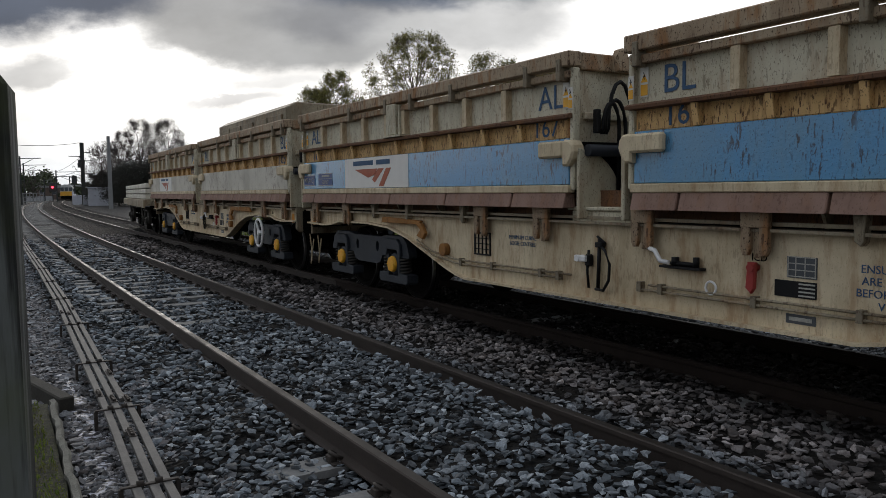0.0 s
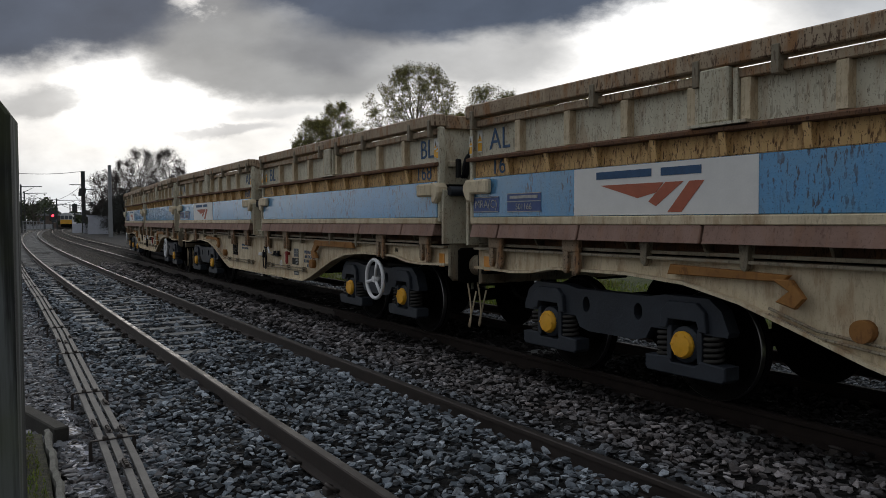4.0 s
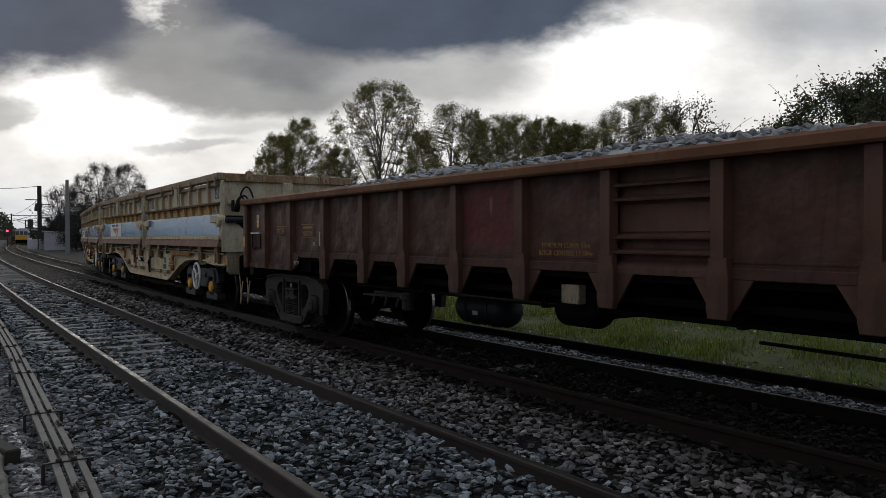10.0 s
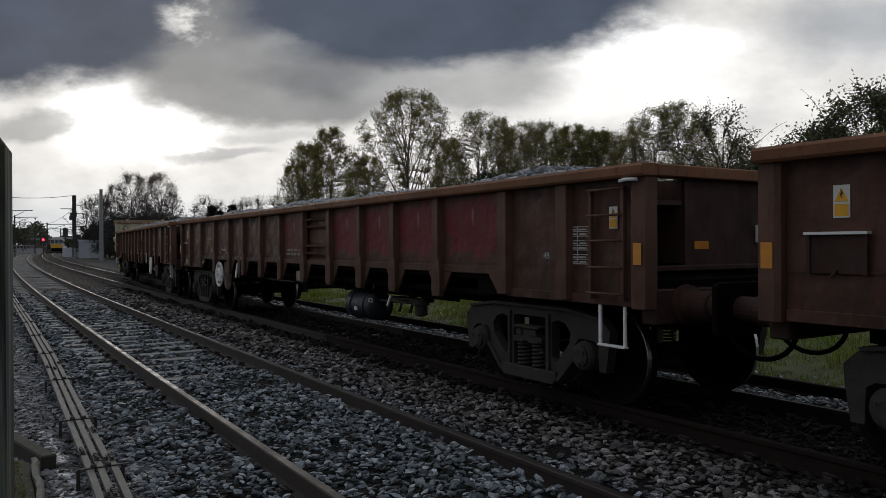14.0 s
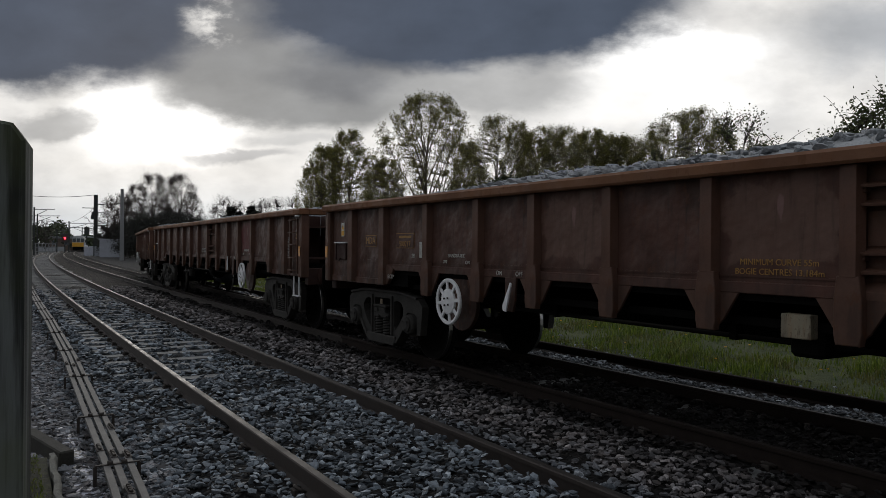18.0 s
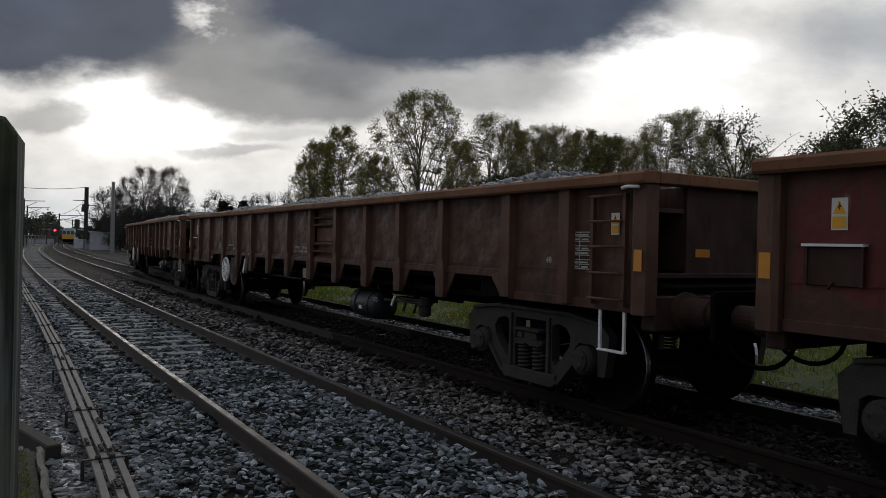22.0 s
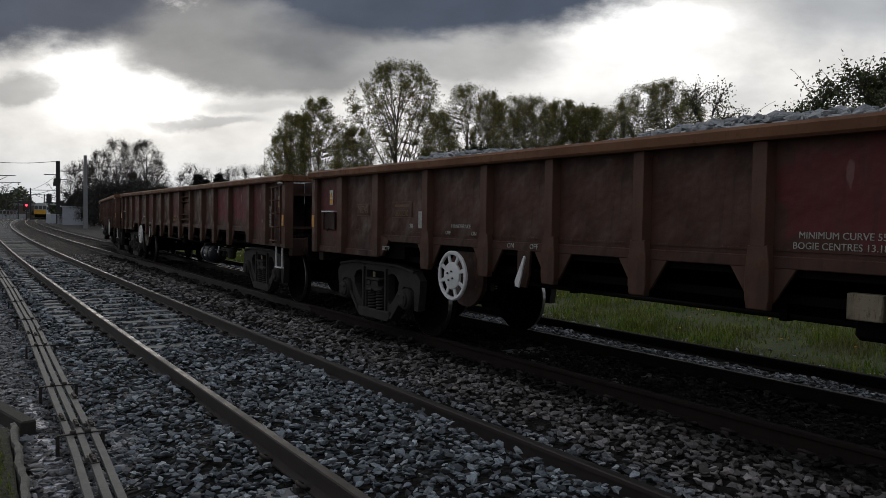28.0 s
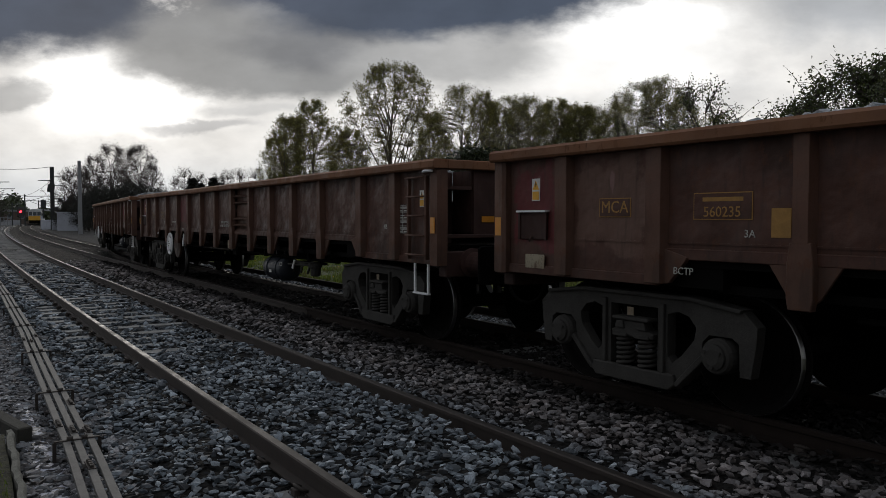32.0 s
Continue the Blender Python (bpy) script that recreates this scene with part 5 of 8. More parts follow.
    if seed in (9, 1):
        plate_part("builders_plate", U(15.06), U(15.32), 1.06, 1.19, 1.297, m_cream_dark, w, "tarnished maker's plate")
    write(w, "4A" if turned else "1B", 0.06, U(14.86), 1.45, 1.28, m_letter)
    # names
    gold = m_letter_gold if seed in (0, 1, 3, 9) else m_letter_faint
    fr = plate_part("code_box", U(14.06), U(14.40), 1.54, 1.70, 1.276, gold, w, "ochre stencilled frame")
    plate_part("code_field", -0.168, 0.168, -0.073, 0.073, 0.0035, m_brown, fr)
    write(w, code, 0.10, U(14.23), 1.62, 1.284, gold)
    fr = plate_part("number_box", U(12.98), U(13.46), 1.52, 1.72, 1.276, gold, w, "ochre stencilled frame")
    plate_part("number_field", -0.242, 0.242, -0.093, 0.093, 0.0035, m_brown, fr)
    write(w, number, 0.075, U(13.22), 1.575, 1.284, gold)
    plate_part("printed_line", U(13.05), U(13.38), 1.655, 1.685, 1.281, gold, w)
    write(w, "3A" if turned else "2B", 0.055, U(13.0), 1.42, 1.28, m_letter)
    write(w, "BCTP", 0.055, U(13.50), 1.13, 1.34, m_letter)
    plate_part("sticker", U(12.70), U(12.84), 1.40, 1.60, 1.277, m_letter_gold if seed in (8, 9) else m_letter, w, "weathered paper label")
    if seed == 5:
        plate_part("sticker", U(2.40), U(2.56), 1.40, 1.62, 1.277, m_letter_gold, w, "yellowed paper label")
    if writing:
        write(w, "MINIMUM CURVE 55m", 0.045, U(7.86), 1.445, 1.278, m_letter if seed % 3 else m_letter_gold)
        write(w, "BOGIE CENTRES 13.184m", 0.045, U(7.86), 1.375, 1.278, m_letter if seed % 3 else m_letter_gold)
    # hand brake
    hu = 3.66 if turned else (12.07 if seed == 4 else 11.95)
    lu = 4.83 if turned else 10.91
    part("wheel_guard", shared("wheel_guard", make_wheel_guard), m_brown, w, "", Matrix.Translation((U(hu), 0, 0)))
    wheel = part("handwheel", shared("handwheel", lambda bm: lathe(bm, [(0.150, -0.012), (0.150, 0.012), (0.14, 0.018), (0.05, 0.028), (0.02, 0.028)], "y", 28)), m_white, w,
                 "white eight-spoked brake handwheel", Matrix.Translation((U(hu), 1.40, 0.90)) @ pose(0, 0, 0, 0, 25 * seed, 0))
    part("wheel_rim", shared("wheel_rim", lambda bm: lathe(bm, [(0.232, -0.012), (0.228, 0.0), (0.234, 0.016), (0.260, 0.020), (0.272, 0.008), (0.270, -0.014)], "y", 36, True)), m_white, wheel)
    for k in range(8):
        part("spoke", shared("spoke", lambda bm: box(bm, 0.145, 0.236, -0.009, 0.011, -0.021, 0.021, 0.004)), m_white, wheel, "", pose(0, 0, 0, 0, 22.5 + 45 * k, 0))
        if k % 2:
            part("bolt", shared("wheel_bolt", lambda bm: tube(bm, [(0.055, 0.0, 0), (0.055, 0.042, 0)], 0.011, 6)), m_bogie, wheel, "", pose(0, 0, 0, 0, 22.5 + 45 * k, 0))
    write(w, "HANDBRAKE", 0.044, U(hu), 1.435, 1.30, m_letter)
    write(w, "OFF", 0.042, U(hu) + 0.25, 1.36, 1.30, m_letter)
    write(w, "ON", 0.042, U(hu) - 0.25, 1.36, 1.30, m_letter)
    write(w, "ON", 0.05, U(lu) + 0.20, 1.26, 1.30, m_letter)
    write(w, "OFF", 0.05, U(lu) - 0.16, 1.26, 1.30, m_letter)
    part("lever_bracket", shared("lever_bracket", lambda bm: prism(bm, [(-0.11, 1.22), (0.09, 1.22), (0.09, 0.98), (0.05, 0.86), (-0.05, 0.86), (-0.09, 0.98)], "y", 1.27, 1.30, 0.004)), m_brown, w, "", Matrix.Translation((U(lu), 0, 0)))
    part("brake_lever", shared("brake_lever", make_brake_lever), m_white, w, "white changeover lever", Matrix.Translation((U(lu), 0, 0)) @ (Matrix.Identity(4) if not turned else pose(-0.06, 0, 0.17, 0, 22, 0)))
    # reservoir and gear
    tu = 10.3 if turned else 5.80
    tank = part("air_reservoir", shared("tank", make_tank), m_pipe, w, "dark cylindrical air reservoir", Matrix.Translation((U(tu), 0.90 if not turned else 0.2, 0.63)))
    part("label_plate", shared("tank_label", lambda bm: box(bm, -0.05, 0.05, 0.195, 0.215, -0.07, -0.02)), m_sign_white, tank)
    part("brake_rod", shared("brake_rod", make_brake_rod), m_under, w)
    for u in (4.3, 6.3, 8.4, 10.5):
        part("rod_hanger", shared("rod_hanger", lambda bm: box(bm, -0.03, 0.03, 0.96, 1.04, 0.83, 1.0)), m_under, w, "", Matrix.Translation((U(u), 0, 0)))
    part("valve_chest", shared("valve_chest", lambda bm: box(bm, -0.13, 0.13, 0.5, 1.14, 0.78, 1.0, 0.03)), m_under, w, "", Matrix.Translation((U(7.74), 0, 0)))
    part("brake_cylinder", shared("brake_cylinder", lambda bm: lathe(bm, [(0.05, -0.26), (0.17, -0.25), (0.19, -0.2), (0.19, 0.2), (0.12, 0.25), (0.04, 0.36)], "x", 18)), m_under, w, "", Matrix.Translation((U(8.0 if turned else 3.3), 0.9 if turned else 0.2, 0.86)))
    part("brake_pipe", shared("brake_pipe", lambda bm: tube(bm, [(U(2.9), 0.9, 0.95), (U(5.0), 0.95, 0.72), (U(6.2), 0.95, 0.74)], 0.015, 5)), m_under, w)
    part("yellow_box", shared("yellow_box", lambda bm: box(bm, -0.115, 0.115, 1.15, 1.24, 0.92, 1.09, 0.006)), m_cream_dark, w, "tan valve label box", Matrix.Translation((U(7.84 if turned else 7.75), 0, 0)))
    gu = 11.4 if turned else 4.60
    part("valve_gear", shared("gear", make_gear), m_bogie, w, "", Matrix.Translation((U(gu), 0, 0.74)))
    if not turned:
        part("valve_handle", shared("valve_handle", lambda bm: prism(bm, [(-0.06, 0.07), (-0.03, 0.09), (0.07, -0.05), (0.04, -0.07)], "y", 1.05, 1.07)), m_white, w, "", Matrix.Translation((U(gu + 0.25), 0, 0.74)))
        write(w, "ICD", 0.065, U(gu + 0.70), 0.73, 1.115, m_letter)
    return w


# ---- side-tipping wagon ----
TIP_L = 14.28


def V(u):
    return u * TIP_L / 13.62 - TIP_L / 2


BODY_W = 6.76  # one tipping body
UPPER = [0.87, 1.62, 2.35, 3.06, 3.54, 4.25, 4.97, 5.71]
LOWER = [0.77, 1.42, 2.08, 2.74, 3.41, 4.08, 4.76, 5.42, 6.06]


def make_tip_shell(bm):
    """Tub behind the doors, body origin at its rear end."""
    L = BODY_W
    box(bm, 0.05, L - 0.05, -1.30, 1.26, 1.50, 1.56)


def make_tip_beam(bm):
    L = BODY_W
    box(bm, -0.02, L + 0.02, 1.24, 1.40, 2.625, 2.765, 0.012)
    box(bm, -0.02, L + 0.02, -1.40, -1.24, 2.625, 2.765, 0.012)
    for x in (-0.02, L - 0.14):
        box(bm, x, x + 0.16, -1.239, 1.239, 2.60, 2.76, 0.012)


def make_tip_second(bm):
    box(bm, 0.02, BODY_W - 0.02, 1.27, 1.36, 2.525, 2.595, 0.008)


def make_beam_hanger(bm):
    box(bm, -0.03, 0.03, 1.30, 1.415, 2.50, 2.70, 0.006)


def make_upper_post(bm):
    prism(bm, [(-0.05, 1.286), (0.05, 1.286), (0.04, 1.355), (-0.04, 1.355)], "z", 2.21, 2.524, 0.005)


def make_mid_rail(bm):
    prism(bm, [(1.286, 2.215), (1.286, 2.155), (1.40, 2.16), (1.405, 2.185), (1.36, 2.205)], "x", 0.0, BODY_W, 0.004)


def make_lower_post(bm):
    prism(bm, [(1.291, 2.155), (1.291, 1.985), (1.345, 1.985), (1.38, 2.155)], "x", -0.03, 0.03, 0.004)


def make_door(bm):
    box(bm, 0.04, BODY_W - 0.06, 1.30, 1.345, 1.552, 1.978, 0.006)


def make_door_sill(bm):
    box(bm, 0.02, BODY_W - 0.04, 1.285, 1.375, 1.475, 1.548, 0.008)


def make_oxide_strip(w):
    def make(bm):
        prism(bm, [(1.25, 1.472), (1.365, 1.472), (1.40, 1.335), (1.25, 1.335)], "x", -w / 2 + 0.012, w / 2 - 0.012, 0.008)
    return make


def make_latch_box(bm):
    box(bm, -0.13, 0.13, 1.287, 1.41, 2.225, 2.62, 0.012)
    box(bm, -0.30, 0.22, 1.30, 1.43, 2.20, 2.222)
    for x in (-0.17, 0.17):
        box(bm, x - 0.02, x + 0.02, 1.287, 1.38, 2.22, 2.6, 0.004)


def make_hinge_block(bm):
    """Cast block at the door's end with a rounded arm."""
    box(bm, 0.06, 0.42, 1.346, 1.42, 1.80, 1.955, 0.02)
    prism(bm, [(0.08, 1.72), (0.0, 1.72), (-0.05, 1.78), (-0.08, 1.85), (-0.07, 1.91), (-0.03, 1.955), (0.05, 1.965), (0.09, 1.94)], "y", 1.25, 1.405, 0.02)


def make_body_end(bm):
    """End of the tub: sheet, stanchion, lugs and a lower wing."""
    box(bm, 0.03, 0.06, -1.26, 1.26, 1.95, 2.60)
    box(bm, -0.06, 0.03, -0.10, 0.10, 1.45, 2.60, 0.01)
    box(bm, -0.01, 0.03, -1.2, 1.2, 2.15, 2.22, 0.008)
    box(bm, -0.02, 0.04, 1.26, 1.34, 1.50, 2.62, 0.012)
    box(bm, -0.02, 0.04, -1.34, -1.26, 1.50, 2.62, 0.012)


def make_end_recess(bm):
    """Hollow below the end sheet, shade painted in as near black, with the rams' pins."""
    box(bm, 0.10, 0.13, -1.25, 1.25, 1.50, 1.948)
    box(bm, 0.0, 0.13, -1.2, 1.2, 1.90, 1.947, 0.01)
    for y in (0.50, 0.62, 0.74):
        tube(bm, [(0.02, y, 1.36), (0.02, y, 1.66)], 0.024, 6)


def make_end_lug(bm):
    """Rounded lifting lug over the end beam."""
    y = 0.0
    pts = [(y - 0.07, 2.60), (y - 0.075, 2.74), (y - 0.05, 2.80), (y, 2.82), (y + 0.05, 2.80), (y + 0.075, 2.74), (y + 0.07, 2.60)]
    prism(bm, pts, "x", -0.10, -0.015, 0.012)


def make_end_wing(bm):
    arc = [(1.34 - 0.56 * math.sin(a), 1.28 + 0.60 * math.cos(a)) for a in (math.pi / 2 * k / 9 for k in range(10))]
    prism(bm, [(1.34, 1.24)] + arc + [(0.78, 1.24)], "x", -0.10, -0.055, 0.008)


END_HOSES = ((1.02, 0.72, 2.50, 1.35), (1.05, 0.80, 2.33, 1.35), (1.08, 0.88, 2.30, 1.40), (0.60, 0.22, 2.16, 1.80))


def make_end_hose(y0, y1, top, low):
    def make(bm):
        pts = [(-0.10, y0, 2.02)]
        for k in range(9):
            a = math.pi * k / 8
            pts.append((-0.13, (y0 + y1) / 2 + (y0 - y1) / 2 * math.cos(a), 2.06 + (top - 2.06) * math.sin(a)))
        pts.append((-0.12, y1, low))
        tube(bm, pts, 0.019, 6)
    return make


def make_end_cylinder(bm):
    tube(bm, [(-0.14, -1.25, 1.86), (-0.14, 1.28, 1.86)], 0.055, 12)
    for y in (0.03, -0.2):
        box(bm, -0.2, -0.05, y - 0.05, y + 0.05, 1.78, 1.94, 0.01)


def make_tip_sill(bm):
    L = 13.62
    low = [(0, 1.0), (0.65, 0.985), (0.95, 1.0), (1.25, 1.055), (2.2, 1.06), (2.8, 1.02), (3.3, 0.91), (3.8, 0.74), (4.2, 0.60), (4.45, 0.53), (4.62, 0.50)]
    bottom = low + [(L - u, z) for u, z in reversed(low)]
    out = [(V(0), 1.19)] + [(V(u), z) for u, z in bottom] + [(V(L), 1.19)]
    prism(bm, out, "y", 1.185, 1.215)
    prism(bm, out, "y", -1.215, -1.185)
    # flange that follows the lower edge
    for a, b in zip(bottom, bottom[1:]):
        prism(bm, [(V(a[0]), a[1] - 0.018), (V(b[0]), b[1] - 0.018), (V(b[0]), b[1] + 0.006), (V(a[0]), a[1] + 0.006)], "y", 1.12, 1.285)


def make_tip_centre(bm):
    box(bm, V(0.1), V(13.52), -0.35, 0.35, 1.0, 1.20)
    box(bm, V(4.6), V(9.0), -1.1, 1.1, 0.6, 0.68)
    box(bm, V(0.02), V(0.12), -1.2, 1.2, 0.92, 1.21)
    box(bm, V(13.5), V(13.6), -1.2, 1.2, 0.92, 1.21)
    box(bm, V(0.1), V(13.52), -1.1, 1.1, 1.17, 1.19)
    for u in (3.3, 6.81, 10.3):
        box(bm, V(u) - 0.12, V(u) + 0.12, -0.8, 0.8, 1.19, 1.5)


def make_yoke(bm):
    """Forked bracket hanging below the body's edge."""
    for x in (-0.075, 0.075):
        prism(bm, [(x - 0.035, 1.33), (x + 0.035, 1.33), (x + 0.04, 1.06), (x + 0.02, 1.02), (x - 0.02, 1.02), (x - 0.04, 1.06)], "y", 1.27, 1.315, 0.006)
    box(bm, -0.12, 0.12, 1.27, 1.318, 1.22, 1.335, 0.008)
    box(bm, -0.03, 0.03, 1.22, 1.27, 1.0, 1.2)


def make_strut(bm):
    prism(bm, [(-0.045, 1.33), (0.045, 1.33), (0.03, 1.16), (-0.01, 1.13), (-0.03, 1.16)], "y", 1.22, 1.30, 0.005)


def make_tip_rail(bm):
    box(bm, V(0.3), V(13.32), 1.19, 1.25, 1.235, 1.262)


def make_belly_pipe(bm):
    for dz in (0.0, 0.045):
        tube(bm, [(V(4.45), 1.25, 0.655 + dz), (V(6.46 - dz * 3), 1.25, 0.655 + dz)], 0.011, 6)
        tube(bm, [(V(7.40 - dz * 3), 1.25, 0.655 + dz), (V(9.2), 1.25, 0.655 + dz), (V(9.75), 1.25, 0.72 + dz), (V(10.1), 1.25, 0.84 + dz)], 0.011, 6)


def make_belly_hose(bm):
    tube(bm, [(0.12, 1.25, 1.02), (0.02, 1.28, 0.98), (-0.06, 1.30, 0.86), (-0.05, 1.30, 0.72), (0.04, 1.28, 0.62), (0.16, 1.26, 0.62)], 0.014, 7)
    tube(bm, [(0.12, 1.25, 1.08), (0.14, 1.25, 0.62)], 0.018, 7)
    box(bm, 0.07, 0.16, 1.215, 1.28, 1.0, 1.05, 0.01)
    tube(bm, [(0.05, 1.25, 1.04), (0.15, 1.25, 1.10)], 0.012, 6)


def make_tap(bm):
    tube(bm, [(0, 1.22, 0), (0, 1.32, 0)], 0.03, 8)
    box(bm, -0.10, 0.05, 1.27, 1.31, -0.03, 0.03, 0.01)


def make_lever_bar(bm):
    prism(bm, [(-0.85, 0.0), (0.70, 0.0), (0.75, 0.05), (0.70, 0.09), (-0.80, 0.09)], "y", 1.25, 1.30, 0.006)
    prism(bm, [(0.52, 0.02), (0.72, 0.02), (0.86, -0.12), (0.80, -0.22), (0.60, -0.20), (0.70, -0.10)], "y", 1.26, 1.31, 0.008)


def make_front_lever(bm):
    prism(bm, [(0.58, 0.0), (-0.45, 0.0), (-0.50, 0.05), (0.55, 0.08)], "y", 1.25, 1.30, 0.006)
    prism(bm, [(-0.36, 0.02), (-0.52, 0.02), (-0.62, -0.10), (-0.55, -0.18), (-0.40, -0.14), (-0.50, -0.06)], "y", 1.26, 1.31, 0.008)


def make_end_skirt(bm):
    """Dull plate that closes the end between the deck and the buffers."""
    prism(bm, [(-1.20, 1.0), (-1.20, 1.26), (1.20, 1.26), (1.24, 1.22), (1.24, 0.86), (1.18, 0.80), (-1.20, 0.80)], "x", -0.05, 0.0, 0.02)


def tip_body(w, u0, letters, number, door, flip, plates):
    """One tipping tub. flip: its lettered end is the front one."""
    o = Matrix.Translation((V(u0), 0, 0))
    body = part("tub", shared("tip_shell", make_tip_shell), m_panel, w, "grey-cream side-tipping tub", o)

    def sub(name, key, make, mat, m=None, label=""):
        return part(name, shared(key, make), mat, body, label, m)
    sub("far_side", "tub_far", lambda bm: box(bm, 0.06, BODY_W - 0.06, -1.335, -1.28, 1.5, 2.62), m_panel)
    sub("upper_sheet", "tub_upper", lambda bm: box(bm, 0.03, BODY_W - 0.03, 1.262, 1.285, 2.19, 2.54), m_panel, None, "grey-cream side sheet")
    sub("lower_sheet", "tub_lower", lambda bm: box(bm, 0.03, BODY_W - 0.03, 1.262, 1.290, 1.97, 2.19), m_tan)
    sub("top_beam", "tip_beam", make_tip_beam, m_beam, None, "flaking cream top beam")
    sub("second_rail", "tip_second", make_tip_second, m_beam)
    for x in (0.12, 0.62, 2.0, 2.95, 3.62, 4.75, BODY_W - 0.12):
        sub("beam_hanger", "beam_hanger", make_beam_hanger, m_cream_dark, Matrix.Translation((x, 0, 0)))
    for x in UPPER:
        sub("upper_post", "upper_post", make_upper_post, m_cream, Matrix.Translation((x if not flip else BODY_W - x, 0, 0)))
    sub("latch_box", "latch_box", make_latch_box, m_panel, Matrix.Translation((3.30 if not flip else BODY_W - 3.30, 0, 0)))
    sub("mid_rail", "mid_rail", make_mid_rail, m_rust_rail, None, "rust-edged middle rail")
    xs = [0.0] + LOWER + [BODY_W]
    for a, b in zip(xs, xs[1:]):
        wd = round(b - a - 0.06, 3)
        sub("lower_panel", ("lower_panel", wd), lambda bm: box(bm, -wd / 2, wd / 2, 1.289, 1.297, 1.99, 2.155), m_tan, Matrix.Translation(((a + b) / 2, 0, 0)), "rust-stained tan panel")
    for x in LOWER:
        sub("lower_post", "lower_post", make_lower_post, m_tan, Matrix.Translation((x, 0, 0)))
    sub("door", "tip_door", make_door, door, None, "blue drop door" if door is m_blue else "drop door with pale sky sheen painted in")
    sub("door_sill", "door_sill", make_door_sill, m_cream)
    jo = [0.05, 0.89, 2.18, 3.58, 4.96, 6.2, BODY_W - 0.05]
    for a, b in zip(jo, jo[1:]):
        wd = round(b - a, 3)
        sub("oxide_strip", ("oxide_strip", wd), make_oxide_strip(wd), m_pink, Matrix.Translation(((a + b) / 2, 0, 0)))
    for e in (0, 1):
        m = Matrix.Translation((BODY_W * e, 0, 0))

        def way(make):
            def both(bm):
                make(bm)
                if e:
                    bmesh.ops.transform(bm, matrix=Matrix.Scale(-1, 4, (1, 0, 0)), verts=bm.verts)
                    bmesh.ops.reverse_faces(bm, faces=bm.faces)
            return both
        sub("hinge_block", ("hinge_block", e), way(make_hinge_block), m_cream, m, "cream cast hinge block")
        sub("body_end", ("body_end", e), way(make_body_end), m_panel, m)
        for q in (0.80, -0.80):
            sub("end_lug", ("end_lug", e), way(make_end_lug), m_beam, m @ Matrix.Translation((0, q, 0)), "rounded rusty lug")
        sub("end_recess", ("end_recess", e), way(make_end_recess), m_under, m, "hollow below the end sheet, its shade put into the colour")
        sub("end_wing", ("end_wing", e), way(make_end_wing), m_panel, m, "curved cream swing plate")
        for v in END_HOSES:
            sub("hose", ("end_hose", e, v), way(make_end_hose(*v)), m_rubber, m, "black hydraulic hose")
        sub("valve_block", ("valve_block", e), way(lambda bm: box(bm, -0.13, -0.06, 1.10, 1.15, 2.02, 2.24, 0.01)), m_rubber, m)
        sub("end_cylinder", ("end_cylinder", e), way(make_end_cylinder), m_pipe, m, "dark hydraulic cylinder")
    for lx, dx, sx, ex in ((0.37, 0.06, 0.14, 0.02), (BODY_W - 0.48, -0.06, BODY_W - 0.12, BODY_W - 0.02)):
        write(w, letters, 0.225, V(u0) + lx, 2.37, 1.29, m_letter_blue)
        write(w, number, 0.185, V(u0) + lx + dx, 2.09, 1.30, m_letter_blue)
        warning_sign(w, V(u0) + sx, 2.38, 1.29, 0.09, 0.24)
        warning_sign(w, V(u0) + ex, 2.34, 1.342, 0.06, 0.20)
    return body


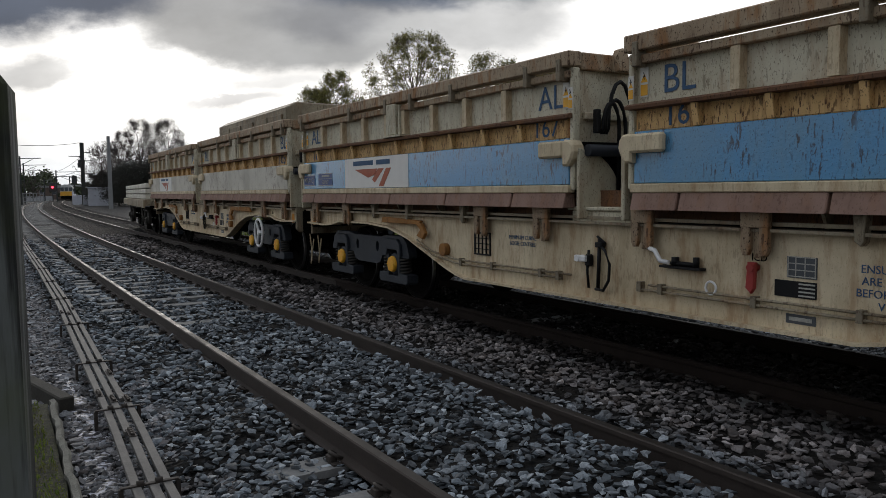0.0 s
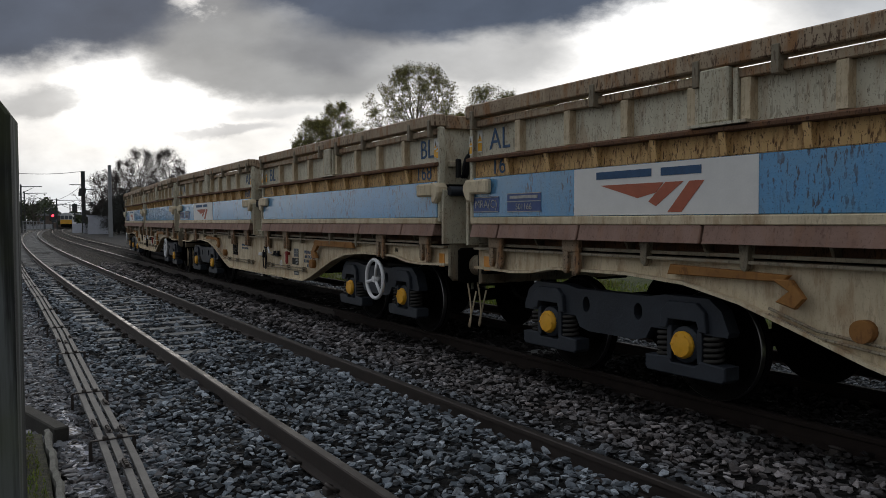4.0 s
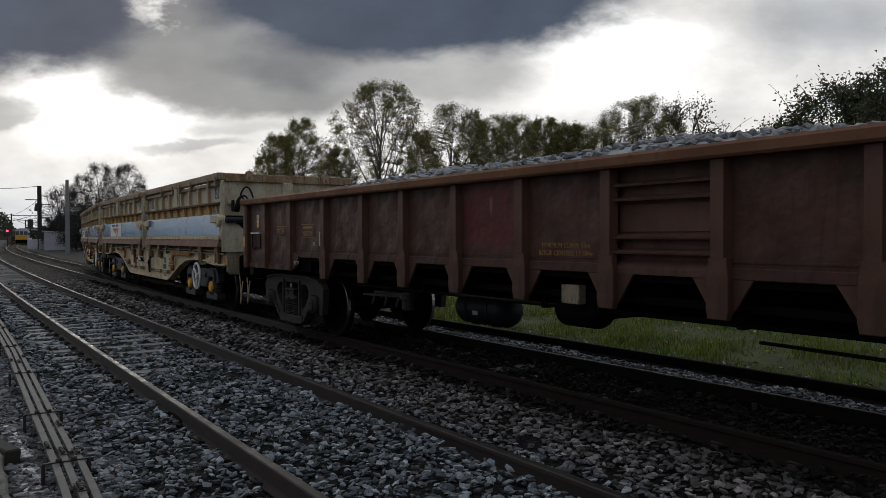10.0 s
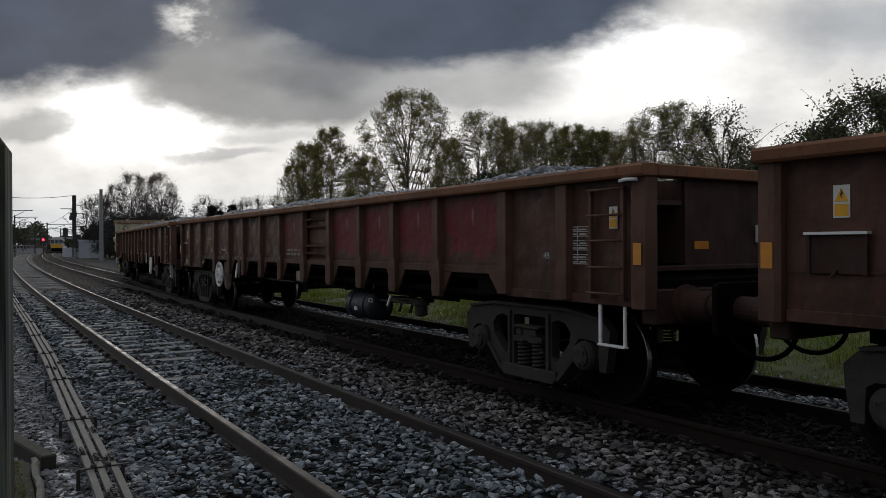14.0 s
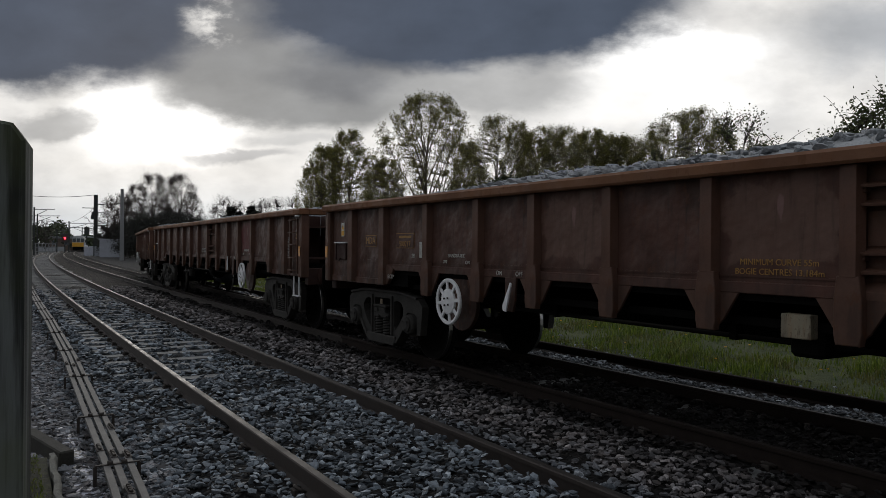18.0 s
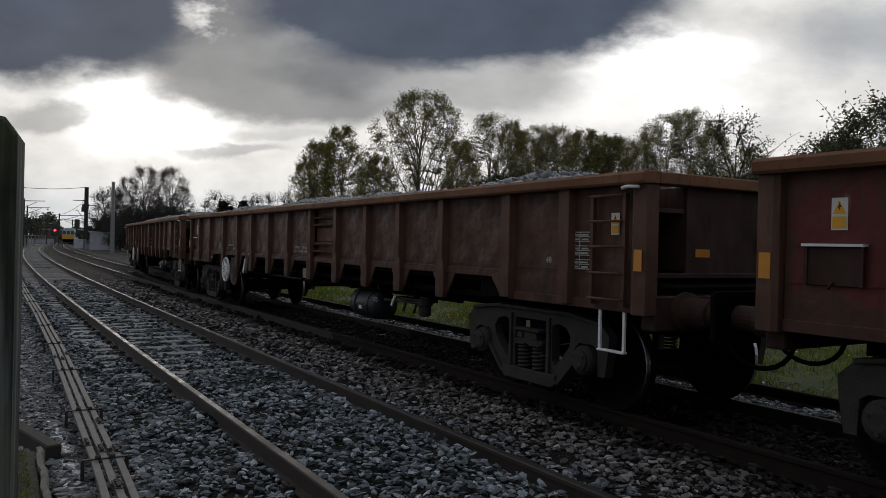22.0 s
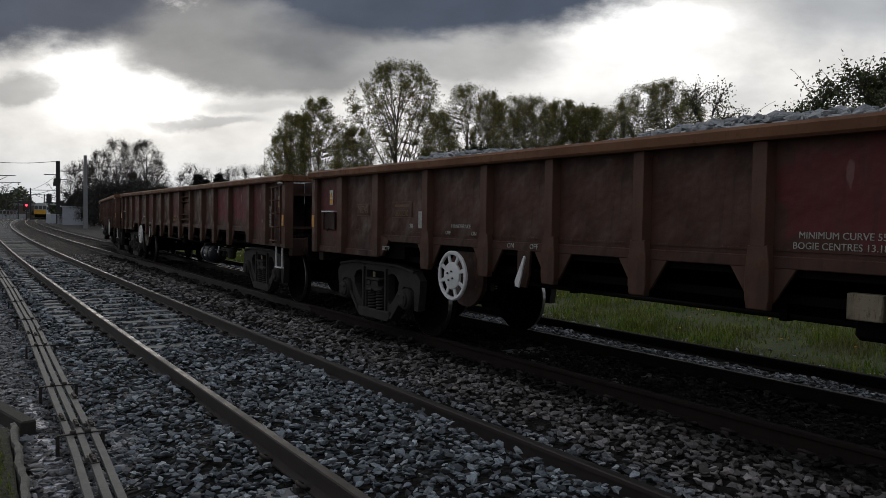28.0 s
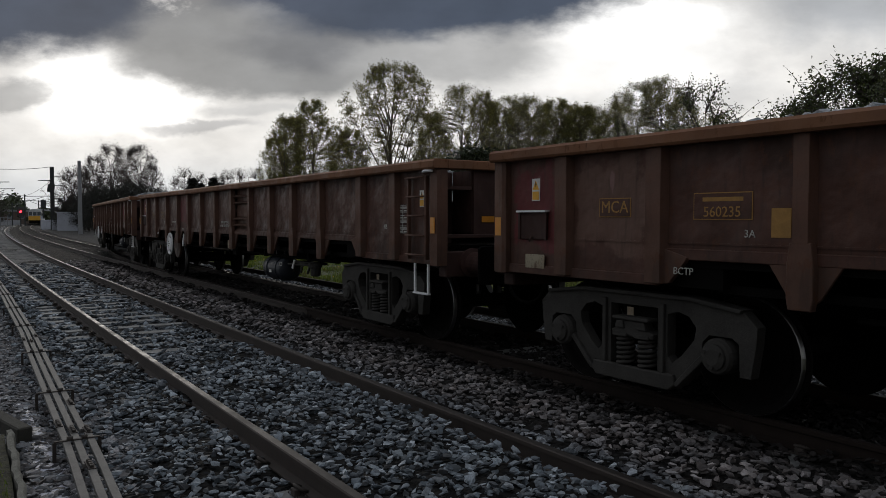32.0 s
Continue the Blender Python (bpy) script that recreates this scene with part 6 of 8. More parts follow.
def tipping_wagon(number, code, seed, doors="blue", signs=True):
    white = doors == "white"
    w = thing("tipping_wagon", "cream and blue side-tipping ballast wagon with two rust-streaked tubs" if not white
              else "cream side-tipping ballast wagon, drop doors painted white for their sky sheen", "wagon", "side-tipping wagons of the train")
    # white doors have the grazing sheen put into their colour
    door = m_white_door if white else m_blue
    short = number[-3:]
    tip_body(w, 0.02, "BL", short, door, False, signs)
    tip_body(w, (TIP_L - BODY_W - 0.02) * 13.62 / TIP_L, "AL", short, door, True, signs)
    # plates on the forward tub
    y = 1.346
    if not white:
        p = plate_part("code_plate", V(13.08), V(13.53), 1.60, 1.77, y, m_plate_blue, w, "blue wagon type plate with white border")
        write(w, code, 0.085, V(13.305), 1.685, y + 0.006, m_letter)
        for z in (1.608, 1.762):
            plate_part("border", V(13.09), V(13.52), z - 0.004, z + 0.004, y + 0.004, m_letter, w)
        p = plate_part("number_plate", V(12.42), V(12.94), 1.60, 1.70, y, m_plate_blue, w, "blue running number plate")
        write(w, number, 0.062, V(12.68), 1.65, y + 0.006, m_letter)
        p = plate_part("load_plate", V(12.42), V(12.94), 1.712, 1.79, y, m_plate_blue, w, "blue load plate")
        bars(w, V(12.45), V(12.91), (1.75,), 0.030, y + 0.004, m_letter, "printed_line", seed)
        for z in (1.604, 1.706, 1.786):
            plate_part("border", V(12.42), V(12.94), z - 0.004, z + 0.004, y + 0.004, m_letter, w)
    lo = plate_part("company_panel", V(10.12), V(11.96), 1.556, 1.974, y, m_company, w, "white company panel with red-brown chevrons")
    for x0, x1 in ((-0.02, 0.62), (-0.52, -0.12)):
        me = shared(("mark_word", x0), lambda bm: box(bm, x0, x1, 0, 0.003, -0.032, 0.032))
        part("name_bar", me, m_letter_blue, lo, "blue bar of lettering", Matrix.Translation((0.05, 0.0045, 0.135)))
    ch = [[(0.62, 0.05), (-0.10, 0.05), (-0.02, -0.03), (0.18, -0.07)], [(-0.12, 0.05), (-0.30, 0.05), (-0.02, -0.14), (0.06, -0.10)],
          [(-0.36, 0.05), (-0.50, 0.05), (-0.28, -0.19), (-0.14, -0.19)]]
    for k, pts in enumerate(ch):
        part("chevron", shared(("chevron", k), lambda bm: prism(bm, pts, "y", 0, 0.003)), m_chevron, lo, "", Matrix.Translation((0, 0.0045, 0)))
    # frame
    part("side_sill", shared("tip_sill", make_tip_sill), m_cream, w, "cream fish-bellied sole bar, rust along the flange")
    # darker cream than the sill: the recess's shade is put into the colour
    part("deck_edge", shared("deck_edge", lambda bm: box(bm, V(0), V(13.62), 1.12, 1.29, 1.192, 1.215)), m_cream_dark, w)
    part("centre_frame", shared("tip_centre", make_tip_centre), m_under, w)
    part("inner_sheet", shared("inner_sheet", lambda bm: box(bm, V(0.15), V(13.47), 1.05, 1.075, 1.222, 1.495)), m_rust_rail, w, "rust-brown sheet below the tubs")
    for u in (0.9, 2.1, 2.9, 3.9, 4.9, 8.7, 9.7, 10.7, 11.5, 12.7):
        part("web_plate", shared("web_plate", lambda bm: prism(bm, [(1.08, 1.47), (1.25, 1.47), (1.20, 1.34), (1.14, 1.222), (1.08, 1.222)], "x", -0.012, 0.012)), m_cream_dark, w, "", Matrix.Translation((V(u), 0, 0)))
    part("rod_rail", shared("tip_rail", make_tip_rail), m_cream_dark, w)
    for u in (0.42, 1.60, 5.32, 6.36, 7.64, 8.65, 12.05, 13.2):
        part("yoke", shared("yoke", make_yoke), m_beam, w, "forked latch bracket", Matrix.Translation((V(u), 0, 0)))
    for u in (2.4, 3.35, 4.6, 9.02, 10.27, 11.2):
        part("strut", shared("strut", make_strut), m_cream_dark, w, "", Matrix.Translation((V(u), 0, 0)))
    part("lever_bar", shared("lever_bar", make_lever_bar), m_orange_bar, w, "rusty orange operating bar", Matrix.Translation((V(3.30), 0, 1.11)))
    part("lever_bar", shared("lever_bar_front", make_front_lever), m_orange_bar, w, "rusty orange operating bar", Matrix.Translation((V(10.40), 0, 1.08)))
    part("belly_pipe", shared("belly_pipe", make_belly_pipe), m_cream_dark, w)
    for u in (4.6, 5.35, 6.2, 6.42, 7.44, 7.7, 8.5, 9.1):
        part("pipe_clip", shared("pipe_clip", lambda bm: box(bm, -0.022, 0.022, 1.215, 1.272, 0.635, 0.72)), m_cream_dark, w, "", Matrix.Translation((V(u), 0, 0)))
    # centre pedestal between the tubs
    part("pedestal", shared("pedestal", lambda bm: box(bm, V(6.54), V(7.27), 0.9, 1.235, 1.19, 1.31, 0.01)), m_panel, w)
    part("pedestal_cap", shared("pedestal_cap", lambda bm: box(bm, V(6.50), V(7.31), 0.88, 1.26, 1.312, 1.345, 0.008)), m_panel, w, "pale worn top plate")
    shift = 0.0 if seed == 2 else -0.32
    part("air_hose", shared("belly_hose", make_belly_hose), m_rubber, w, "black air hose and cock", Matrix.Translation((V(6.78 + shift), 0, -0.02)))
    part("brake_tap", shared("tap", make_tap), m_white, w, "white tap handle", Matrix.Translation((V(7.12 + shift), 0, 0.87)))
    part("tap_body", shared("tap_body", lambda bm: (box(bm, -0.03, 0.03, 1.215, 1.28, -0.06, 0.05, 0.012), tube(bm, [(0, 1.25, -0.26), (0.01, 1.26, -0.1), (0, 1.25, 0.09)], 0.013, 7))), m_rubber, w, "", Matrix.Translation((V(7.03 + shift), 0, 0.86)))
    side = (lambda u: 13.70 - u) if seed == 5 else (lambda u: u)
    part("valve_bracket", shared("valve_bracket", lambda bm: (box(bm, -0.22, 0.20, 1.215, 1.29, -0.04, -0.02, 0.004), tube(bm, [(-0.15, 1.25, -0.02), (-0.15, 1.25, 0.06)], 0.025, 8), tube(bm, [(0.06, 1.25, -0.02), (0.06, 1.25, 0.05)], 0.03, 8), tube(bm, [(-0.15, 1.25, 0.0), (0.1, 1.25, 0.0)], 0.02, 6))), m_rubber, w, "sooty valve on a bracket", Matrix.Translation((V(side(6.0)), 0, 0.905)))
    part("valve_lever", shared("valve_lever", lambda bm: tube(bm, [(0.14, 1.30, 0.07), (0.06, 1.33, 0.06), (0.0, 1.33, -0.02), (-0.08, 1.32, -0.03)], 0.02, 6)), m_white, w, "white kinked lever", Matrix.Translation((V(side(6.14)), 0, 0.945)))
    part("hook", shared("white_hook", lambda bm: ring(bm, (0, 1.25, 0), 0.05, 0.010, "y", 14, 5)), m_white, w, "", Matrix.Translation((V(side(5.72)), 0, 0.74)))
    part("red_cock", shared("red_cock", lambda bm: (prism(bm, [(-0.035, 0.10), (0.03, 0.10), (0.045, -0.09), (0.0, -0.13), (-0.03, -0.09)], "y", 1.25, 1.29, 0.008), tube(bm, [(0, 1.215, 0.06), (0, 1.30, 0.06)], 0.03, 8))), m_red_bit, w, "red isolating cock", Matrix.Translation((V(side(5.36)), 0, 0.87)))
    write(w, "ICD", 0.055, V(side(5.34)), 1.0, 1.218, m_under)
    for u in (4.17, 9.45):
        part("rusty_pad", shared("rusty_pad", lambda bm: tube(bm, [(0, 1.215, 0), (0, 1.29, 0)], 0.075, 14)), m_orange_bar, w, "round rusty pad", Matrix.Translation((V(u), 0, 0.80)))
    dp = plate_part("data_panel", V(4.91), V(5.125), 0.88, 1.03, 1.217, m_plate_grey, w, "dark data panel with white print")
    for k in range(4):
        plate_part("printed_line", -0.105, 0.105, 0.068 - k * 0.045, 0.075 - k * 0.045, 0.005, m_letter, dp)
    for q in (-0.106, -0.03, 0.04, 0.099):
        plate_part("printed_line", q, q + 0.007, -0.07, 0.07, 0.0045, m_letter, dp)
    dp = plate_part("data_panel", V(4.91), V(5.215), 0.742, 0.858, 1.217, m_rubber, w, "black panel half filled with print")
    for k in range(4):
        plate_part("printed_line", -0.15, -0.03, 0.035 - k * 0.027, 0.046 - k * 0.027, 0.005, m_letter, dp)
    dp = plate_part("maker_plate", V(4.91), V(5.125), 0.56, 0.626, 1.217, m_plate_grey, w, "dark maker's plate")
    plate_part("printed_line", -0.085, 0.085, -0.012, 0.014, 0.005, m_letter, dp)
    part("lattice", shared("lattice", lambda bm: [box(bm, x0, x1, 1.218, 1.232, z0, z1) for x0, x1, z0, z1 in
              [(-0.16, 0.16, q - 0.008, q + 0.008) for q in (-0.12, 0.12)] + [(q - 0.008, q + 0.008, -0.111, 0.111) for q in (-0.15, 0.15)]
              + [(-0.141, 0.141, q - 0.004, q + 0.004) for q in (-0.06, 0.0, 0.06)] + [(q - 0.004, q + 0.004, -0.111, 0.111) for q in (-0.075, 0.0, 0.075)]]), m_rubber, w, "small dark wire lattice", Matrix.Translation((V(8.72), 0, 0.91)))
    write(w, "MINIMUM CURVE", 0.042, V(8.03), 1.01, 1.218, m_letter_blue)
    write(w, "BOGIE CENTRES", 0.042, V(8.03), 0.945, 1.218, m_letter_blue)
    for k, words in enumerate(("ENSURE LOCKS", "ARE ENGAGED", "BEFORE MOVING", "VEHICLE")):
        write(w, words, 0.052, V(4.38), 0.98 - k * 0.078, 1.218, m_letter_blue)
    write(w, "1A", 0.06, V(1.3), 1.12, 1.22, m_under)
    plate_bogie(w, V(2.07))
    plate_bogie(w, -V(1.90))
    wheel = part("handwheel", shared("spoked_hub", lambda bm: tube(bm, [(0, -0.10, 0), (0, 0.03, 0)], 0.045, 10)), m_white, w, "white three-spoked brake handwheel",
         Matrix.Translation((V({1: 1.87, 2: 1.87, 3: 1.74, 4: 1.83, 5: 1.77}[seed]), 1.32, 0.71)) @ pose(0, 0, 0, 0, 35 * seed, 0))
    part("wheel_rim", shared("spoked_rim", lambda bm: ring(bm, (0, 0, 0), 0.265, 0.026, "y", 32, 7)), m_white, wheel)
    for k in range(3):
        part("spoke", shared("round_spoke", lambda bm: tube(bm, [(0.02, 0, 0), (0.26, 0, 0)], 0.024, 6)), m_white, wheel, "", pose(0, 0, 0, 0, 28 + 120 * k, 0))
    for e in (-1, 1):
        m = Matrix.Translation((e * TIP_L / 2, 0, 0)) @ (FLIP if e > 0 else Matrix.Identity(4))
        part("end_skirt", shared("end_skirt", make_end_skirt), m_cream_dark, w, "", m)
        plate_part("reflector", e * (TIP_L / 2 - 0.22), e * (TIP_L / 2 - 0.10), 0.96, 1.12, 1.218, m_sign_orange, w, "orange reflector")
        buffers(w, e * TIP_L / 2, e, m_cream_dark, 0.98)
    coupling(w, -TIP_L / 2, -1)
    for y in (1.0, 0.86):
        part("cable", shared(("cable", y), lambda bm: tube(bm, [(-0.02 - 0.16 * k / 9 - 0.06 * math.sin(k * 0.7), y, 0.86 - 0.62 * math.sin(math.pi * k / 11)) for k in range(11)], 0.011, 6)), m_cream, w, "pale hanging cable",
             Matrix.Translation((-TIP_L / 2 - 0.02, 0, 0)))
    return w


def make_flat_deck(bm):
    box(bm, -6.5, 6.5, -1.3, 1.3, 1.05, 1.28, 0.01)
    box(bm, -6.5, 6.5, 1.3, 1.36, 0.98, 1.26, 0.01)


def make_flat_load(bm):
    for k in range(3):
        box(bm, -6.2, 6.2, -1.2 + 0.0 * k, 1.25, 1.29 + 0.2 * k, 1.46 + 0.2 * k, 0.02)


def flat_wagon():
    w = thing("flat_wagon", "grey flat wagon loaded with long pale bundles", "wagon")
    part("deck", shared("flat_deck", make_flat_deck), m_cream_dark, w)
    part("bundle", shared("flat_load", make_flat_load), m_white_door, w, "stacked pale grey lengths")
    for x in (-4.3, 4.3):
        cast_bogie(w, x)
    return w


def make_hood(bm):
    prism(bm, [(-1.0, 2.62), (-1.0, 3.0), (-0.6, 3.14), (0.9, 3.16), (1.1, 3.05), (1.1, 2.62)], "x", -2.6, 2.4, 0.02)
    for k in range(5):
        box(bm, -2.4 + k * 0.95, -1.7 + k * 0.95, 1.1, 1.13, 2.75, 2.95, 0.01)


TRAIN = []  # thing, pivots' half distance, offset of its middle behind the train's mark
TIP_PITCH, BOX_PITCH, TIP_TO_BOX = 14.868, 17.394, 1.293


def build_train():
    for i, (number, code, doors) in enumerate((("501105", "MRA(E)", "white"), ("501167", "MRA(C)", "blue"), ("501168", "MRA(C)", "blue"),
                                               ("501166", "MRA(C)", "blue"), ("501076", "MRA(B)", "blue")), -1):
        w = tipping_wagon(number, code, i + 2, doors)
        if i == -1:
            part("generator_hood", shared("hood", make_hood), m_cream_dark, w, "grey louvred generator hood", Matrix.Translation((V(3.2), 0, 0)))
        TRAIN.append((w, TIP_L / 2 - 2.14, -TIP_PITCH * i + TIP_L / 2, "tip"))
    TRAIN.append((flat_wagon(), 4.3, TIP_PITCH + TIP_L + 8.0, "flat"))
    specs = [("MCA", "500208", True, {8: "s"}, 0), ("MDA", "510276", False, {7: "s", 5: "r", 4: "r", 3: "r", 2: "r"}, 1),
             ("MDA", "500241", True, {11: "p", 3: "s"}, 2), ("MDA", "500217", False, {7: "p", 9: "p"}, 3), ("MCA", "500239", False, {}, 4),
             ("MDA", "500254", True, {10: "r", 14: "s", 4: "s", 8: "s"}, 5), ("MDA", "500261", False, {3: "r", 2: "r", 7: "s", 10: "s", 1: "s", 12: "s"}, 6),
             ("MDA", "500230", False, {14: "s", 7: "s", 2: "r", 5: "s", 4: "s"}, 7), ("MDA", "500268", False, {10: "s", 14: "s"}, 8),
             ("MCA", "560235", True, {14: "s", 13: "p"}, 9)]
    for j, (code, number, turned, panels, seed) in enumerate(specs):
        w = box_wagon(code, number, turned, panels, True, seed)
        back = -3 * TIP_PITCH - TIP_TO_BOX - BOX_PITCH * j - 16.178 / 2
        TRAIN.append((w, 6.54, back, "box"))
        load = part("ballast_load", LOADS[(0, 1, 2, 0, 1, 3, 3, 1, 3, 0)[j]], m_load)
        tagged(load, "heap of pale grey ballast stones in the wagon", "ballast", "ballast loads", "stuff")
        TRAIN.append((load, 6.54, back, "load"))


def gone(t):
    """Metres that the train's mark has travelled at t seconds."""
    return -0.3437 + 6.2746 * t - 3.934e-2 * t ** 2 + 2.9668e-3 * t ** 3 - 6.8844e-5 * t ** 4 + 7.464e-7 * t ** 5



def rolling_pose(s, half):
    ax, ay, _ = on(SIDING, s - half)
    bx, by, _ = on(SIDING, s + half)
    return pose((ax + bx) / 2, (ay + by) / 2, RAIL2_Z, 0, 0, math.degrees(math.atan2(by - ay, bx - ax)))


def motions():
    for ob, half, back, _ in TRAIN:
        walk(ob, [(t / 2, rolling_pose(gone(t / 2) + back, half)) for t in range(65)])
    spin = [(k / 15, -gone(k / 15) / WHEEL_R) for k in range(481)]
    for w in WHEELS:
        x, y, z = w.matrix_basis.translation
        walk(w, [(t, Matrix.Translation((x, y, z)) @ Matrix.Rotation(-a, 4, "Y")) for t, a in spin])

# ======== beside the line ========
def sweep(track, off, s_list, prof, z0):
    """A bar of that cross-section along a track."""
    bm = bmesh.new()
    rows = []
    for s in s_list:
        row = []
        for a, z in prof:
            x, y, _ = on(track, s, (off(s) if callable(off) else off) + a)
            row.append(bm.verts.new((x, y, z + z0)))
        rows.append(row)
    n = len(prof)
    for a, b in zip(rows, rows[1:]):
        for k in range(n):
            bm.faces.new((a[k], a[(k + 1) % n], b[(k + 1) % n], b[k]))
    bm.faces.new(rows[0])
    bm.faces.new(rows[-1][::-1])
    bmesh.ops.recalc_face_normals(bm, faces=bm.faces)
    return bm


m_rod = plain("galvanised_rod", (0.14, 0.13, 0.12), 0.8, 0.6, 5.0, 0.2)
m_old_timber = plain("green_stained_timber", (0.035, 0.032, 0.025), 0.9, 0.6, 5.0, 0.5)


def timber_material():
    m, nt, b = material("weathered_post_timber", 0.9)
    x = Mix(nt)
    grain = x.noise(14.0, 6, 0.7, (1.0, 1.0, 0.06))
    col = x.mix(x.range(grain, 0.40, 0.60), (0.012, 0.013, 0.012), (0.135, 0.145, 0.142))
    col = x.mix(x.range(x.noise(2.0, 4), 0.45, 0.7, 0.0, 0.7), col, (0.075, 0.088, 0.030))
    nt.links.new(col, b.inputs["Base Color"])
    x.bump(b, grain, 0.6, 0.01)
    return m


m_timber = timber_material()
m_concrete = plain("stained_concrete", (0.17, 0.165, 0.14), 0.9, 1.0, 9.0, 0.8)


def make_stool(bm):
    box(bm, -0.16, 0.16, -0.016, 0.016, 0.006, 0.016, 0.003)
    for x in (-0.155, 0.155):
        box(bm, x - 0.012, x + 0.012, -0.014, 0.014, -0.14, 0.006)
    for x in (-0.05, 0.05):
        tube(bm, [(x - 0.02, 0, 0.02), (x + 0.02, 0, 0.02)], 0.018, 8)


def make_rod_joint(bm):
    box(bm, -0.024, 0.024, -0.10, 0.10, 0.004, 0.016)
    for y in (-0.07, -0.025, 0.025, 0.07):
        tube(bm, [(0, y, 0.012), (0, y, 0.034)], 0.014, 6)


def rod_line(s):
    """The rods part slowly from the track towards the viewpoint."""
    return float(np.interp(s, (2.0, 6.3, 7.75, 9.7, 14.5, 20.5, 40.0), (-2.10, -1.94, -1.86, -1.80, -1.65, -1.565, -1.50)))


def build_rodding():
    t = thing("point_rodding", "three parallel grey steel point rods on low stools beside the track", "rodding")
    prof = [(-0.025, -0.02), (0.025, -0.02), (0.025, 0.008), (0.022, 0.010), (-0.022, 0.010), (-0.025, 0.008)]
    ends = ((-0.074, 2.0, 40.0), (0.0, 7.35, 40.0), (0.02, 2.0, 7.25), (0.074, 8.3, 40.0), (0.095, 2.0, 8.2))
    for lane, a, b in ends:
        bm = sweep(MAIN, lambda s: rod_line(s) + lane, list(np.arange(a, b, 0.6)) + [b], prof, -0.115)
        part("rod", bm, m_rod, t, "worn steel rod")
    st = shared("stool", make_stool)
    for s in (4.4, 6.25, 8.0, 9.85, 12.4, 15.1, 17.9, 20.8, 23.8, 26.9, 30.0, 33.2):
        x, y, h = on(MAIN, s, rod_line(s))
        part("stool", st, m_iron, t, "", pose(x, y, -0.112, 0, 0, -math.degrees(h)))
    jo = shared("rod_joint", make_rod_joint)
    for s, off in ((8.55, -0.082), (8.3, 0.0), (9.3, 0.082), (13.6, -0.082), (13.4, 0.0), (13.9, 0.082), (5.3, 0.03), (5.1, -0.082), (7.3, 0.015), (8.25, 0.10)):
        x, y, h = on(MAIN, s, rod_line(s) + off)
        part("joint", jo, m_iron, t, "bolted rod joint", pose(x, y, -0.115, 0, 0, -math.degrees(h)))


def make_post(w, top):
    def make(bm):
        prism(bm, [(-w / 2, -0.4), (w / 2, -0.4), (w / 2, top - 0.03), (w / 2 - 0.02, top), (-w / 2, top + 0.02)], "y", -w / 2, w / 2, 0.006)
    return make


def edge_line(s):
    return float(np.interp(s, (2.0, 6.48, 8.75), (-2.42, -2.312, -2.255))) + 0.008 * math.sin(s * 9.0) + 0.006 * math.sin(s * 23.0 + 1)


def build_fence():
    t = thing("timber_fence", "dark weathered timber fence posts beside the line", "fence")
    for (x, y), w, top in (((-0.817, 1.37), 0.15, 1.775), ((-1.68, 2.83), 0.13, 1.765), ((-3.01, 5.17), 0.13, 1.73)):
        m = pose(x - 0.5 * w * 0.92, y + 0.5 * w * 0.15, 0, 0, 0, 25)
        part("post", shared(("fence_post", w, top), make_post(w, top)), m_timber, t, "", m)
    # low edging in front of the fence
    e = thing("edging", "mossy timber and concrete edging of the path", "edging")
    part("concrete_strip", sweep(MAIN, edge_line, np.arange(2.0, 8.61, 0.11), [(-0.028, -0.3), (0.028, -0.3), (0.026, -0.125), (0.012, -0.105), (-0.022, -0.112)], 0.0), m_concrete, e, "pale flaking concrete strip")
    x, y, h = on(MAIN, 9.11, -2.257)
    part("timber_end", shared("timber_end", lambda bm: box(bm, -0.06, 0.06, -0.42, 0.42, -0.34, -0.115, 0.012)), m_old_timber, e, "dark rotting timber end", pose(x, y, 0, 3, 0, -math.degrees(h) + 17))
    part("soil_fill", sweep(MAIN, edge_line, np.arange(-7.0, 8.81, 0.4), [(-2.2, -0.4), (-0.035, -0.4), (-0.035, -0.14), (-0.6, -0.10), (-2.2, -0.12)], 0.0), m_moss, e, "mossy soil behind the edging")


def moss_material():
    m, nt, b = material("mossy_soil", 0.95)
    x = Mix(nt)
    col = x.mix(x.range(x.noise(16, 6), 0.35, 0.65), (0.016, 0.014, 0.009), (0.042, 0.043, 0.016))
    col = x.mix(x.range(x.noise(60, 4), 0.5, 0.7, 0.0, 0.6), col, (0.085, 0.075, 0.05))
    nt.links.new(col, b.inputs["Base Color"])
    x.bump(b, x.noise(50, 6), 0.9, 0.02)
    return m


def water_material():
    m, nt, b = material("pale_dried_spill", 0.6)
    x = Mix(nt)
    nt.links.new(x.mix(x.range(x.noise(15, 5, 0.65), 0.46, 0.53), (0.42, 0.43, 0.50), (0.022, 0.021, 0.020)), b.inputs["Base Color"])
    x.bump(b, x.noise(30, 4), 0.3, 0.006)
    return m


m_moss = moss_material()
m_water = water_material()


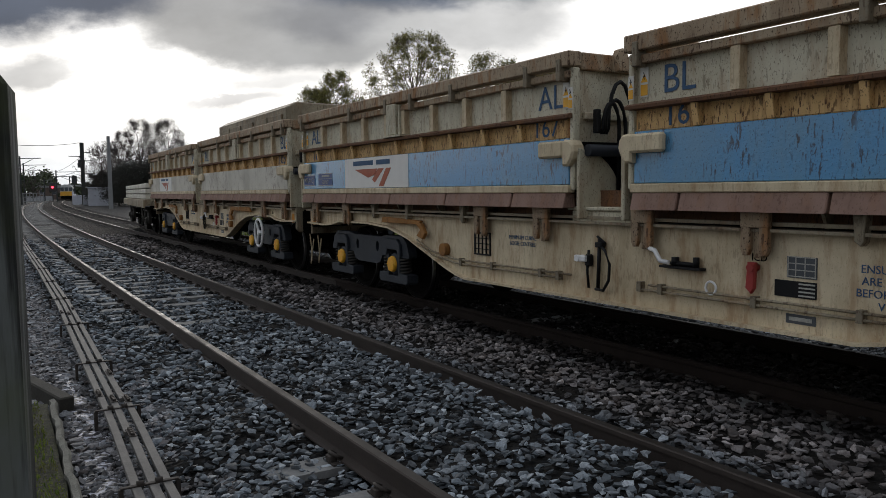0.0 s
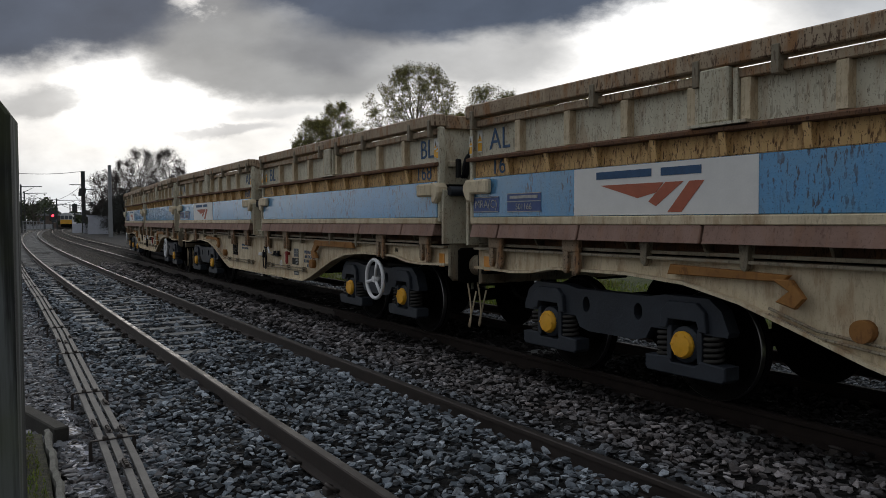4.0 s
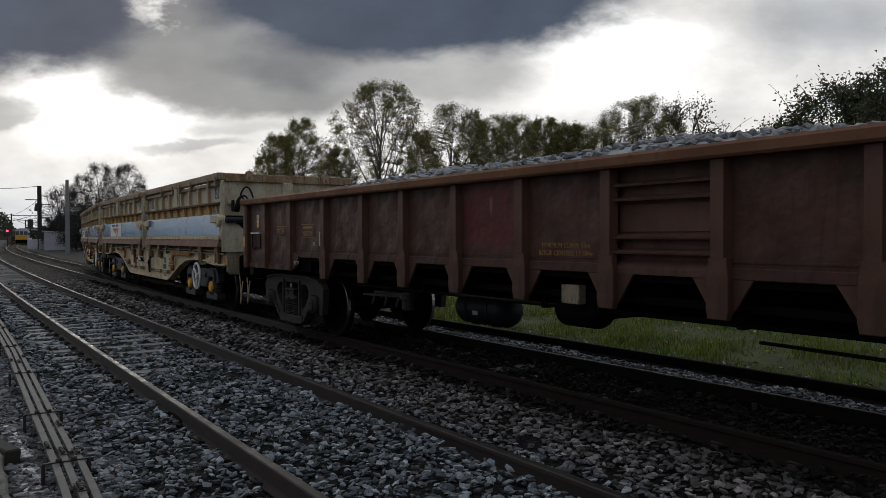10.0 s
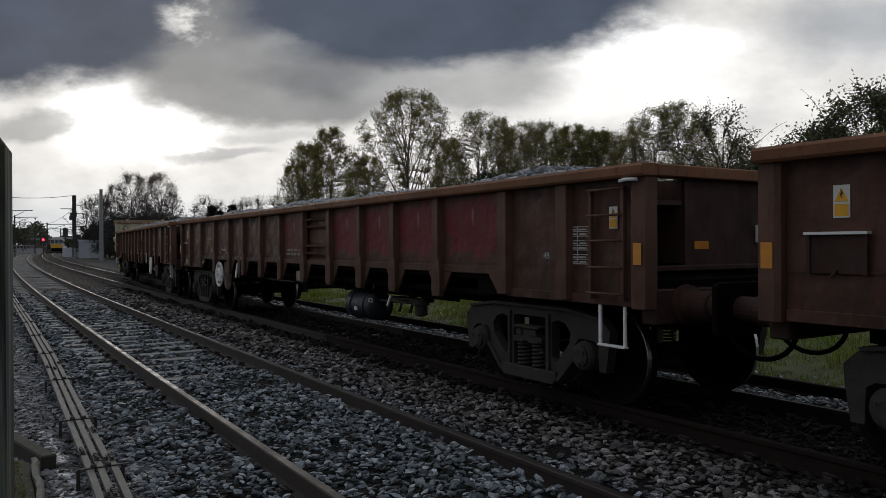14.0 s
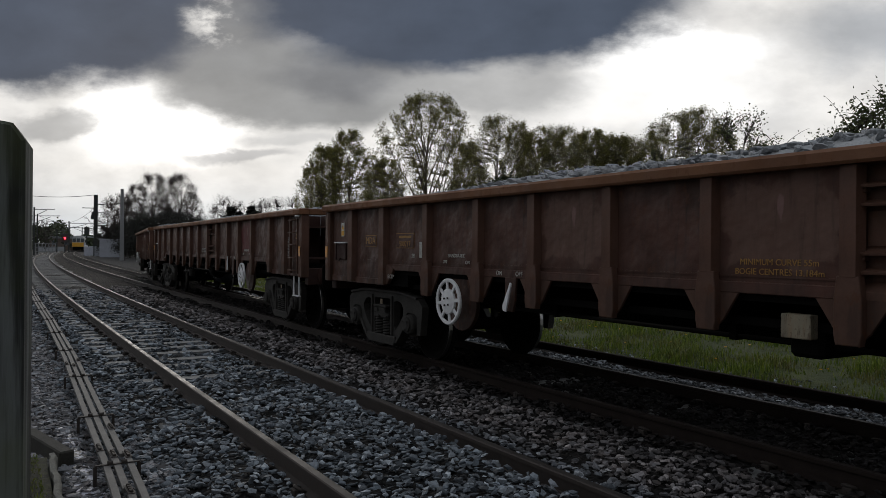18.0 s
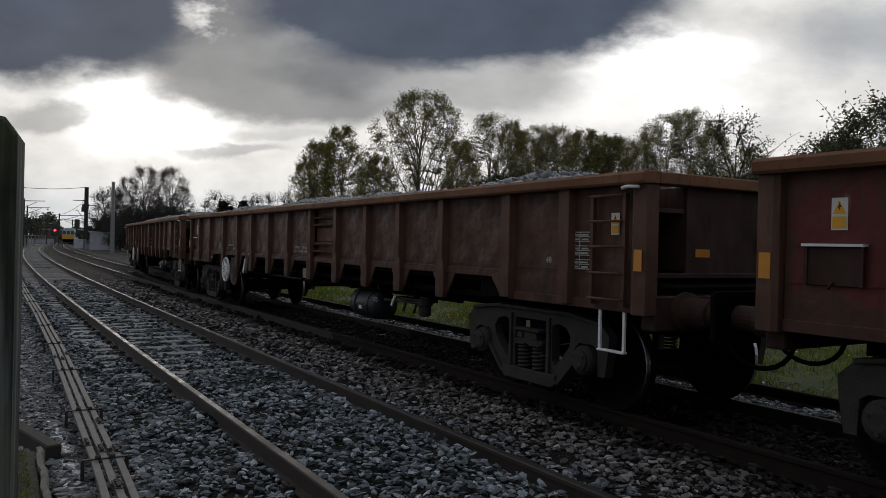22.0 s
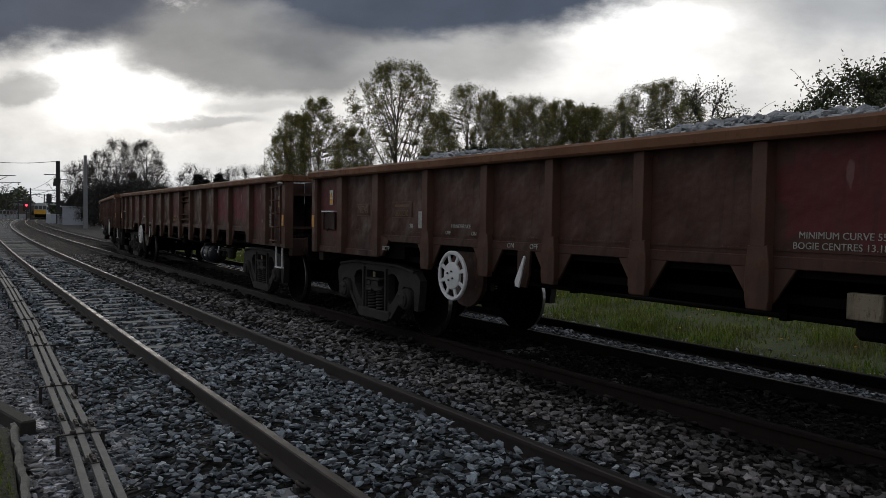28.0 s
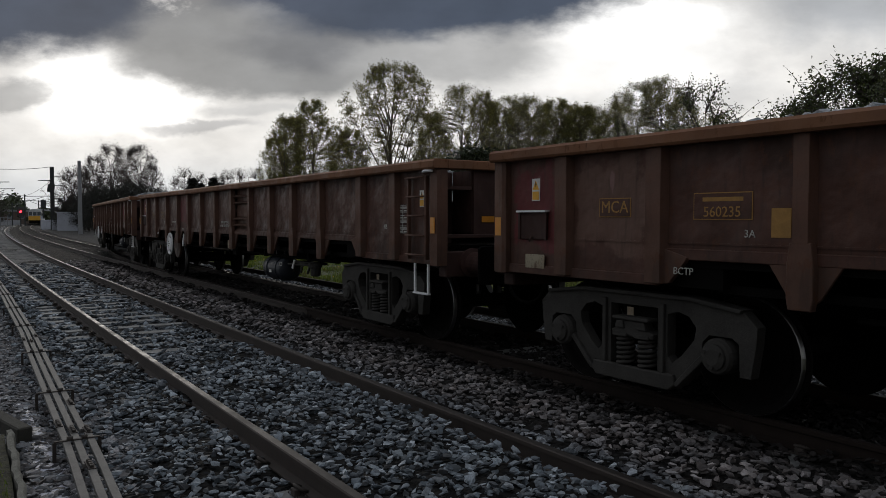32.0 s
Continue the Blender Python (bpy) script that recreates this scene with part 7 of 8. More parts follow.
def build_puddles():
    r = random.Random(5)
    for s, off, a, b in ((10.1, -2.08, 0.16, 0.05), (9.55, -2.07, 0.27, 0.08), (9.0, -2.06, 0.25, 0.10), (8.45, -2.06, 0.27, 0.11), (7.9, -2.08, 0.26, 0.10),
                         (7.35, -2.10, 0.26, 0.11), (6.8, -2.13, 0.26, 0.10), (6.25, -2.16, 0.25, 0.09)):
        bm = bmesh.new()
        ph = [r.uniform(0, 6.3) for _ in range(3)]
        vs = []
        for k in range(26):
            t = 2 * math.pi * k / 26
            q = 1 + 0.22 * math.sin(2 * t + ph[0]) + 0.12 * math.sin(3 * t + ph[1]) + 0.07 * math.sin(7 * t + ph[2])
            x, y, _ = on(MAIN, s + a * q * math.sin(t), off + b * q * math.cos(t))
            vs.append(bm.verts.new((x, y, -0.258)))
        foot = [bm.verts.new((v.co.x, v.co.y, -0.30)) for v in vs]
        mid = bm.verts.new((sum(v.co.x for v in vs) / 26, sum(v.co.y for v in vs) / 26, -0.250))
        for k in range(26):
            bm.faces.new((vs[k], vs[(k + 1) % 26], mid))
            bm.faces.new((vs[(k + 1) % 26], vs[k], foot[k], foot[(k + 1) % 26]))
        bm.normal_update()
        if sum(f.normal.z for f in bm.faces) < 0:
            bmesh.ops.reverse_faces(bm, faces=bm.faces)
        tagged(part("spill", bm, m_water), "pale bluish crust dried on the soil beside the rods", "spill", "pale spills beside the rods", "structure")


def cess_stones():
    """Thin scatter of small stones and grit on the path."""
    r = np.random.RandomState(21)
    n = 34000
    s = 2 + 30 * r.rand(n) ** 1.5
    o = np.where(r.rand(n) < 0.7, r.uniform(-2.5, -1.45, n), r.uniform(-3.6, -1.45, n))
    keep = ~((o < -2.25) & (s < 8.8)) & (r.rand(n) < 0.75)
    s, o = s[keep], o[keep]
    x, y = track_xy(MAIN, s, o)
    z = np.maximum(np.where(o > -2.05, bed_height(s, o), -0.262), -0.270) + r.uniform(-0.01, 0.014, len(s))
    me = scatter_stones("path_stones", x, y, z, r.uniform(0.35, 1.15, len(s)) * 0.040, 8)
    set_attr(me, "dust", np.repeat(r.uniform(0.3, 0.8, len(s)), 12))
    tagged(part("path_stones", me, m_stones), "small stones and grit trodden into the path", "gravel", kind="stuff")


def grass_material():
    m, nt, b = material("spring_grass", 0.6)
    x = Mix(nt)
    geo = nt.nodes.new("ShaderNodeNewGeometry")
    col = x.mix(geo.outputs["Random Per Island"], (0.050, 0.098, 0.010), (0.19, 0.235, 0.032))
    col = x.mix(x.range(x.noise(1.2, 4), 0.45, 0.65, 0.0, 0.75), col, (0.13, 0.105, 0.045))
    nt.links.new(col, b.inputs["Base Color"])
    tr = nt.nodes.new("ShaderNodeBsdfTranslucent")
    nt.links.new(col, tr.inputs[0])
    mx = nt.nodes.new("ShaderNodeMixShader")
    mx.inputs[0].default_value = 0.45
    nt.links.new(b.outputs[0], mx.inputs[1])
    nt.links.new(tr.outputs[0], mx.inputs[2])
    nt.links.new(mx.outputs[0], nt.nodes["Material Output"].inputs[0])
    return m


m_grass = grass_material()


def blades(name, x, y, z, height, width, seed):
    r = np.random.RandomState(seed)
    n = len(x)
    a = r.uniform(0, 2 * math.pi, n)
    lean = r.uniform(0.1, 0.7, n) * height
    dx, dy = np.cos(a), np.sin(a)
    px, py = -dy * width, dx * width
    v = np.stack([np.stack([x - px, y - py, z], -1), np.stack([x + px, y + py, z], -1),
                  np.stack([x + dx * lean * 0.35 + px * 0.7, y + dy * lean * 0.35 + py * 0.7, z + height * 0.6], -1),
                  np.stack([x + dx * lean * 0.35 - px * 0.7, y + dy * lean * 0.35 - py * 0.7, z + height * 0.6], -1),
                  np.stack([x + dx * lean, y + dy * lean, z + height], -1)], 1).reshape(-1, 3)
    b = np.arange(n)[:, None] * 5
    f = np.concatenate([b + np.array([[0, 1, 2]]), b + np.array([[0, 2, 3]]), b + np.array([[3, 2, 4]])])
    return mesh_from(name, v, f, 3)


def build_verge():
    r = np.random.RandomState(31)
    n = 115000
    s = -3 + 52 * r.rand(n) ** 1.3
    o = 5.95 + 5.5 * r.rand(n) ** 1.2
    x, y = track_xy(MAIN, s, o)
    clump = wobble(x, y, 2.2, 9)
    keep = r.rand(n) < np.clip(0.55 + clump * 0.6, 0.08, 1) * np.clip((o - 5.9) / 0.35, 0.1, 1)
    s, o, x, y, clump = s[keep], o[keep], x[keep], y[keep], clump[keep]
    z = -0.21 + np.clip((o - 6) / 14, 0, 1) * 0.35
    hgt = r.uniform(0.04, 0.16, len(s)) * (1.0 + 0.9 * np.clip(clump, -0.7, 1))
    me = blades("verge_grass", x, y, z, hgt, 0.007 + 0.006 * r.rand(len(s)), 3)
    tagged(part("verge_grass", me, m_grass), "bright spring grass and weeds on the verge behind the train", "grass", kind="stuff")
    # dandelions in the grass
    n = 90
    s, o = 2 + 30 * r.rand(n), 6.2 + 3.0 * r.rand(n)
    x, y = track_xy(MAIN, s, o)
    me = scatter_stones("dandelions", x, y, -0.07 + np.clip((o - 6) / 14, 0, 1) * 0.35 + r.uniform(-0.04, 0.03, n), r.uniform(0.7, 1.1, n) * 0.024, 5)
    tagged(part("dandelions", me, m_yellow), "small yellow dandelion heads in the verge", "flowers", kind="stuff")
    n = 7000
    s, o = r.uniform(2, 8.7, n), r.uniform(-3.0, -2.36, n)
    x, y = track_xy(MAIN, s, o)
    me = blades("path_grass", x, y, np.full(n, -0.125), r.uniform(0.012, 0.05, n) * (0.6 + 0.4 * wobble(x, y, 6.0, 2)), np.full(n, 0.004), 4)
    tagged(part("path_grass", me, m_grass), "short mossy grass beside the fence", "grass", kind="stuff")
    # flints and litter on the verge's edge
    n = 2600
    s, o = r.uniform(0, 45, n), 5.75 + np.abs(r.normal(0, 0.45, n))
    x, y = track_xy(MAIN, s, o)
    me = scatter_stones("verge_stones", x, y, np.full(n, -0.205) + np.clip((o - 6) / 14, 0, 1) * 0.35, r.uniform(0.5, 1.1, n) * 0.045, 12)
    set_attr(me, "dust", np.repeat(r.uniform(0, 0.4, n), 12))
    tagged(part("verge_stones", me, m_stones), "pale stones strewn along the grass edge", "gravel", kind="stuff")
    old = rail_mesh(MAIN, 5.70, np.arange(-6, 60, 1.0), -0.075)
    old.materials.append(m_rail_dark)
    old.materials.append(m_rail_dark)
    tagged(part("disused_rail", old, None), "old dark rusted rail lying along the verge", "rail")


build_rodding()
build_fence()
build_puddles()
cess_stones()
build_verge()

# ======== trees and bushes ========
def leaf_material(name, dark, light, through=0.4):
    m, nt, b = material(name, 0.6)
    x = Mix(nt)
    geo = nt.nodes.new("ShaderNodeNewGeometry")
    col = x.mix(geo.outputs["Random Per Island"], dark, light)
    nt.links.new(col, b.inputs["Base Color"])
    tr = nt.nodes.new("ShaderNodeBsdfTranslucent")
    nt.links.new(col, tr.inputs[0])
    mx = nt.nodes.new("ShaderNodeMixShader")
    mx.inputs[0].default_value = through
    nt.links.new(b.outputs[0], mx.inputs[1])
    nt.links.new(tr.outputs[0], mx.inputs[2])
    nt.links.new(mx.outputs[0], nt.nodes["Material Output"].inputs[0])
    return m


m_leaf = leaf_material("spring_poplar_leaf", (0.082, 0.080, 0.022), (0.27, 0.252, 0.068), 0.5)
m_leaf_dark = leaf_material("ivy_leaf", (0.018, 0.026, 0.010), (0.045, 0.058, 0.020), 0.2)
m_leaf_thorn = leaf_material("hawthorn_leaf", (0.030, 0.040, 0.012), (0.085, 0.100, 0.030), 0.3)
m_needle = leaf_material("conifer_needles", (0.016, 0.018, 0.014), (0.036, 0.038, 0.028), 0.1)
m_bark = plain("grey_brown_bark", (0.115, 0.094, 0.076), 0.9, 0.5, 6.0, 0.5)
m_twig = plain("dark_twig_bark", (0.060, 0.047, 0.041), 0.9, 0.4, 6.0, 0.2)


class Wood:
    """Collects tapered limbs as arrays and the places where leaves can grow."""

    def __init__(self, seed):
        self.r = np.random.RandomState(seed)
        self.v, self.f, self.n, self.tips = [], [], 0, []

    def limb(self, pts, r0, r1, seg=4):
        pts = np.asarray(pts, float)
        d = np.gradient(pts, axis=0)
        d /= np.linalg.norm(d, axis=1)[:, None] + 1e-9
        up = np.where(np.abs(d[:, 2:3]) < 0.9, np.array([[0, 0, 1.0]]), np.array([[1.0, 0, 0]]))
        u = np.cross(d, up)
        u /= np.linalg.norm(u, axis=1)[:, None] + 1e-9
        w = np.cross(d, u)
        a = np.arange(seg) * 2 * math.pi / seg
        rad = np.linspace(r0, r1, len(pts))
        ringv = pts[:, None] + (u[:, None] * np.cos(a)[None, :, None] + w[:, None] * np.sin(a)[None, :, None]) * rad[:, None, None]
        self.v.append(ringv.reshape(-1, 3))
        for i in range(len(pts) - 1):
            for k in range(seg):
                p, q = self.n + i * seg + k, self.n + i * seg + (k + 1) % seg
                self.f.append((p, q, q + seg, p + seg))
        self.n += len(pts) * seg

    def path(self, p, d, length, n, bend, rise):
        """A wavering line from p along d; rise > 0 turns it upward, < 0 lets it droop."""
        pts = [np.array(p, float)]
        d = np.array(d, float) / np.linalg.norm(d)
        for i in range(n):
            d = d + self.r.normal(0, bend, 3) + np.array([0, 0, rise])
            d /= np.linalg.norm(d)
            pts.append(pts[-1] + d * length / n)
        return np.array(pts), d

    def mesh(self, name):
        return mesh_from(name, np.concatenate(self.v), np.array(self.f), 4)


def leaves(name, centres, spread, size, seed, flat=0.3):
    r = np.random.RandomState(seed)
    n = len(centres)
    c = centres + r.normal(0, spread, (n, 3))
    u = r.normal(0, 1, (n, 3))
    u /= np.linalg.norm(u, axis=1)[:, None]
    w = np.cross(u, r.normal(0, 1, (n, 3)))
    w /= np.linalg.norm(w, axis=1)[:, None] + 1e-9
    s = size * r.uniform(0.6, 1.35, (n, 1))
    v = np.stack([c - u * s, c + u * s * 0.5 + w * s * 0.7, c + u * s * 0.7 - w * s * 0.6], 1).reshape(-1, 3)
    return mesh_from(name, v, np.arange(n * 3).reshape(-1, 3), 3)


def crown_width(u, full):
    """Half-width of a rounded crown at u (0 foot, 1 top)."""
    return math.sin(math.pi * min(1.0, max(0.0, u)) ** full) ** 0.55 if 0 < u < 1 else 0.0


def tree(label, category, seed, H, width, trunk_r, limbs, low, sub, twig, leaf_n, leaf_size, leaf_mat, bark, group, spread=0.2, full=0.85, arch=0.0, fork=0.10, wild=0.0, inner=0.35):
    """A crown between low*H and H: limbs reach towards it, branches and twigs fill it, leaves sit on the twigs."""
    w = Wood(seed)
    r = w.r
    z0, zs = low * H, H * (1 - low)

    def inside(rad_lo, u_lo=0.03, u_hi=0.97):
        u = r.uniform(u_lo, u_hi)
        a = r.uniform(0, 2 * math.pi)
        lump = 1 + 0.16 * math.sin(2 * a + seed) + 0.12 * math.sin(3 * a + 5 * u + seed)
        q = math.sqrt(r.uniform(rad_lo ** 2, 1.0)) * width / 2 * crown_width(u, full) * lump
        return np.array([q * math.cos(a), q * math.sin(a), z0 + u * zs])

    def curve(p, q, lift, n):
        """From p to q, starting upright and, with arch, dropping over at the end."""
        p, q = np.asarray(p, float), np.asarray(q, float)
        d = np.linalg.norm(q - p)
        c = p + (q - p) * 0.45 + np.array([0, 0, -lift * d]) if lift < 0 else p + (q - p) * 0.5 + np.array([0, 0, lift * d])
        c = c + r.normal(0, 0.05 * d, 3)
        t = np.linspace(0, 1, n)[:, None]
        return (1 - t) ** 2 * p + 2 * t * (1 - t) * c + t * t * q

    trunk = np.array([(0.03 * H * math.sin(k * 0.5 + seed) * (k / 10) ** 1.5 * 0.6, 0.03 * H * math.cos(k * 0.45 + seed) * (k / 10) ** 1.5 * 0.6, -0.3 + (H * 0.8 + 0.3) * k / 10) for k in range(11)])
    w.limb(trunk, trunk_r, trunk_r * 0.10, 7)
    nodes = [trunk[4:]]
    for i in range(limbs):
        tip = inside(0.62, 0.10, 0.94)
        flat = math.hypot(tip[0], tip[1])
        zf = max(fork * H, min(tip[2] - flat * (1.5 - arch) - 0.1 * zs, H * 0.72))
        k = (zf + 0.3) / (H * 0.8 + 0.3) * 10
        k = max(0.3, min(9.4, k))
        p = trunk[int(k)] + (trunk[int(k) + 1] - trunk[int(k)]) * (k - int(k))
        main = curve(p, tip, -0.12 if arch <= 0 else arch * 0.55, 9)
        w.limb(main, trunk_r * (0.42 - 0.25 * k / 10), 0.014, 5)
        nodes.append(main[2:])
    nodes = np.concatenate(nodes)
    pts, ends = [], []
    for i in range(sub):
        tip = inside(inner)
        cost = np.linalg.norm(nodes - tip, axis=1) + 0.9 * np.clip(nodes[:, 2] - tip[2] + 0.25 * width / 8, 0, None)
        p = nodes[int(np.argmin(cost))]
        d = np.linalg.norm(tip - p)
        if d > width * 0.45:
            continue
        br = curve(p, tip, -0.10 if arch <= 0 else arch * 0.4, 5)
        w.limb(br, 0.014 + 0.010 * d, 0.006, 3)
        pts.extend(br[2:])
        for m in range(twig):
            b = br[r.randint(2, 5)]
            L = r.uniform(0.35, 0.9) * (0.35 + 0.05 * width)
            out = np.array([b[0], b[1], 0]) / (math.hypot(b[0], b[1]) + 0.3)
            v = out * 0.5 + np.array([0, 0, 0.7 - arch * 1.6]) + r.normal(0, 0.6, 3)
            tw = curve(b, b + v / np.linalg.norm(v) * L, 0.1 if arch > 0 else -0.06, 4)
            w.limb(tw, 0.010, 0.004, 3)
            pts.extend(tw[1:])
    # a few long shoots that leave the crown
    for i in range(int(wild)):
        b = nodes[r.randint(0, len(nodes))]
        v = np.array([b[0], b[1], 0]) / (math.hypot(b[0], b[1]) + 0.3) * r.uniform(0.3, 1.1) + np.array([0, 0, r.uniform(0.4, 1.0)])
        tw = curve(b, b + v * r.uniform(0.9, 1.7), 0.22, 7)
        w.limb(tw, 0.014, 0.004, 3)
        pts.extend(list(tw[2:]))
    t = thing(category.replace(" ", "_"), label, category, group)
    part("trunk", w.mesh("trunk"), bark, t, "trunk and branches")
    if leaf_n:
        pts = np.array(pts)
        pick = pts[r.randint(0, len(pts), leaf_n)]
        part("crown", leaves("crown", pick, spread, leaf_size, seed), leaf_mat, t, "thin spring foliage")
    return t


def bearing(px, dist):
    """Ground place at a bearing (tangent of the angle right of straight ahead)."""
    q = (px - 784) / 1358.0
    k = dist / math.hypot(q, 1)
    return k * q, k


def set_tree(t, px, dist, turn, scale=1.0, sx=1.0, z=-0.1):
    x, y = bearing(px, dist)
    t.matrix_basis = pose(x, y, z, 0, 0, turn) @ Matrix.Diagonal((scale * sx, scale * sx, scale, 1))
    return t


def more(t, px, dist, turn, scale=1.0, sx=1.0, z=-0.1):
    x, y = bearing(px, dist)
    c = copy_thing(t, Matrix.Identity(4))
    c.matrix_basis = pose(x, y, z, 0, 0, turn) @ Matrix.Diagonal((scale * sx, scale * sx, scale, 1))
    return c


def build_trees():
    g = "poplars behind the train"
    big = tree("tall poplar with a rounded crown of thin spring leaf", "poplar tree", 2, 18.9, 12.4, 0.32, 50, 0.05, 1100, 5, 46000, 0.080, m_leaf, m_bark, g, 0.11, 0.78, inner=0.60)
    set_tree(big, 712, 85, 0)
    slim = tree("slender young poplar just coming into leaf", "poplar tree", 5, 14.6, 6.8, 0.18, 34, 0.06, 520, 4, 18000, 0.080, m_leaf, m_bark, g, 0.14, 0.82, inner=0.5)
    set_tree(slim, 572, 84, 30)
    mid = tree("poplar with upright branches and sparse leaf", "poplar tree", 8, 17.0, 9.6, 0.20, 44, 0.04, 700, 4, 21000, 0.080, m_leaf, m_bark, g, 0.16, 0.76, inner=0.5)
    set_tree(mid, 838, 88, 10)
    for px, d, turn, k, sx in ((525, 86, 200, 0.90, 0.9), (548, 92, 20, 0.95, 1.0), (505, 96, 70, 0.80, 0.8), (640, 92, 75, 0.85, 1.0), (785, 92, 15, 1.0, 0.9), (1000, 94, 40, 1.12, 0.95), (1045, 92, 160, 1.05, 1.1)):
        more(slim, px, d, turn, k, sx)
    for px, d, turn, k, sx in ((872, 90, 100, 0.98, 0.7), (915, 92, 180, 0.97, 0.85), (955, 90, 250, 0.95, 0.85), (1022, 95, 210, 0.93, 0.8), (1075, 94, 300, 0.90, 0.9), (1145, 86, 150, 0.98, 1.0), (1190, 84, 20, 0.98, 0.9), (1225, 88, 270, 0.90, 0.8), (1290, 92, 20, 0.80, 1.2), (1350, 96, 90, 0.75, 1.2), (893, 98, 30, 0.98, 0.8), (935, 99, 140, 0.97, 0.8), (985, 98, 220, 0.96, 0.8), (1052, 99, 60, 0.93, 0.8), (1108, 97, 190, 0.95, 0.8), (620, 97, 80, 0.72, 0.8)):
        more(mid, px, d, turn, k, sx)
    # dark ivy-clad shrubs at their feet
    shrub = tree("dense dark evergreen shrub", "shrub", 13, 6.4, 7.0, 0.12, 18, 0.02, 170, 3, 14000, 0.12, m_leaf_dark, m_twig, "shrubs below the poplars", 0.26, 0.7)
    set_tree(shrub, 850, 78, 0, 1.35)
    for px, d, turn, k in ((800, 80, 40, 1.15), (905, 80, 200, 1.3), (965, 82, 90, 1.0), (1030, 80, 10, 0.9), (1090, 82, 130, 0.9), (1150, 80, 310, 0.95), (1230, 78, 60, 1.2), (1310, 70, 170, 1.3), (1390, 66, 40, 1.2), (1480, 60, 120, 1.1)):
        more(shrub, px, d, turn, k)
    green = tree("low pale-green bush in new leaf", "bush", 17, 5.2, 5.2, 0.08, 14, 0.03, 120, 3, 6500, 0.10, m_leaf, m_twig, "new-leaved bushes", 0.24, 0.75)
    set_tree(green, 660, 84, 0, 1.2)
    for px, d, turn, k in ((620, 86, 50, 1.1), (745, 84, 140, 1.05), (500, 90, 200, 0.9), (780, 82, 10, 1.2), (1180, 76, 80, 1.2), (985, 80, 250, 1.1), (530, 88, 20, 1.0), (585, 88, 110, 0.9)):
        more(green, px, d, turn, k)
    # thorns close behind the train
    thorn = tree("hawthorn with arching dark branches and small leaves", "hawthorn", 23, 5.4, 5.0, 0.12, 20, 0.04, 300, 5, 19000, 0.046, m_leaf_thorn, m_twig, "thorns behind the train", 0.09, 0.75, 0.35, 0.04, 10)
    set_tree(thorn, 1545, 23.5, 0, 1.10)
    more(thorn, 1650, 24.5, 130, 1.16)
    more(thorn, 1450, 26, 220, 0.98, 1.05)
    more(thorn, 1740, 22, 60, 1.15)
    bare = tree("tangled thorn with arching bare stems", "hawthorn", 29, 6.3, 4.2, 0.10, 14, 0.06, 120, 4, 4200, 0.045, m_leaf_thorn, m_twig, "thorns behind the train", 0.10, 0.65, 0.4, 0.05, 14)
    set_tree(bare, 1262, 31, 0, 1.12)
    more(bare, 1115, 40, 140, 1.10, 0.5)
    more(bare, 1205, 33, 230, 0.85, 0.9)
    # bare birches by the station, far off
    birch = tree("bare birch with a drooping crown of fine twigs", "birch tree", 37, 11.2, 6.0, 0.18, 24, 0.12, 420, 8, 9000, 0.045, m_twig, m_twig, "bare trees by the station", 0.22, 0.75, 0.12)
    set_tree(birch, 220, 106, 0, 1.0)
    for px, d, turn, k, sx in ((270, 104, 90, 0.99, 1.0), (245, 112, 200, 1.0, 0.9), (190, 112, 40, 0.9, 0.9), (290, 108, 260, 0.8, 0.8), (172, 118, 300, 0.72, 0.8)):
        more(birch, px, d, turn, k, sx)
    stiff = tree("bare upright tree of fine grey twigs", "bare tree", 41, 8.4, 5.0, 0.14, 18, 0.10, 200, 5, 1500, 0.06, m_twig, m_twig, "bare trees by the station", 0.2, 0.7)
    set_tree(stiff, 346, 122, 0, 1.15)
    for px, d, turn, k in ((445, 118, 90, 1.12), (470, 122, 10, 1.15), (425, 126, 200, 1.15), (335, 116, 250, 0.95), (500, 120, 40, 0.9), (405, 128, 330, 1.1), (372, 127, 300, 1.1), (138, 124, 60, 1.05), (152, 120, 130, 1.1), (165, 122, 10, 1.12), (178, 118, 210, 1.1), (-20, 150, 80, 1.05), (25, 170, 160, 0.8)):
        more(stiff, px, d, turn, k)
    dark = tree("dark dense ivy-covered thicket", "shrub", 47, 5.4, 5.4, 0.10, 16, 0.02, 160, 4, 10000, 0.080, m_needle, m_twig, "thicket by the station", 0.3, 0.7)
    set_tree(dark, 200, 102, 0, 1.0)
    for px, d, turn, k in ((235, 100, 60, 1.05), (275, 98, 130, 1.0), (305, 96, 200, 0.9), (180, 108, 20, 0.9), (160, 122, 20, 0.9), (142, 126, 200, 0.75), (255, 106, 10, 1.1), (330, 100, 300, 0.75), (350, 112, 70, 0.95), (375, 114, 160, 1.05), (400, 110, 20, 1.05), (428, 112, 250, 1.0), (455, 110, 90, 0.95), (500, 105, 160, 0.75)):
        more(dark, px, d, turn, k)

    # small dark conifers
    def conifer(seed):
        r = np.random.RandomState(seed)
        t = thing("conifer", "small dark pointed conifer", "conifer", "conifers by the siding")
        bm = bmesh.new()
        tube(bm, [(0, 0, -0.3), (0, 0, 7.4)], 0.12, 6, 0.02)
        part("trunk", bm, m_twig, t)
        n = 7000
        h = r.uniform(0.5, 8.2, n)
        rad = (8.4 - h) / 8.4 * 1.9 * np.sqrt(r.rand(n)) * (0.85 + 0.3 * np.sin(h * 5))
        a = r.uniform(0, 6.283, n)
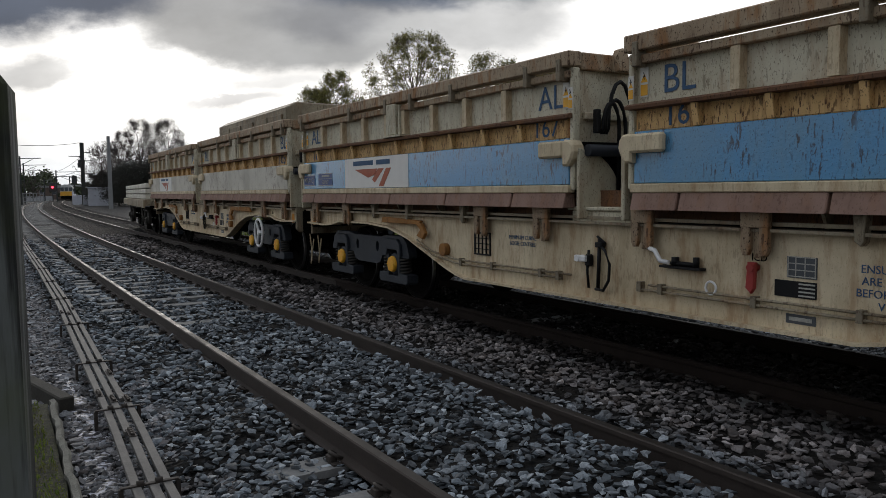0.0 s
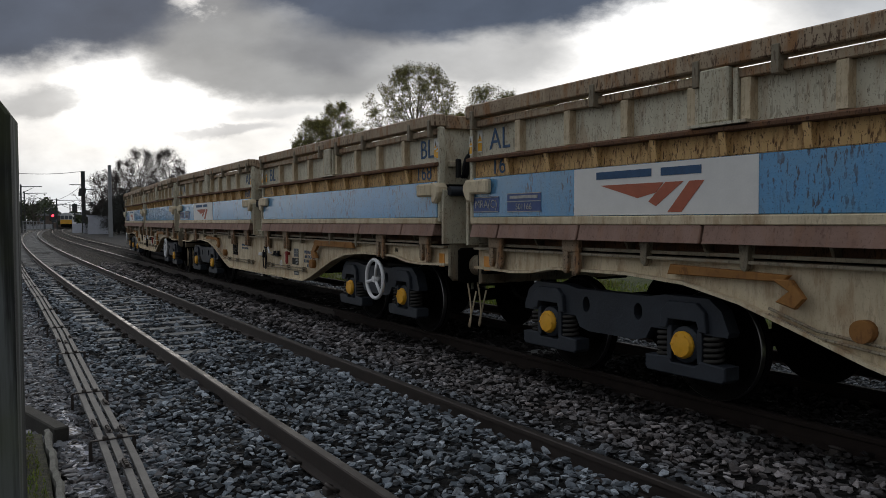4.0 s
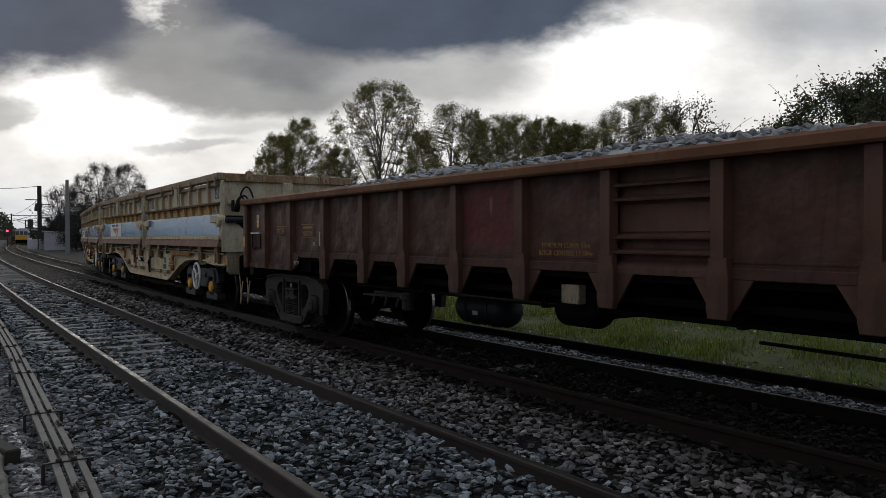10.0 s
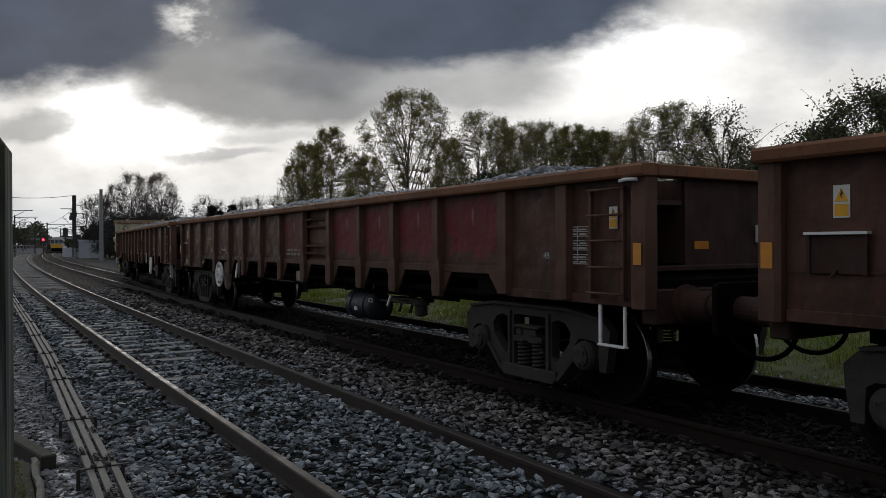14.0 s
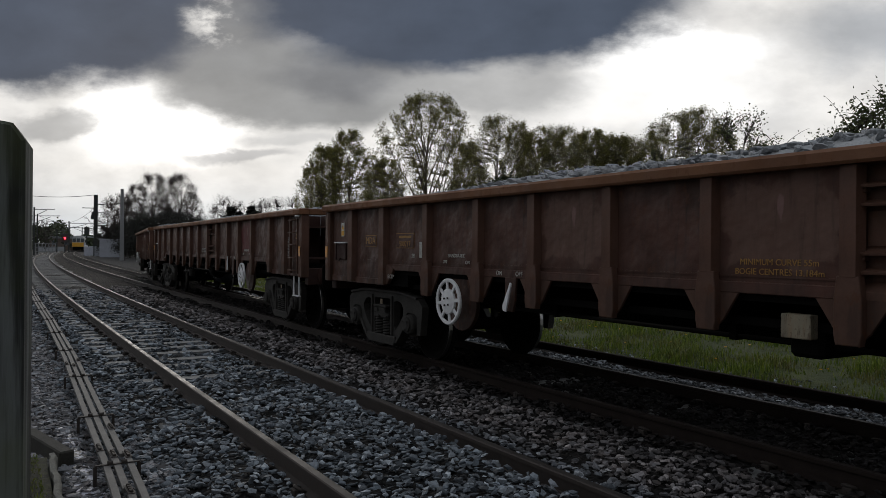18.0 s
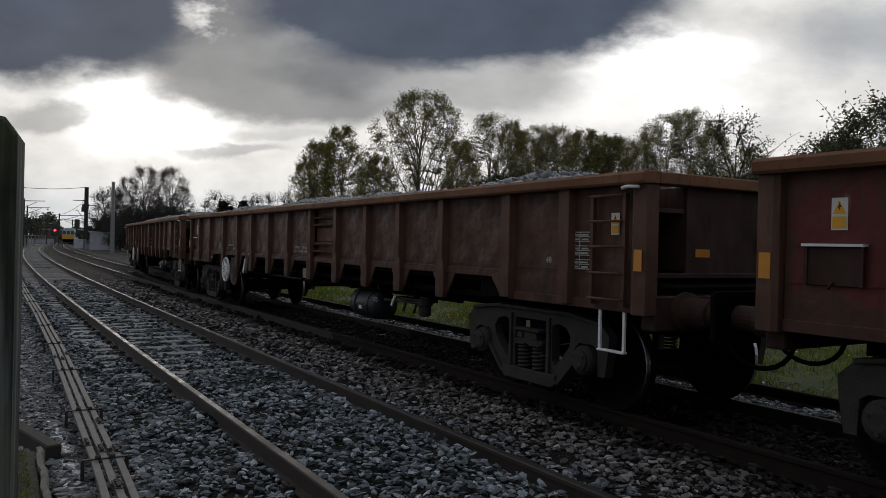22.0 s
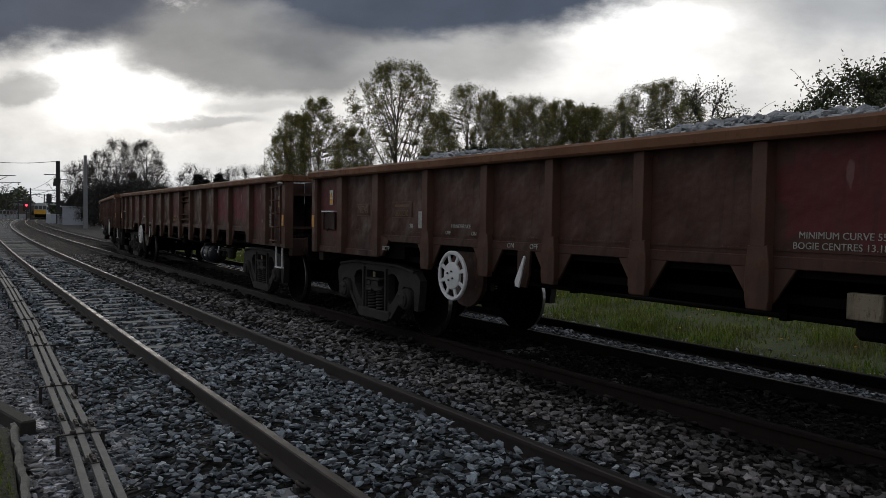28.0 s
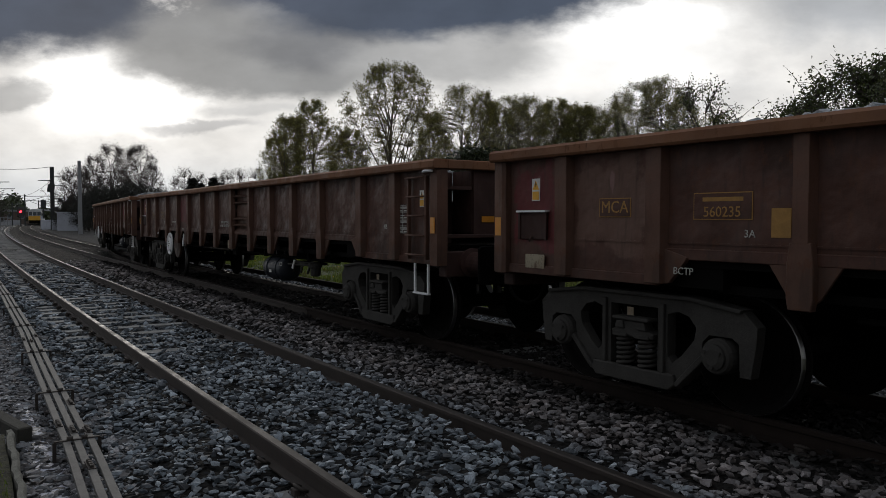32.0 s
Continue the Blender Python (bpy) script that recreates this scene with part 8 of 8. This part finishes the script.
        part("crown", leaves("crown", np.stack([rad * np.cos(a), rad * np.sin(a), h - rad * 0.25], -1), 0.1, 0.15, seed), m_needle, t, "dark needle foliage")
        return t
    c = conifer(3)
    set_tree(c, 362, 118, 0, 0.90, 2.3)
    for px, d, turn, k in ((376, 120, 60, 0.82), (398, 119, 130, 0.92), (410, 121, 10, 0.84), (388, 122, 80, 0.70)):
        more(c, px, d, turn, k, 2.3)

    # wooded distance
    r = np.random.RandomState(53)
    n = 26000
    px = r.uniform(-500, 560, n)
    d = r.uniform(255, 420, n)
    top = 5.5 + 3.0 * np.sin(px * 0.045) + 1.8 * np.sin(px * 0.13 + 1) + (d - 255) * 0.012
    q = (px - 784) / 1358
    k = d / np.hypot(q, 1)
    c3 = np.stack([k * q, k, r.rand(n) ** 0.7 * np.clip(top, 3.0, 12)], -1)
    me = leaves("distant_woods", c3, 0.4, 0.75, 3)
    tagged(part("distant_woods", me, m_leaf_dark), "dark wooded horizon beyond the station", "woods", kind="stuff")


build_trees()

# ======== far along the line ========
def far_mat(name, c, rough=0.7):
    return plain(name, c, rough, 0.3, 2.0)


m_mast = far_mat("dark_mast_steel", (0.045, 0.050, 0.050))
m_pole = far_mat("grey_concrete_pole", (0.27, 0.275, 0.28))
m_cabinet = far_mat("pale_grey_cabinet", (0.50, 0.52, 0.58))
m_emu_yellow = far_mat("train_end_yellow", (0.80, 0.42, 0.05), 0.4)
m_emu_white = far_mat("train_side_white", (0.55, 0.56, 0.56), 0.4)
m_glass = far_mat("dark_window_glass", (0.10, 0.115, 0.13), 0.1)
m_far_wall = far_mat("pale_platform_wall", (0.42, 0.43, 0.45))
m_far_brick = far_mat("brown_station_brick", (0.16, 0.12, 0.10))


def glow(name, c, power):
    m, nt, b = material(name, 0.5)
    b.inputs["Base Color"].default_value = (*c, 1)
    b.inputs["Emission Color"].default_value = (*c, 1)
    b.inputs["Emission Strength"].default_value = power
    return m


m_signal_red = glow("red_signal_lamp", (1.0, 0.03, 0.05), 6.0)


def at_bearing(px, dist, z=0.0):
    x, y = bearing(px, dist)
    return pose(x, y, z, 0, 0, math.degrees(math.atan2(-x, y)))


def build_masts():
    t = thing("signal_mast", "tall dark steel mast with brackets and small boxes", "mast", m=at_bearing(116.5, 132))
    part("stanchion", shared("mast_post", lambda bm: (box(bm, -0.30, -0.20, -0.15, 0.15, -0.5, 9.4), box(bm, 0.20, 0.30, -0.15, 0.15, -0.5, 9.4), box(bm, -0.2, 0.2, -0.05, 0.05, -0.5, 9.4))), m_mast, t)
    for z, x0, x1 in ((7.3, -1.9, -0.3), (6.6, 0.3, 1.5), (7.9, 0.3, 1.2), (4.6, 0.3, 1.6)):
        part("bracket", shared(("bracket", x0, x1), lambda bm: box(bm, x0, x1, -0.05, 0.05, -0.06, 0.06)), m_mast, t, "", Matrix.Translation((0, 0, z)))
    for z, x, w in ((6.4, -0.1, 0.5), (5.9, -0.35, 0.35), (4.3, 1.1, 0.3), (3.0, 0.5, 0.35)):
        part("box", shared(("mast_box", w), lambda bm: box(bm, -w, w, -0.2, 0.2, -0.35, 0.35, 0.03)), m_mast, t, "", Matrix.Translation((x, 0, z)))
    t = thing("concrete_pole", "plain grey concrete pole", "pole", m=at_bearing(164.5, 92))
    part("pole", shared("conc_pole", lambda bm: prism(bm, [(-0.24, -0.5), (0.24, -0.5), (0.17, 7.75), (-0.17, 7.75)], "y", -0.18, 0.18, 0.02)), m_pole, t)
    # line-side catenary masts
    first = None
    for px, d, h, arm in ((68, 185, 6.6, 6.0), (10, 172, 7.6, 4.0), (4, 150, 8.0, 3.2), (92, 225, 6.2, 5.0), (46, 205, 5.2, 3.0), (100, 205, 6.0, -4.5)):
        t = thing("catenary_mast", "slim grey overhead-line mast with a cantilever arm", "mast", "catenary masts", m=at_bearing(px, d))
        part("post", shared(("ole_post", h), lambda bm: box(bm, -0.13, 0.13, -0.13, 0.13, -0.5, h)), m_mast, t)
        part("arm", shared(("ole_arm", h, arm), lambda bm: (tube(bm, [(0, 0, h - 0.4), (arm, 0, h - 0.3)], 0.07, 5), tube(bm, [(0, 0, h - 1.6), (arm * 0.6, 0, h - 0.5)], 0.05, 5))), m_mast, t, "cantilever arm")
    w = thing("overhead_wire", "thin sagging overhead wires", "wire")
    for (a, za), (b, zb), sag in ((((116, 132), 9.4), ((-60, 120), 8.6), 0.5), (((68, 185), 6.4), ((-40, 175), 7.2), 0.3), (((116, 132), 7.4), ((68, 185), 6.3), 0.4), (((92, 225), 6.0), ((10, 172), 7.3), 0.3)):
        p, q = Vector((*bearing(*a), za)), Vector((*bearing(*b), zb))
        pts = [p + (q - p) * (k / 10) - Vector((0, 0, sag * 4 * (k / 10) * (1 - k / 10))) for k in range(11)]
        bm = bmesh.new()
        tube(bm, pts, 0.035, 4)
        part("wire", bm, m_mast, w)
    s = thing("red_signal", "colour-light signal showing red", "signal", m=at_bearing(60.5, 160))
    part("post", shared("sig_post", lambda bm: box(bm, -0.09, 0.09, -0.09, 0.09, -0.5, 2.0)), m_mast, s)
    part("head", shared("sig_head", lambda bm: box(bm, -0.55, 0.55, -0.1, 0.25, 1.9, 3.6, 0.05)), m_mast, s, "dark backing board")
    part("lamp", shared("sig_lamp", lambda bm: lathe(bm, [(0.19, -0.16), (0.19, -0.22), (0.04, -0.24)], "y", 16)), m_signal_red, s, "glowing red lamp", Matrix.Translation((0, 0, 2.75)))
    s = thing("route_signal", "unlit signal head on a slim post", "signal", m=at_bearing(100.5, 150))
    part("post", shared("sig2_post", lambda bm: box(bm, -0.10, 0.10, -0.10, 0.10, -0.5, 3.6)), m_mast, s)
    part("head", shared("sig2_head", lambda bm: box(bm, -0.42, 0.42, -0.15, 0.2, 3.4, 4.7, 0.05)), m_mast, s)


def build_cabinets():
    t = thing("equipment_cabin", "pale blue-grey flat-roofed equipment cabin", "cabin", m=at_bearing(146, 117) @ pose(0, 0, 0, 0, 0, -12))
    part("wall", shared("cabin_walls", lambda bm: box(bm, -1.35, 1.35, -1.1, 1.1, -0.5, 2.25, 0.02)), m_cabinet, t)
    part("roof", shared("cabin_roof", lambda bm: prism(bm, [(-1.45, 2.26), (1.45, 2.26), (1.45, 2.36), (-1.45, 2.42)], "y", -1.2, 1.2, 0.02)), m_cabinet, t)
    for px, d, w, h, z in ((106, 140, 0.8, 1.25, 0), (111, 138, 0.5, 1.3, 0), (122, 128, 0.55, 1.3, 0), (97, 142, 0.16, 1.9, 0)):
        c = thing("relay_cabinet", "small grey trackside relay cabinet", "cabinet", "trackside cabinets", m=at_bearing(px, d))
        part("case", shared(("relay", w, h), lambda bm: box(bm, -w, w, -0.3, 0.3, -0.5, h, 0.03)), m_cabinet, c)
    c = thing("white_marker", "white marker board on a short post", "sign", m=at_bearing(99.5, 141))
    part("board", shared("marker", lambda bm: box(bm, -0.28, 0.28, -0.03, 0.03, 0.2, 1.5, 0.02)), m_white, c)
    # fence, gate and platform in the distance
    g = thing("lineside_gate", "grey lattice gate beside the far curve", "gate", m=at_bearing(25, 165))
    for k in range(7):
        part("bar", shared("gate_bar", lambda bm: box(bm, -0.07, 0.07, -0.05, 0.05, -0.3, 1.75)), m_pole, g, "", Matrix.Translation((-1.7 + k * 0.57, 0, 0)))
    for z in (0.2, 1.0, 1.7):
        part("bar", shared("gate_rail", lambda bm: box(bm, -1.8, 1.8, -0.04, 0.04, -0.05, 0.05)), m_pole, g, "", Matrix.Translation((0, 0, z)))
    p = thing("station_platform", "pale low platform and wall at the station", "platform", m=at_bearing(52, 215))
    part("wall", shared("plat_wall", lambda bm: box(bm, -5, 1.0, -0.3, 0.3, -0.5, 1.0, 0.03)), m_far_wall, p)
    part("surface", shared("plat_top", lambda bm: box(bm, -5, 1.0, 0.31, 6, -0.5, 0.8, 0.03)), m_far_wall, p)
    b = thing("station_building", "low brown station building with a flat canopy", "building", m=at_bearing(78, 262))
    part("wall", shared("stat_wall", lambda bm: box(bm, -7, 3, 0, 8, -0.5, 3.4)), m_far_brick, b)
    part("roof", shared("stat_roof", lambda bm: prism(bm, [(-7.4, 3.4), (3.4, 3.4), (2.5, 4.1), (-6.5, 4.1)], "y", -0.4, 8.4)), m_pole, b)
    for k in range(3):
        wd = part("window", shared("stat_win", lambda bm: box(bm, -0.6, 0.6, -0.06, 0.0, 1.4, 2.9)), m_far_wall, b, "", Matrix.Translation((-5.6 + k * 3.3, 0, 0)))
        part("pane", shared("stat_pane", lambda bm: box(bm, -0.5, 0.5, -0.08, -0.06, 1.5, 2.8)), m_glass, wd)
    c = thing("platform_canopy", "pale platform canopy beside the passenger train", "canopy", m=at_bearing(117, 222))
    part("roof", shared("canopy", lambda bm: prism(bm, [(-3.6, 3.7), (3.0, 3.1), (3.0, 3.3), (-3.6, 3.95)], "y", -1.5, 14)), m_far_wall, c)
    for k in range(3):
        part("column", shared("canopy_post", lambda bm: box(bm, -0.09, 0.09, -0.09, 0.09, -0.5, 3.3)), m_mast, c, "", Matrix.Translation((1.5, 1 + k * 5, 0)))


def build_unit():
    x, y, h = on(SECOND, 212.0, 1.05)
    t = thing("passenger_train", "standing electric train with a yellow and orange end", "train", m=pose(x, y, 0.05, 0, 0, -math.degrees(h)))
    for k in range(2):
        y0 = k * 20.4
        car = part("car_body", shared("emu_body", lambda bm: prism(bm, [(-1.38, 0.95), (1.38, 0.95), (1.40, 2.3), (1.33, 3.1), (0.95, 3.62), (0.4, 3.78), (-0.4, 3.78), (-0.95, 3.62), (-1.33, 3.1), (-1.40, 2.3)], "y", 0.12, 19.9, 0.03)), m_emu_white, t, "", Matrix.Translation((0, y0, 0)))
        part("underframe", shared("emu_frame", lambda bm: box(bm, -1.2, 1.2, 0.3, 19.7, 0.25, 0.95)), m_under, car)
        for q in range(9):
            part("window", shared("emu_win", lambda bm: box(bm, 1.385, 1.405, -0.7, 0.7, 1.9, 2.75)), m_glass, car, "", Matrix.Translation((0, 1.9 + q * 2.0, 0)))
    part("cab_end", shared("emu_cab", lambda bm: prism(bm, [(-1.37, 1.0), (1.37, 1.0), (1.39, 2.3), (1.32, 3.08), (0.94, 3.58), (0.4, 3.74), (-0.4, 3.74), (-0.94, 3.58), (-1.32, 3.08), (-1.39, 2.3)], "y", 0.0, 0.12, 0.02)), m_emu_white, t, "pale cab end")
    part("end_band", shared("emu_band", lambda bm: box(bm, -1.36, 1.36, -0.03, 0.0, 1.0, 2.05)), m_emu_yellow, t, "yellow lower cab panel")
    for xx in (-0.92, 0.0, 0.92):
        part("cab_window", shared("emu_cabwin", lambda bm: box(bm, -0.38, 0.38, -0.02, 0.0, 2.15, 3.05)), m_glass, t, "dark cab windscreen", Matrix.Translation((xx, 0, 0)))
    part("cab_skirt", shared("emu_skirt", lambda bm: box(bm, -1.25, 1.25, 0.0, 0.1, 0.35, 1.0)), m_under, t)


build_masts()
build_cabinets()
build_unit()

LOADS = [make_load(k, hh) for k, hh in ((1, 0.34), (2, 0.30), (3, 0.24), (4, 0.12))]
build_train()
motions()
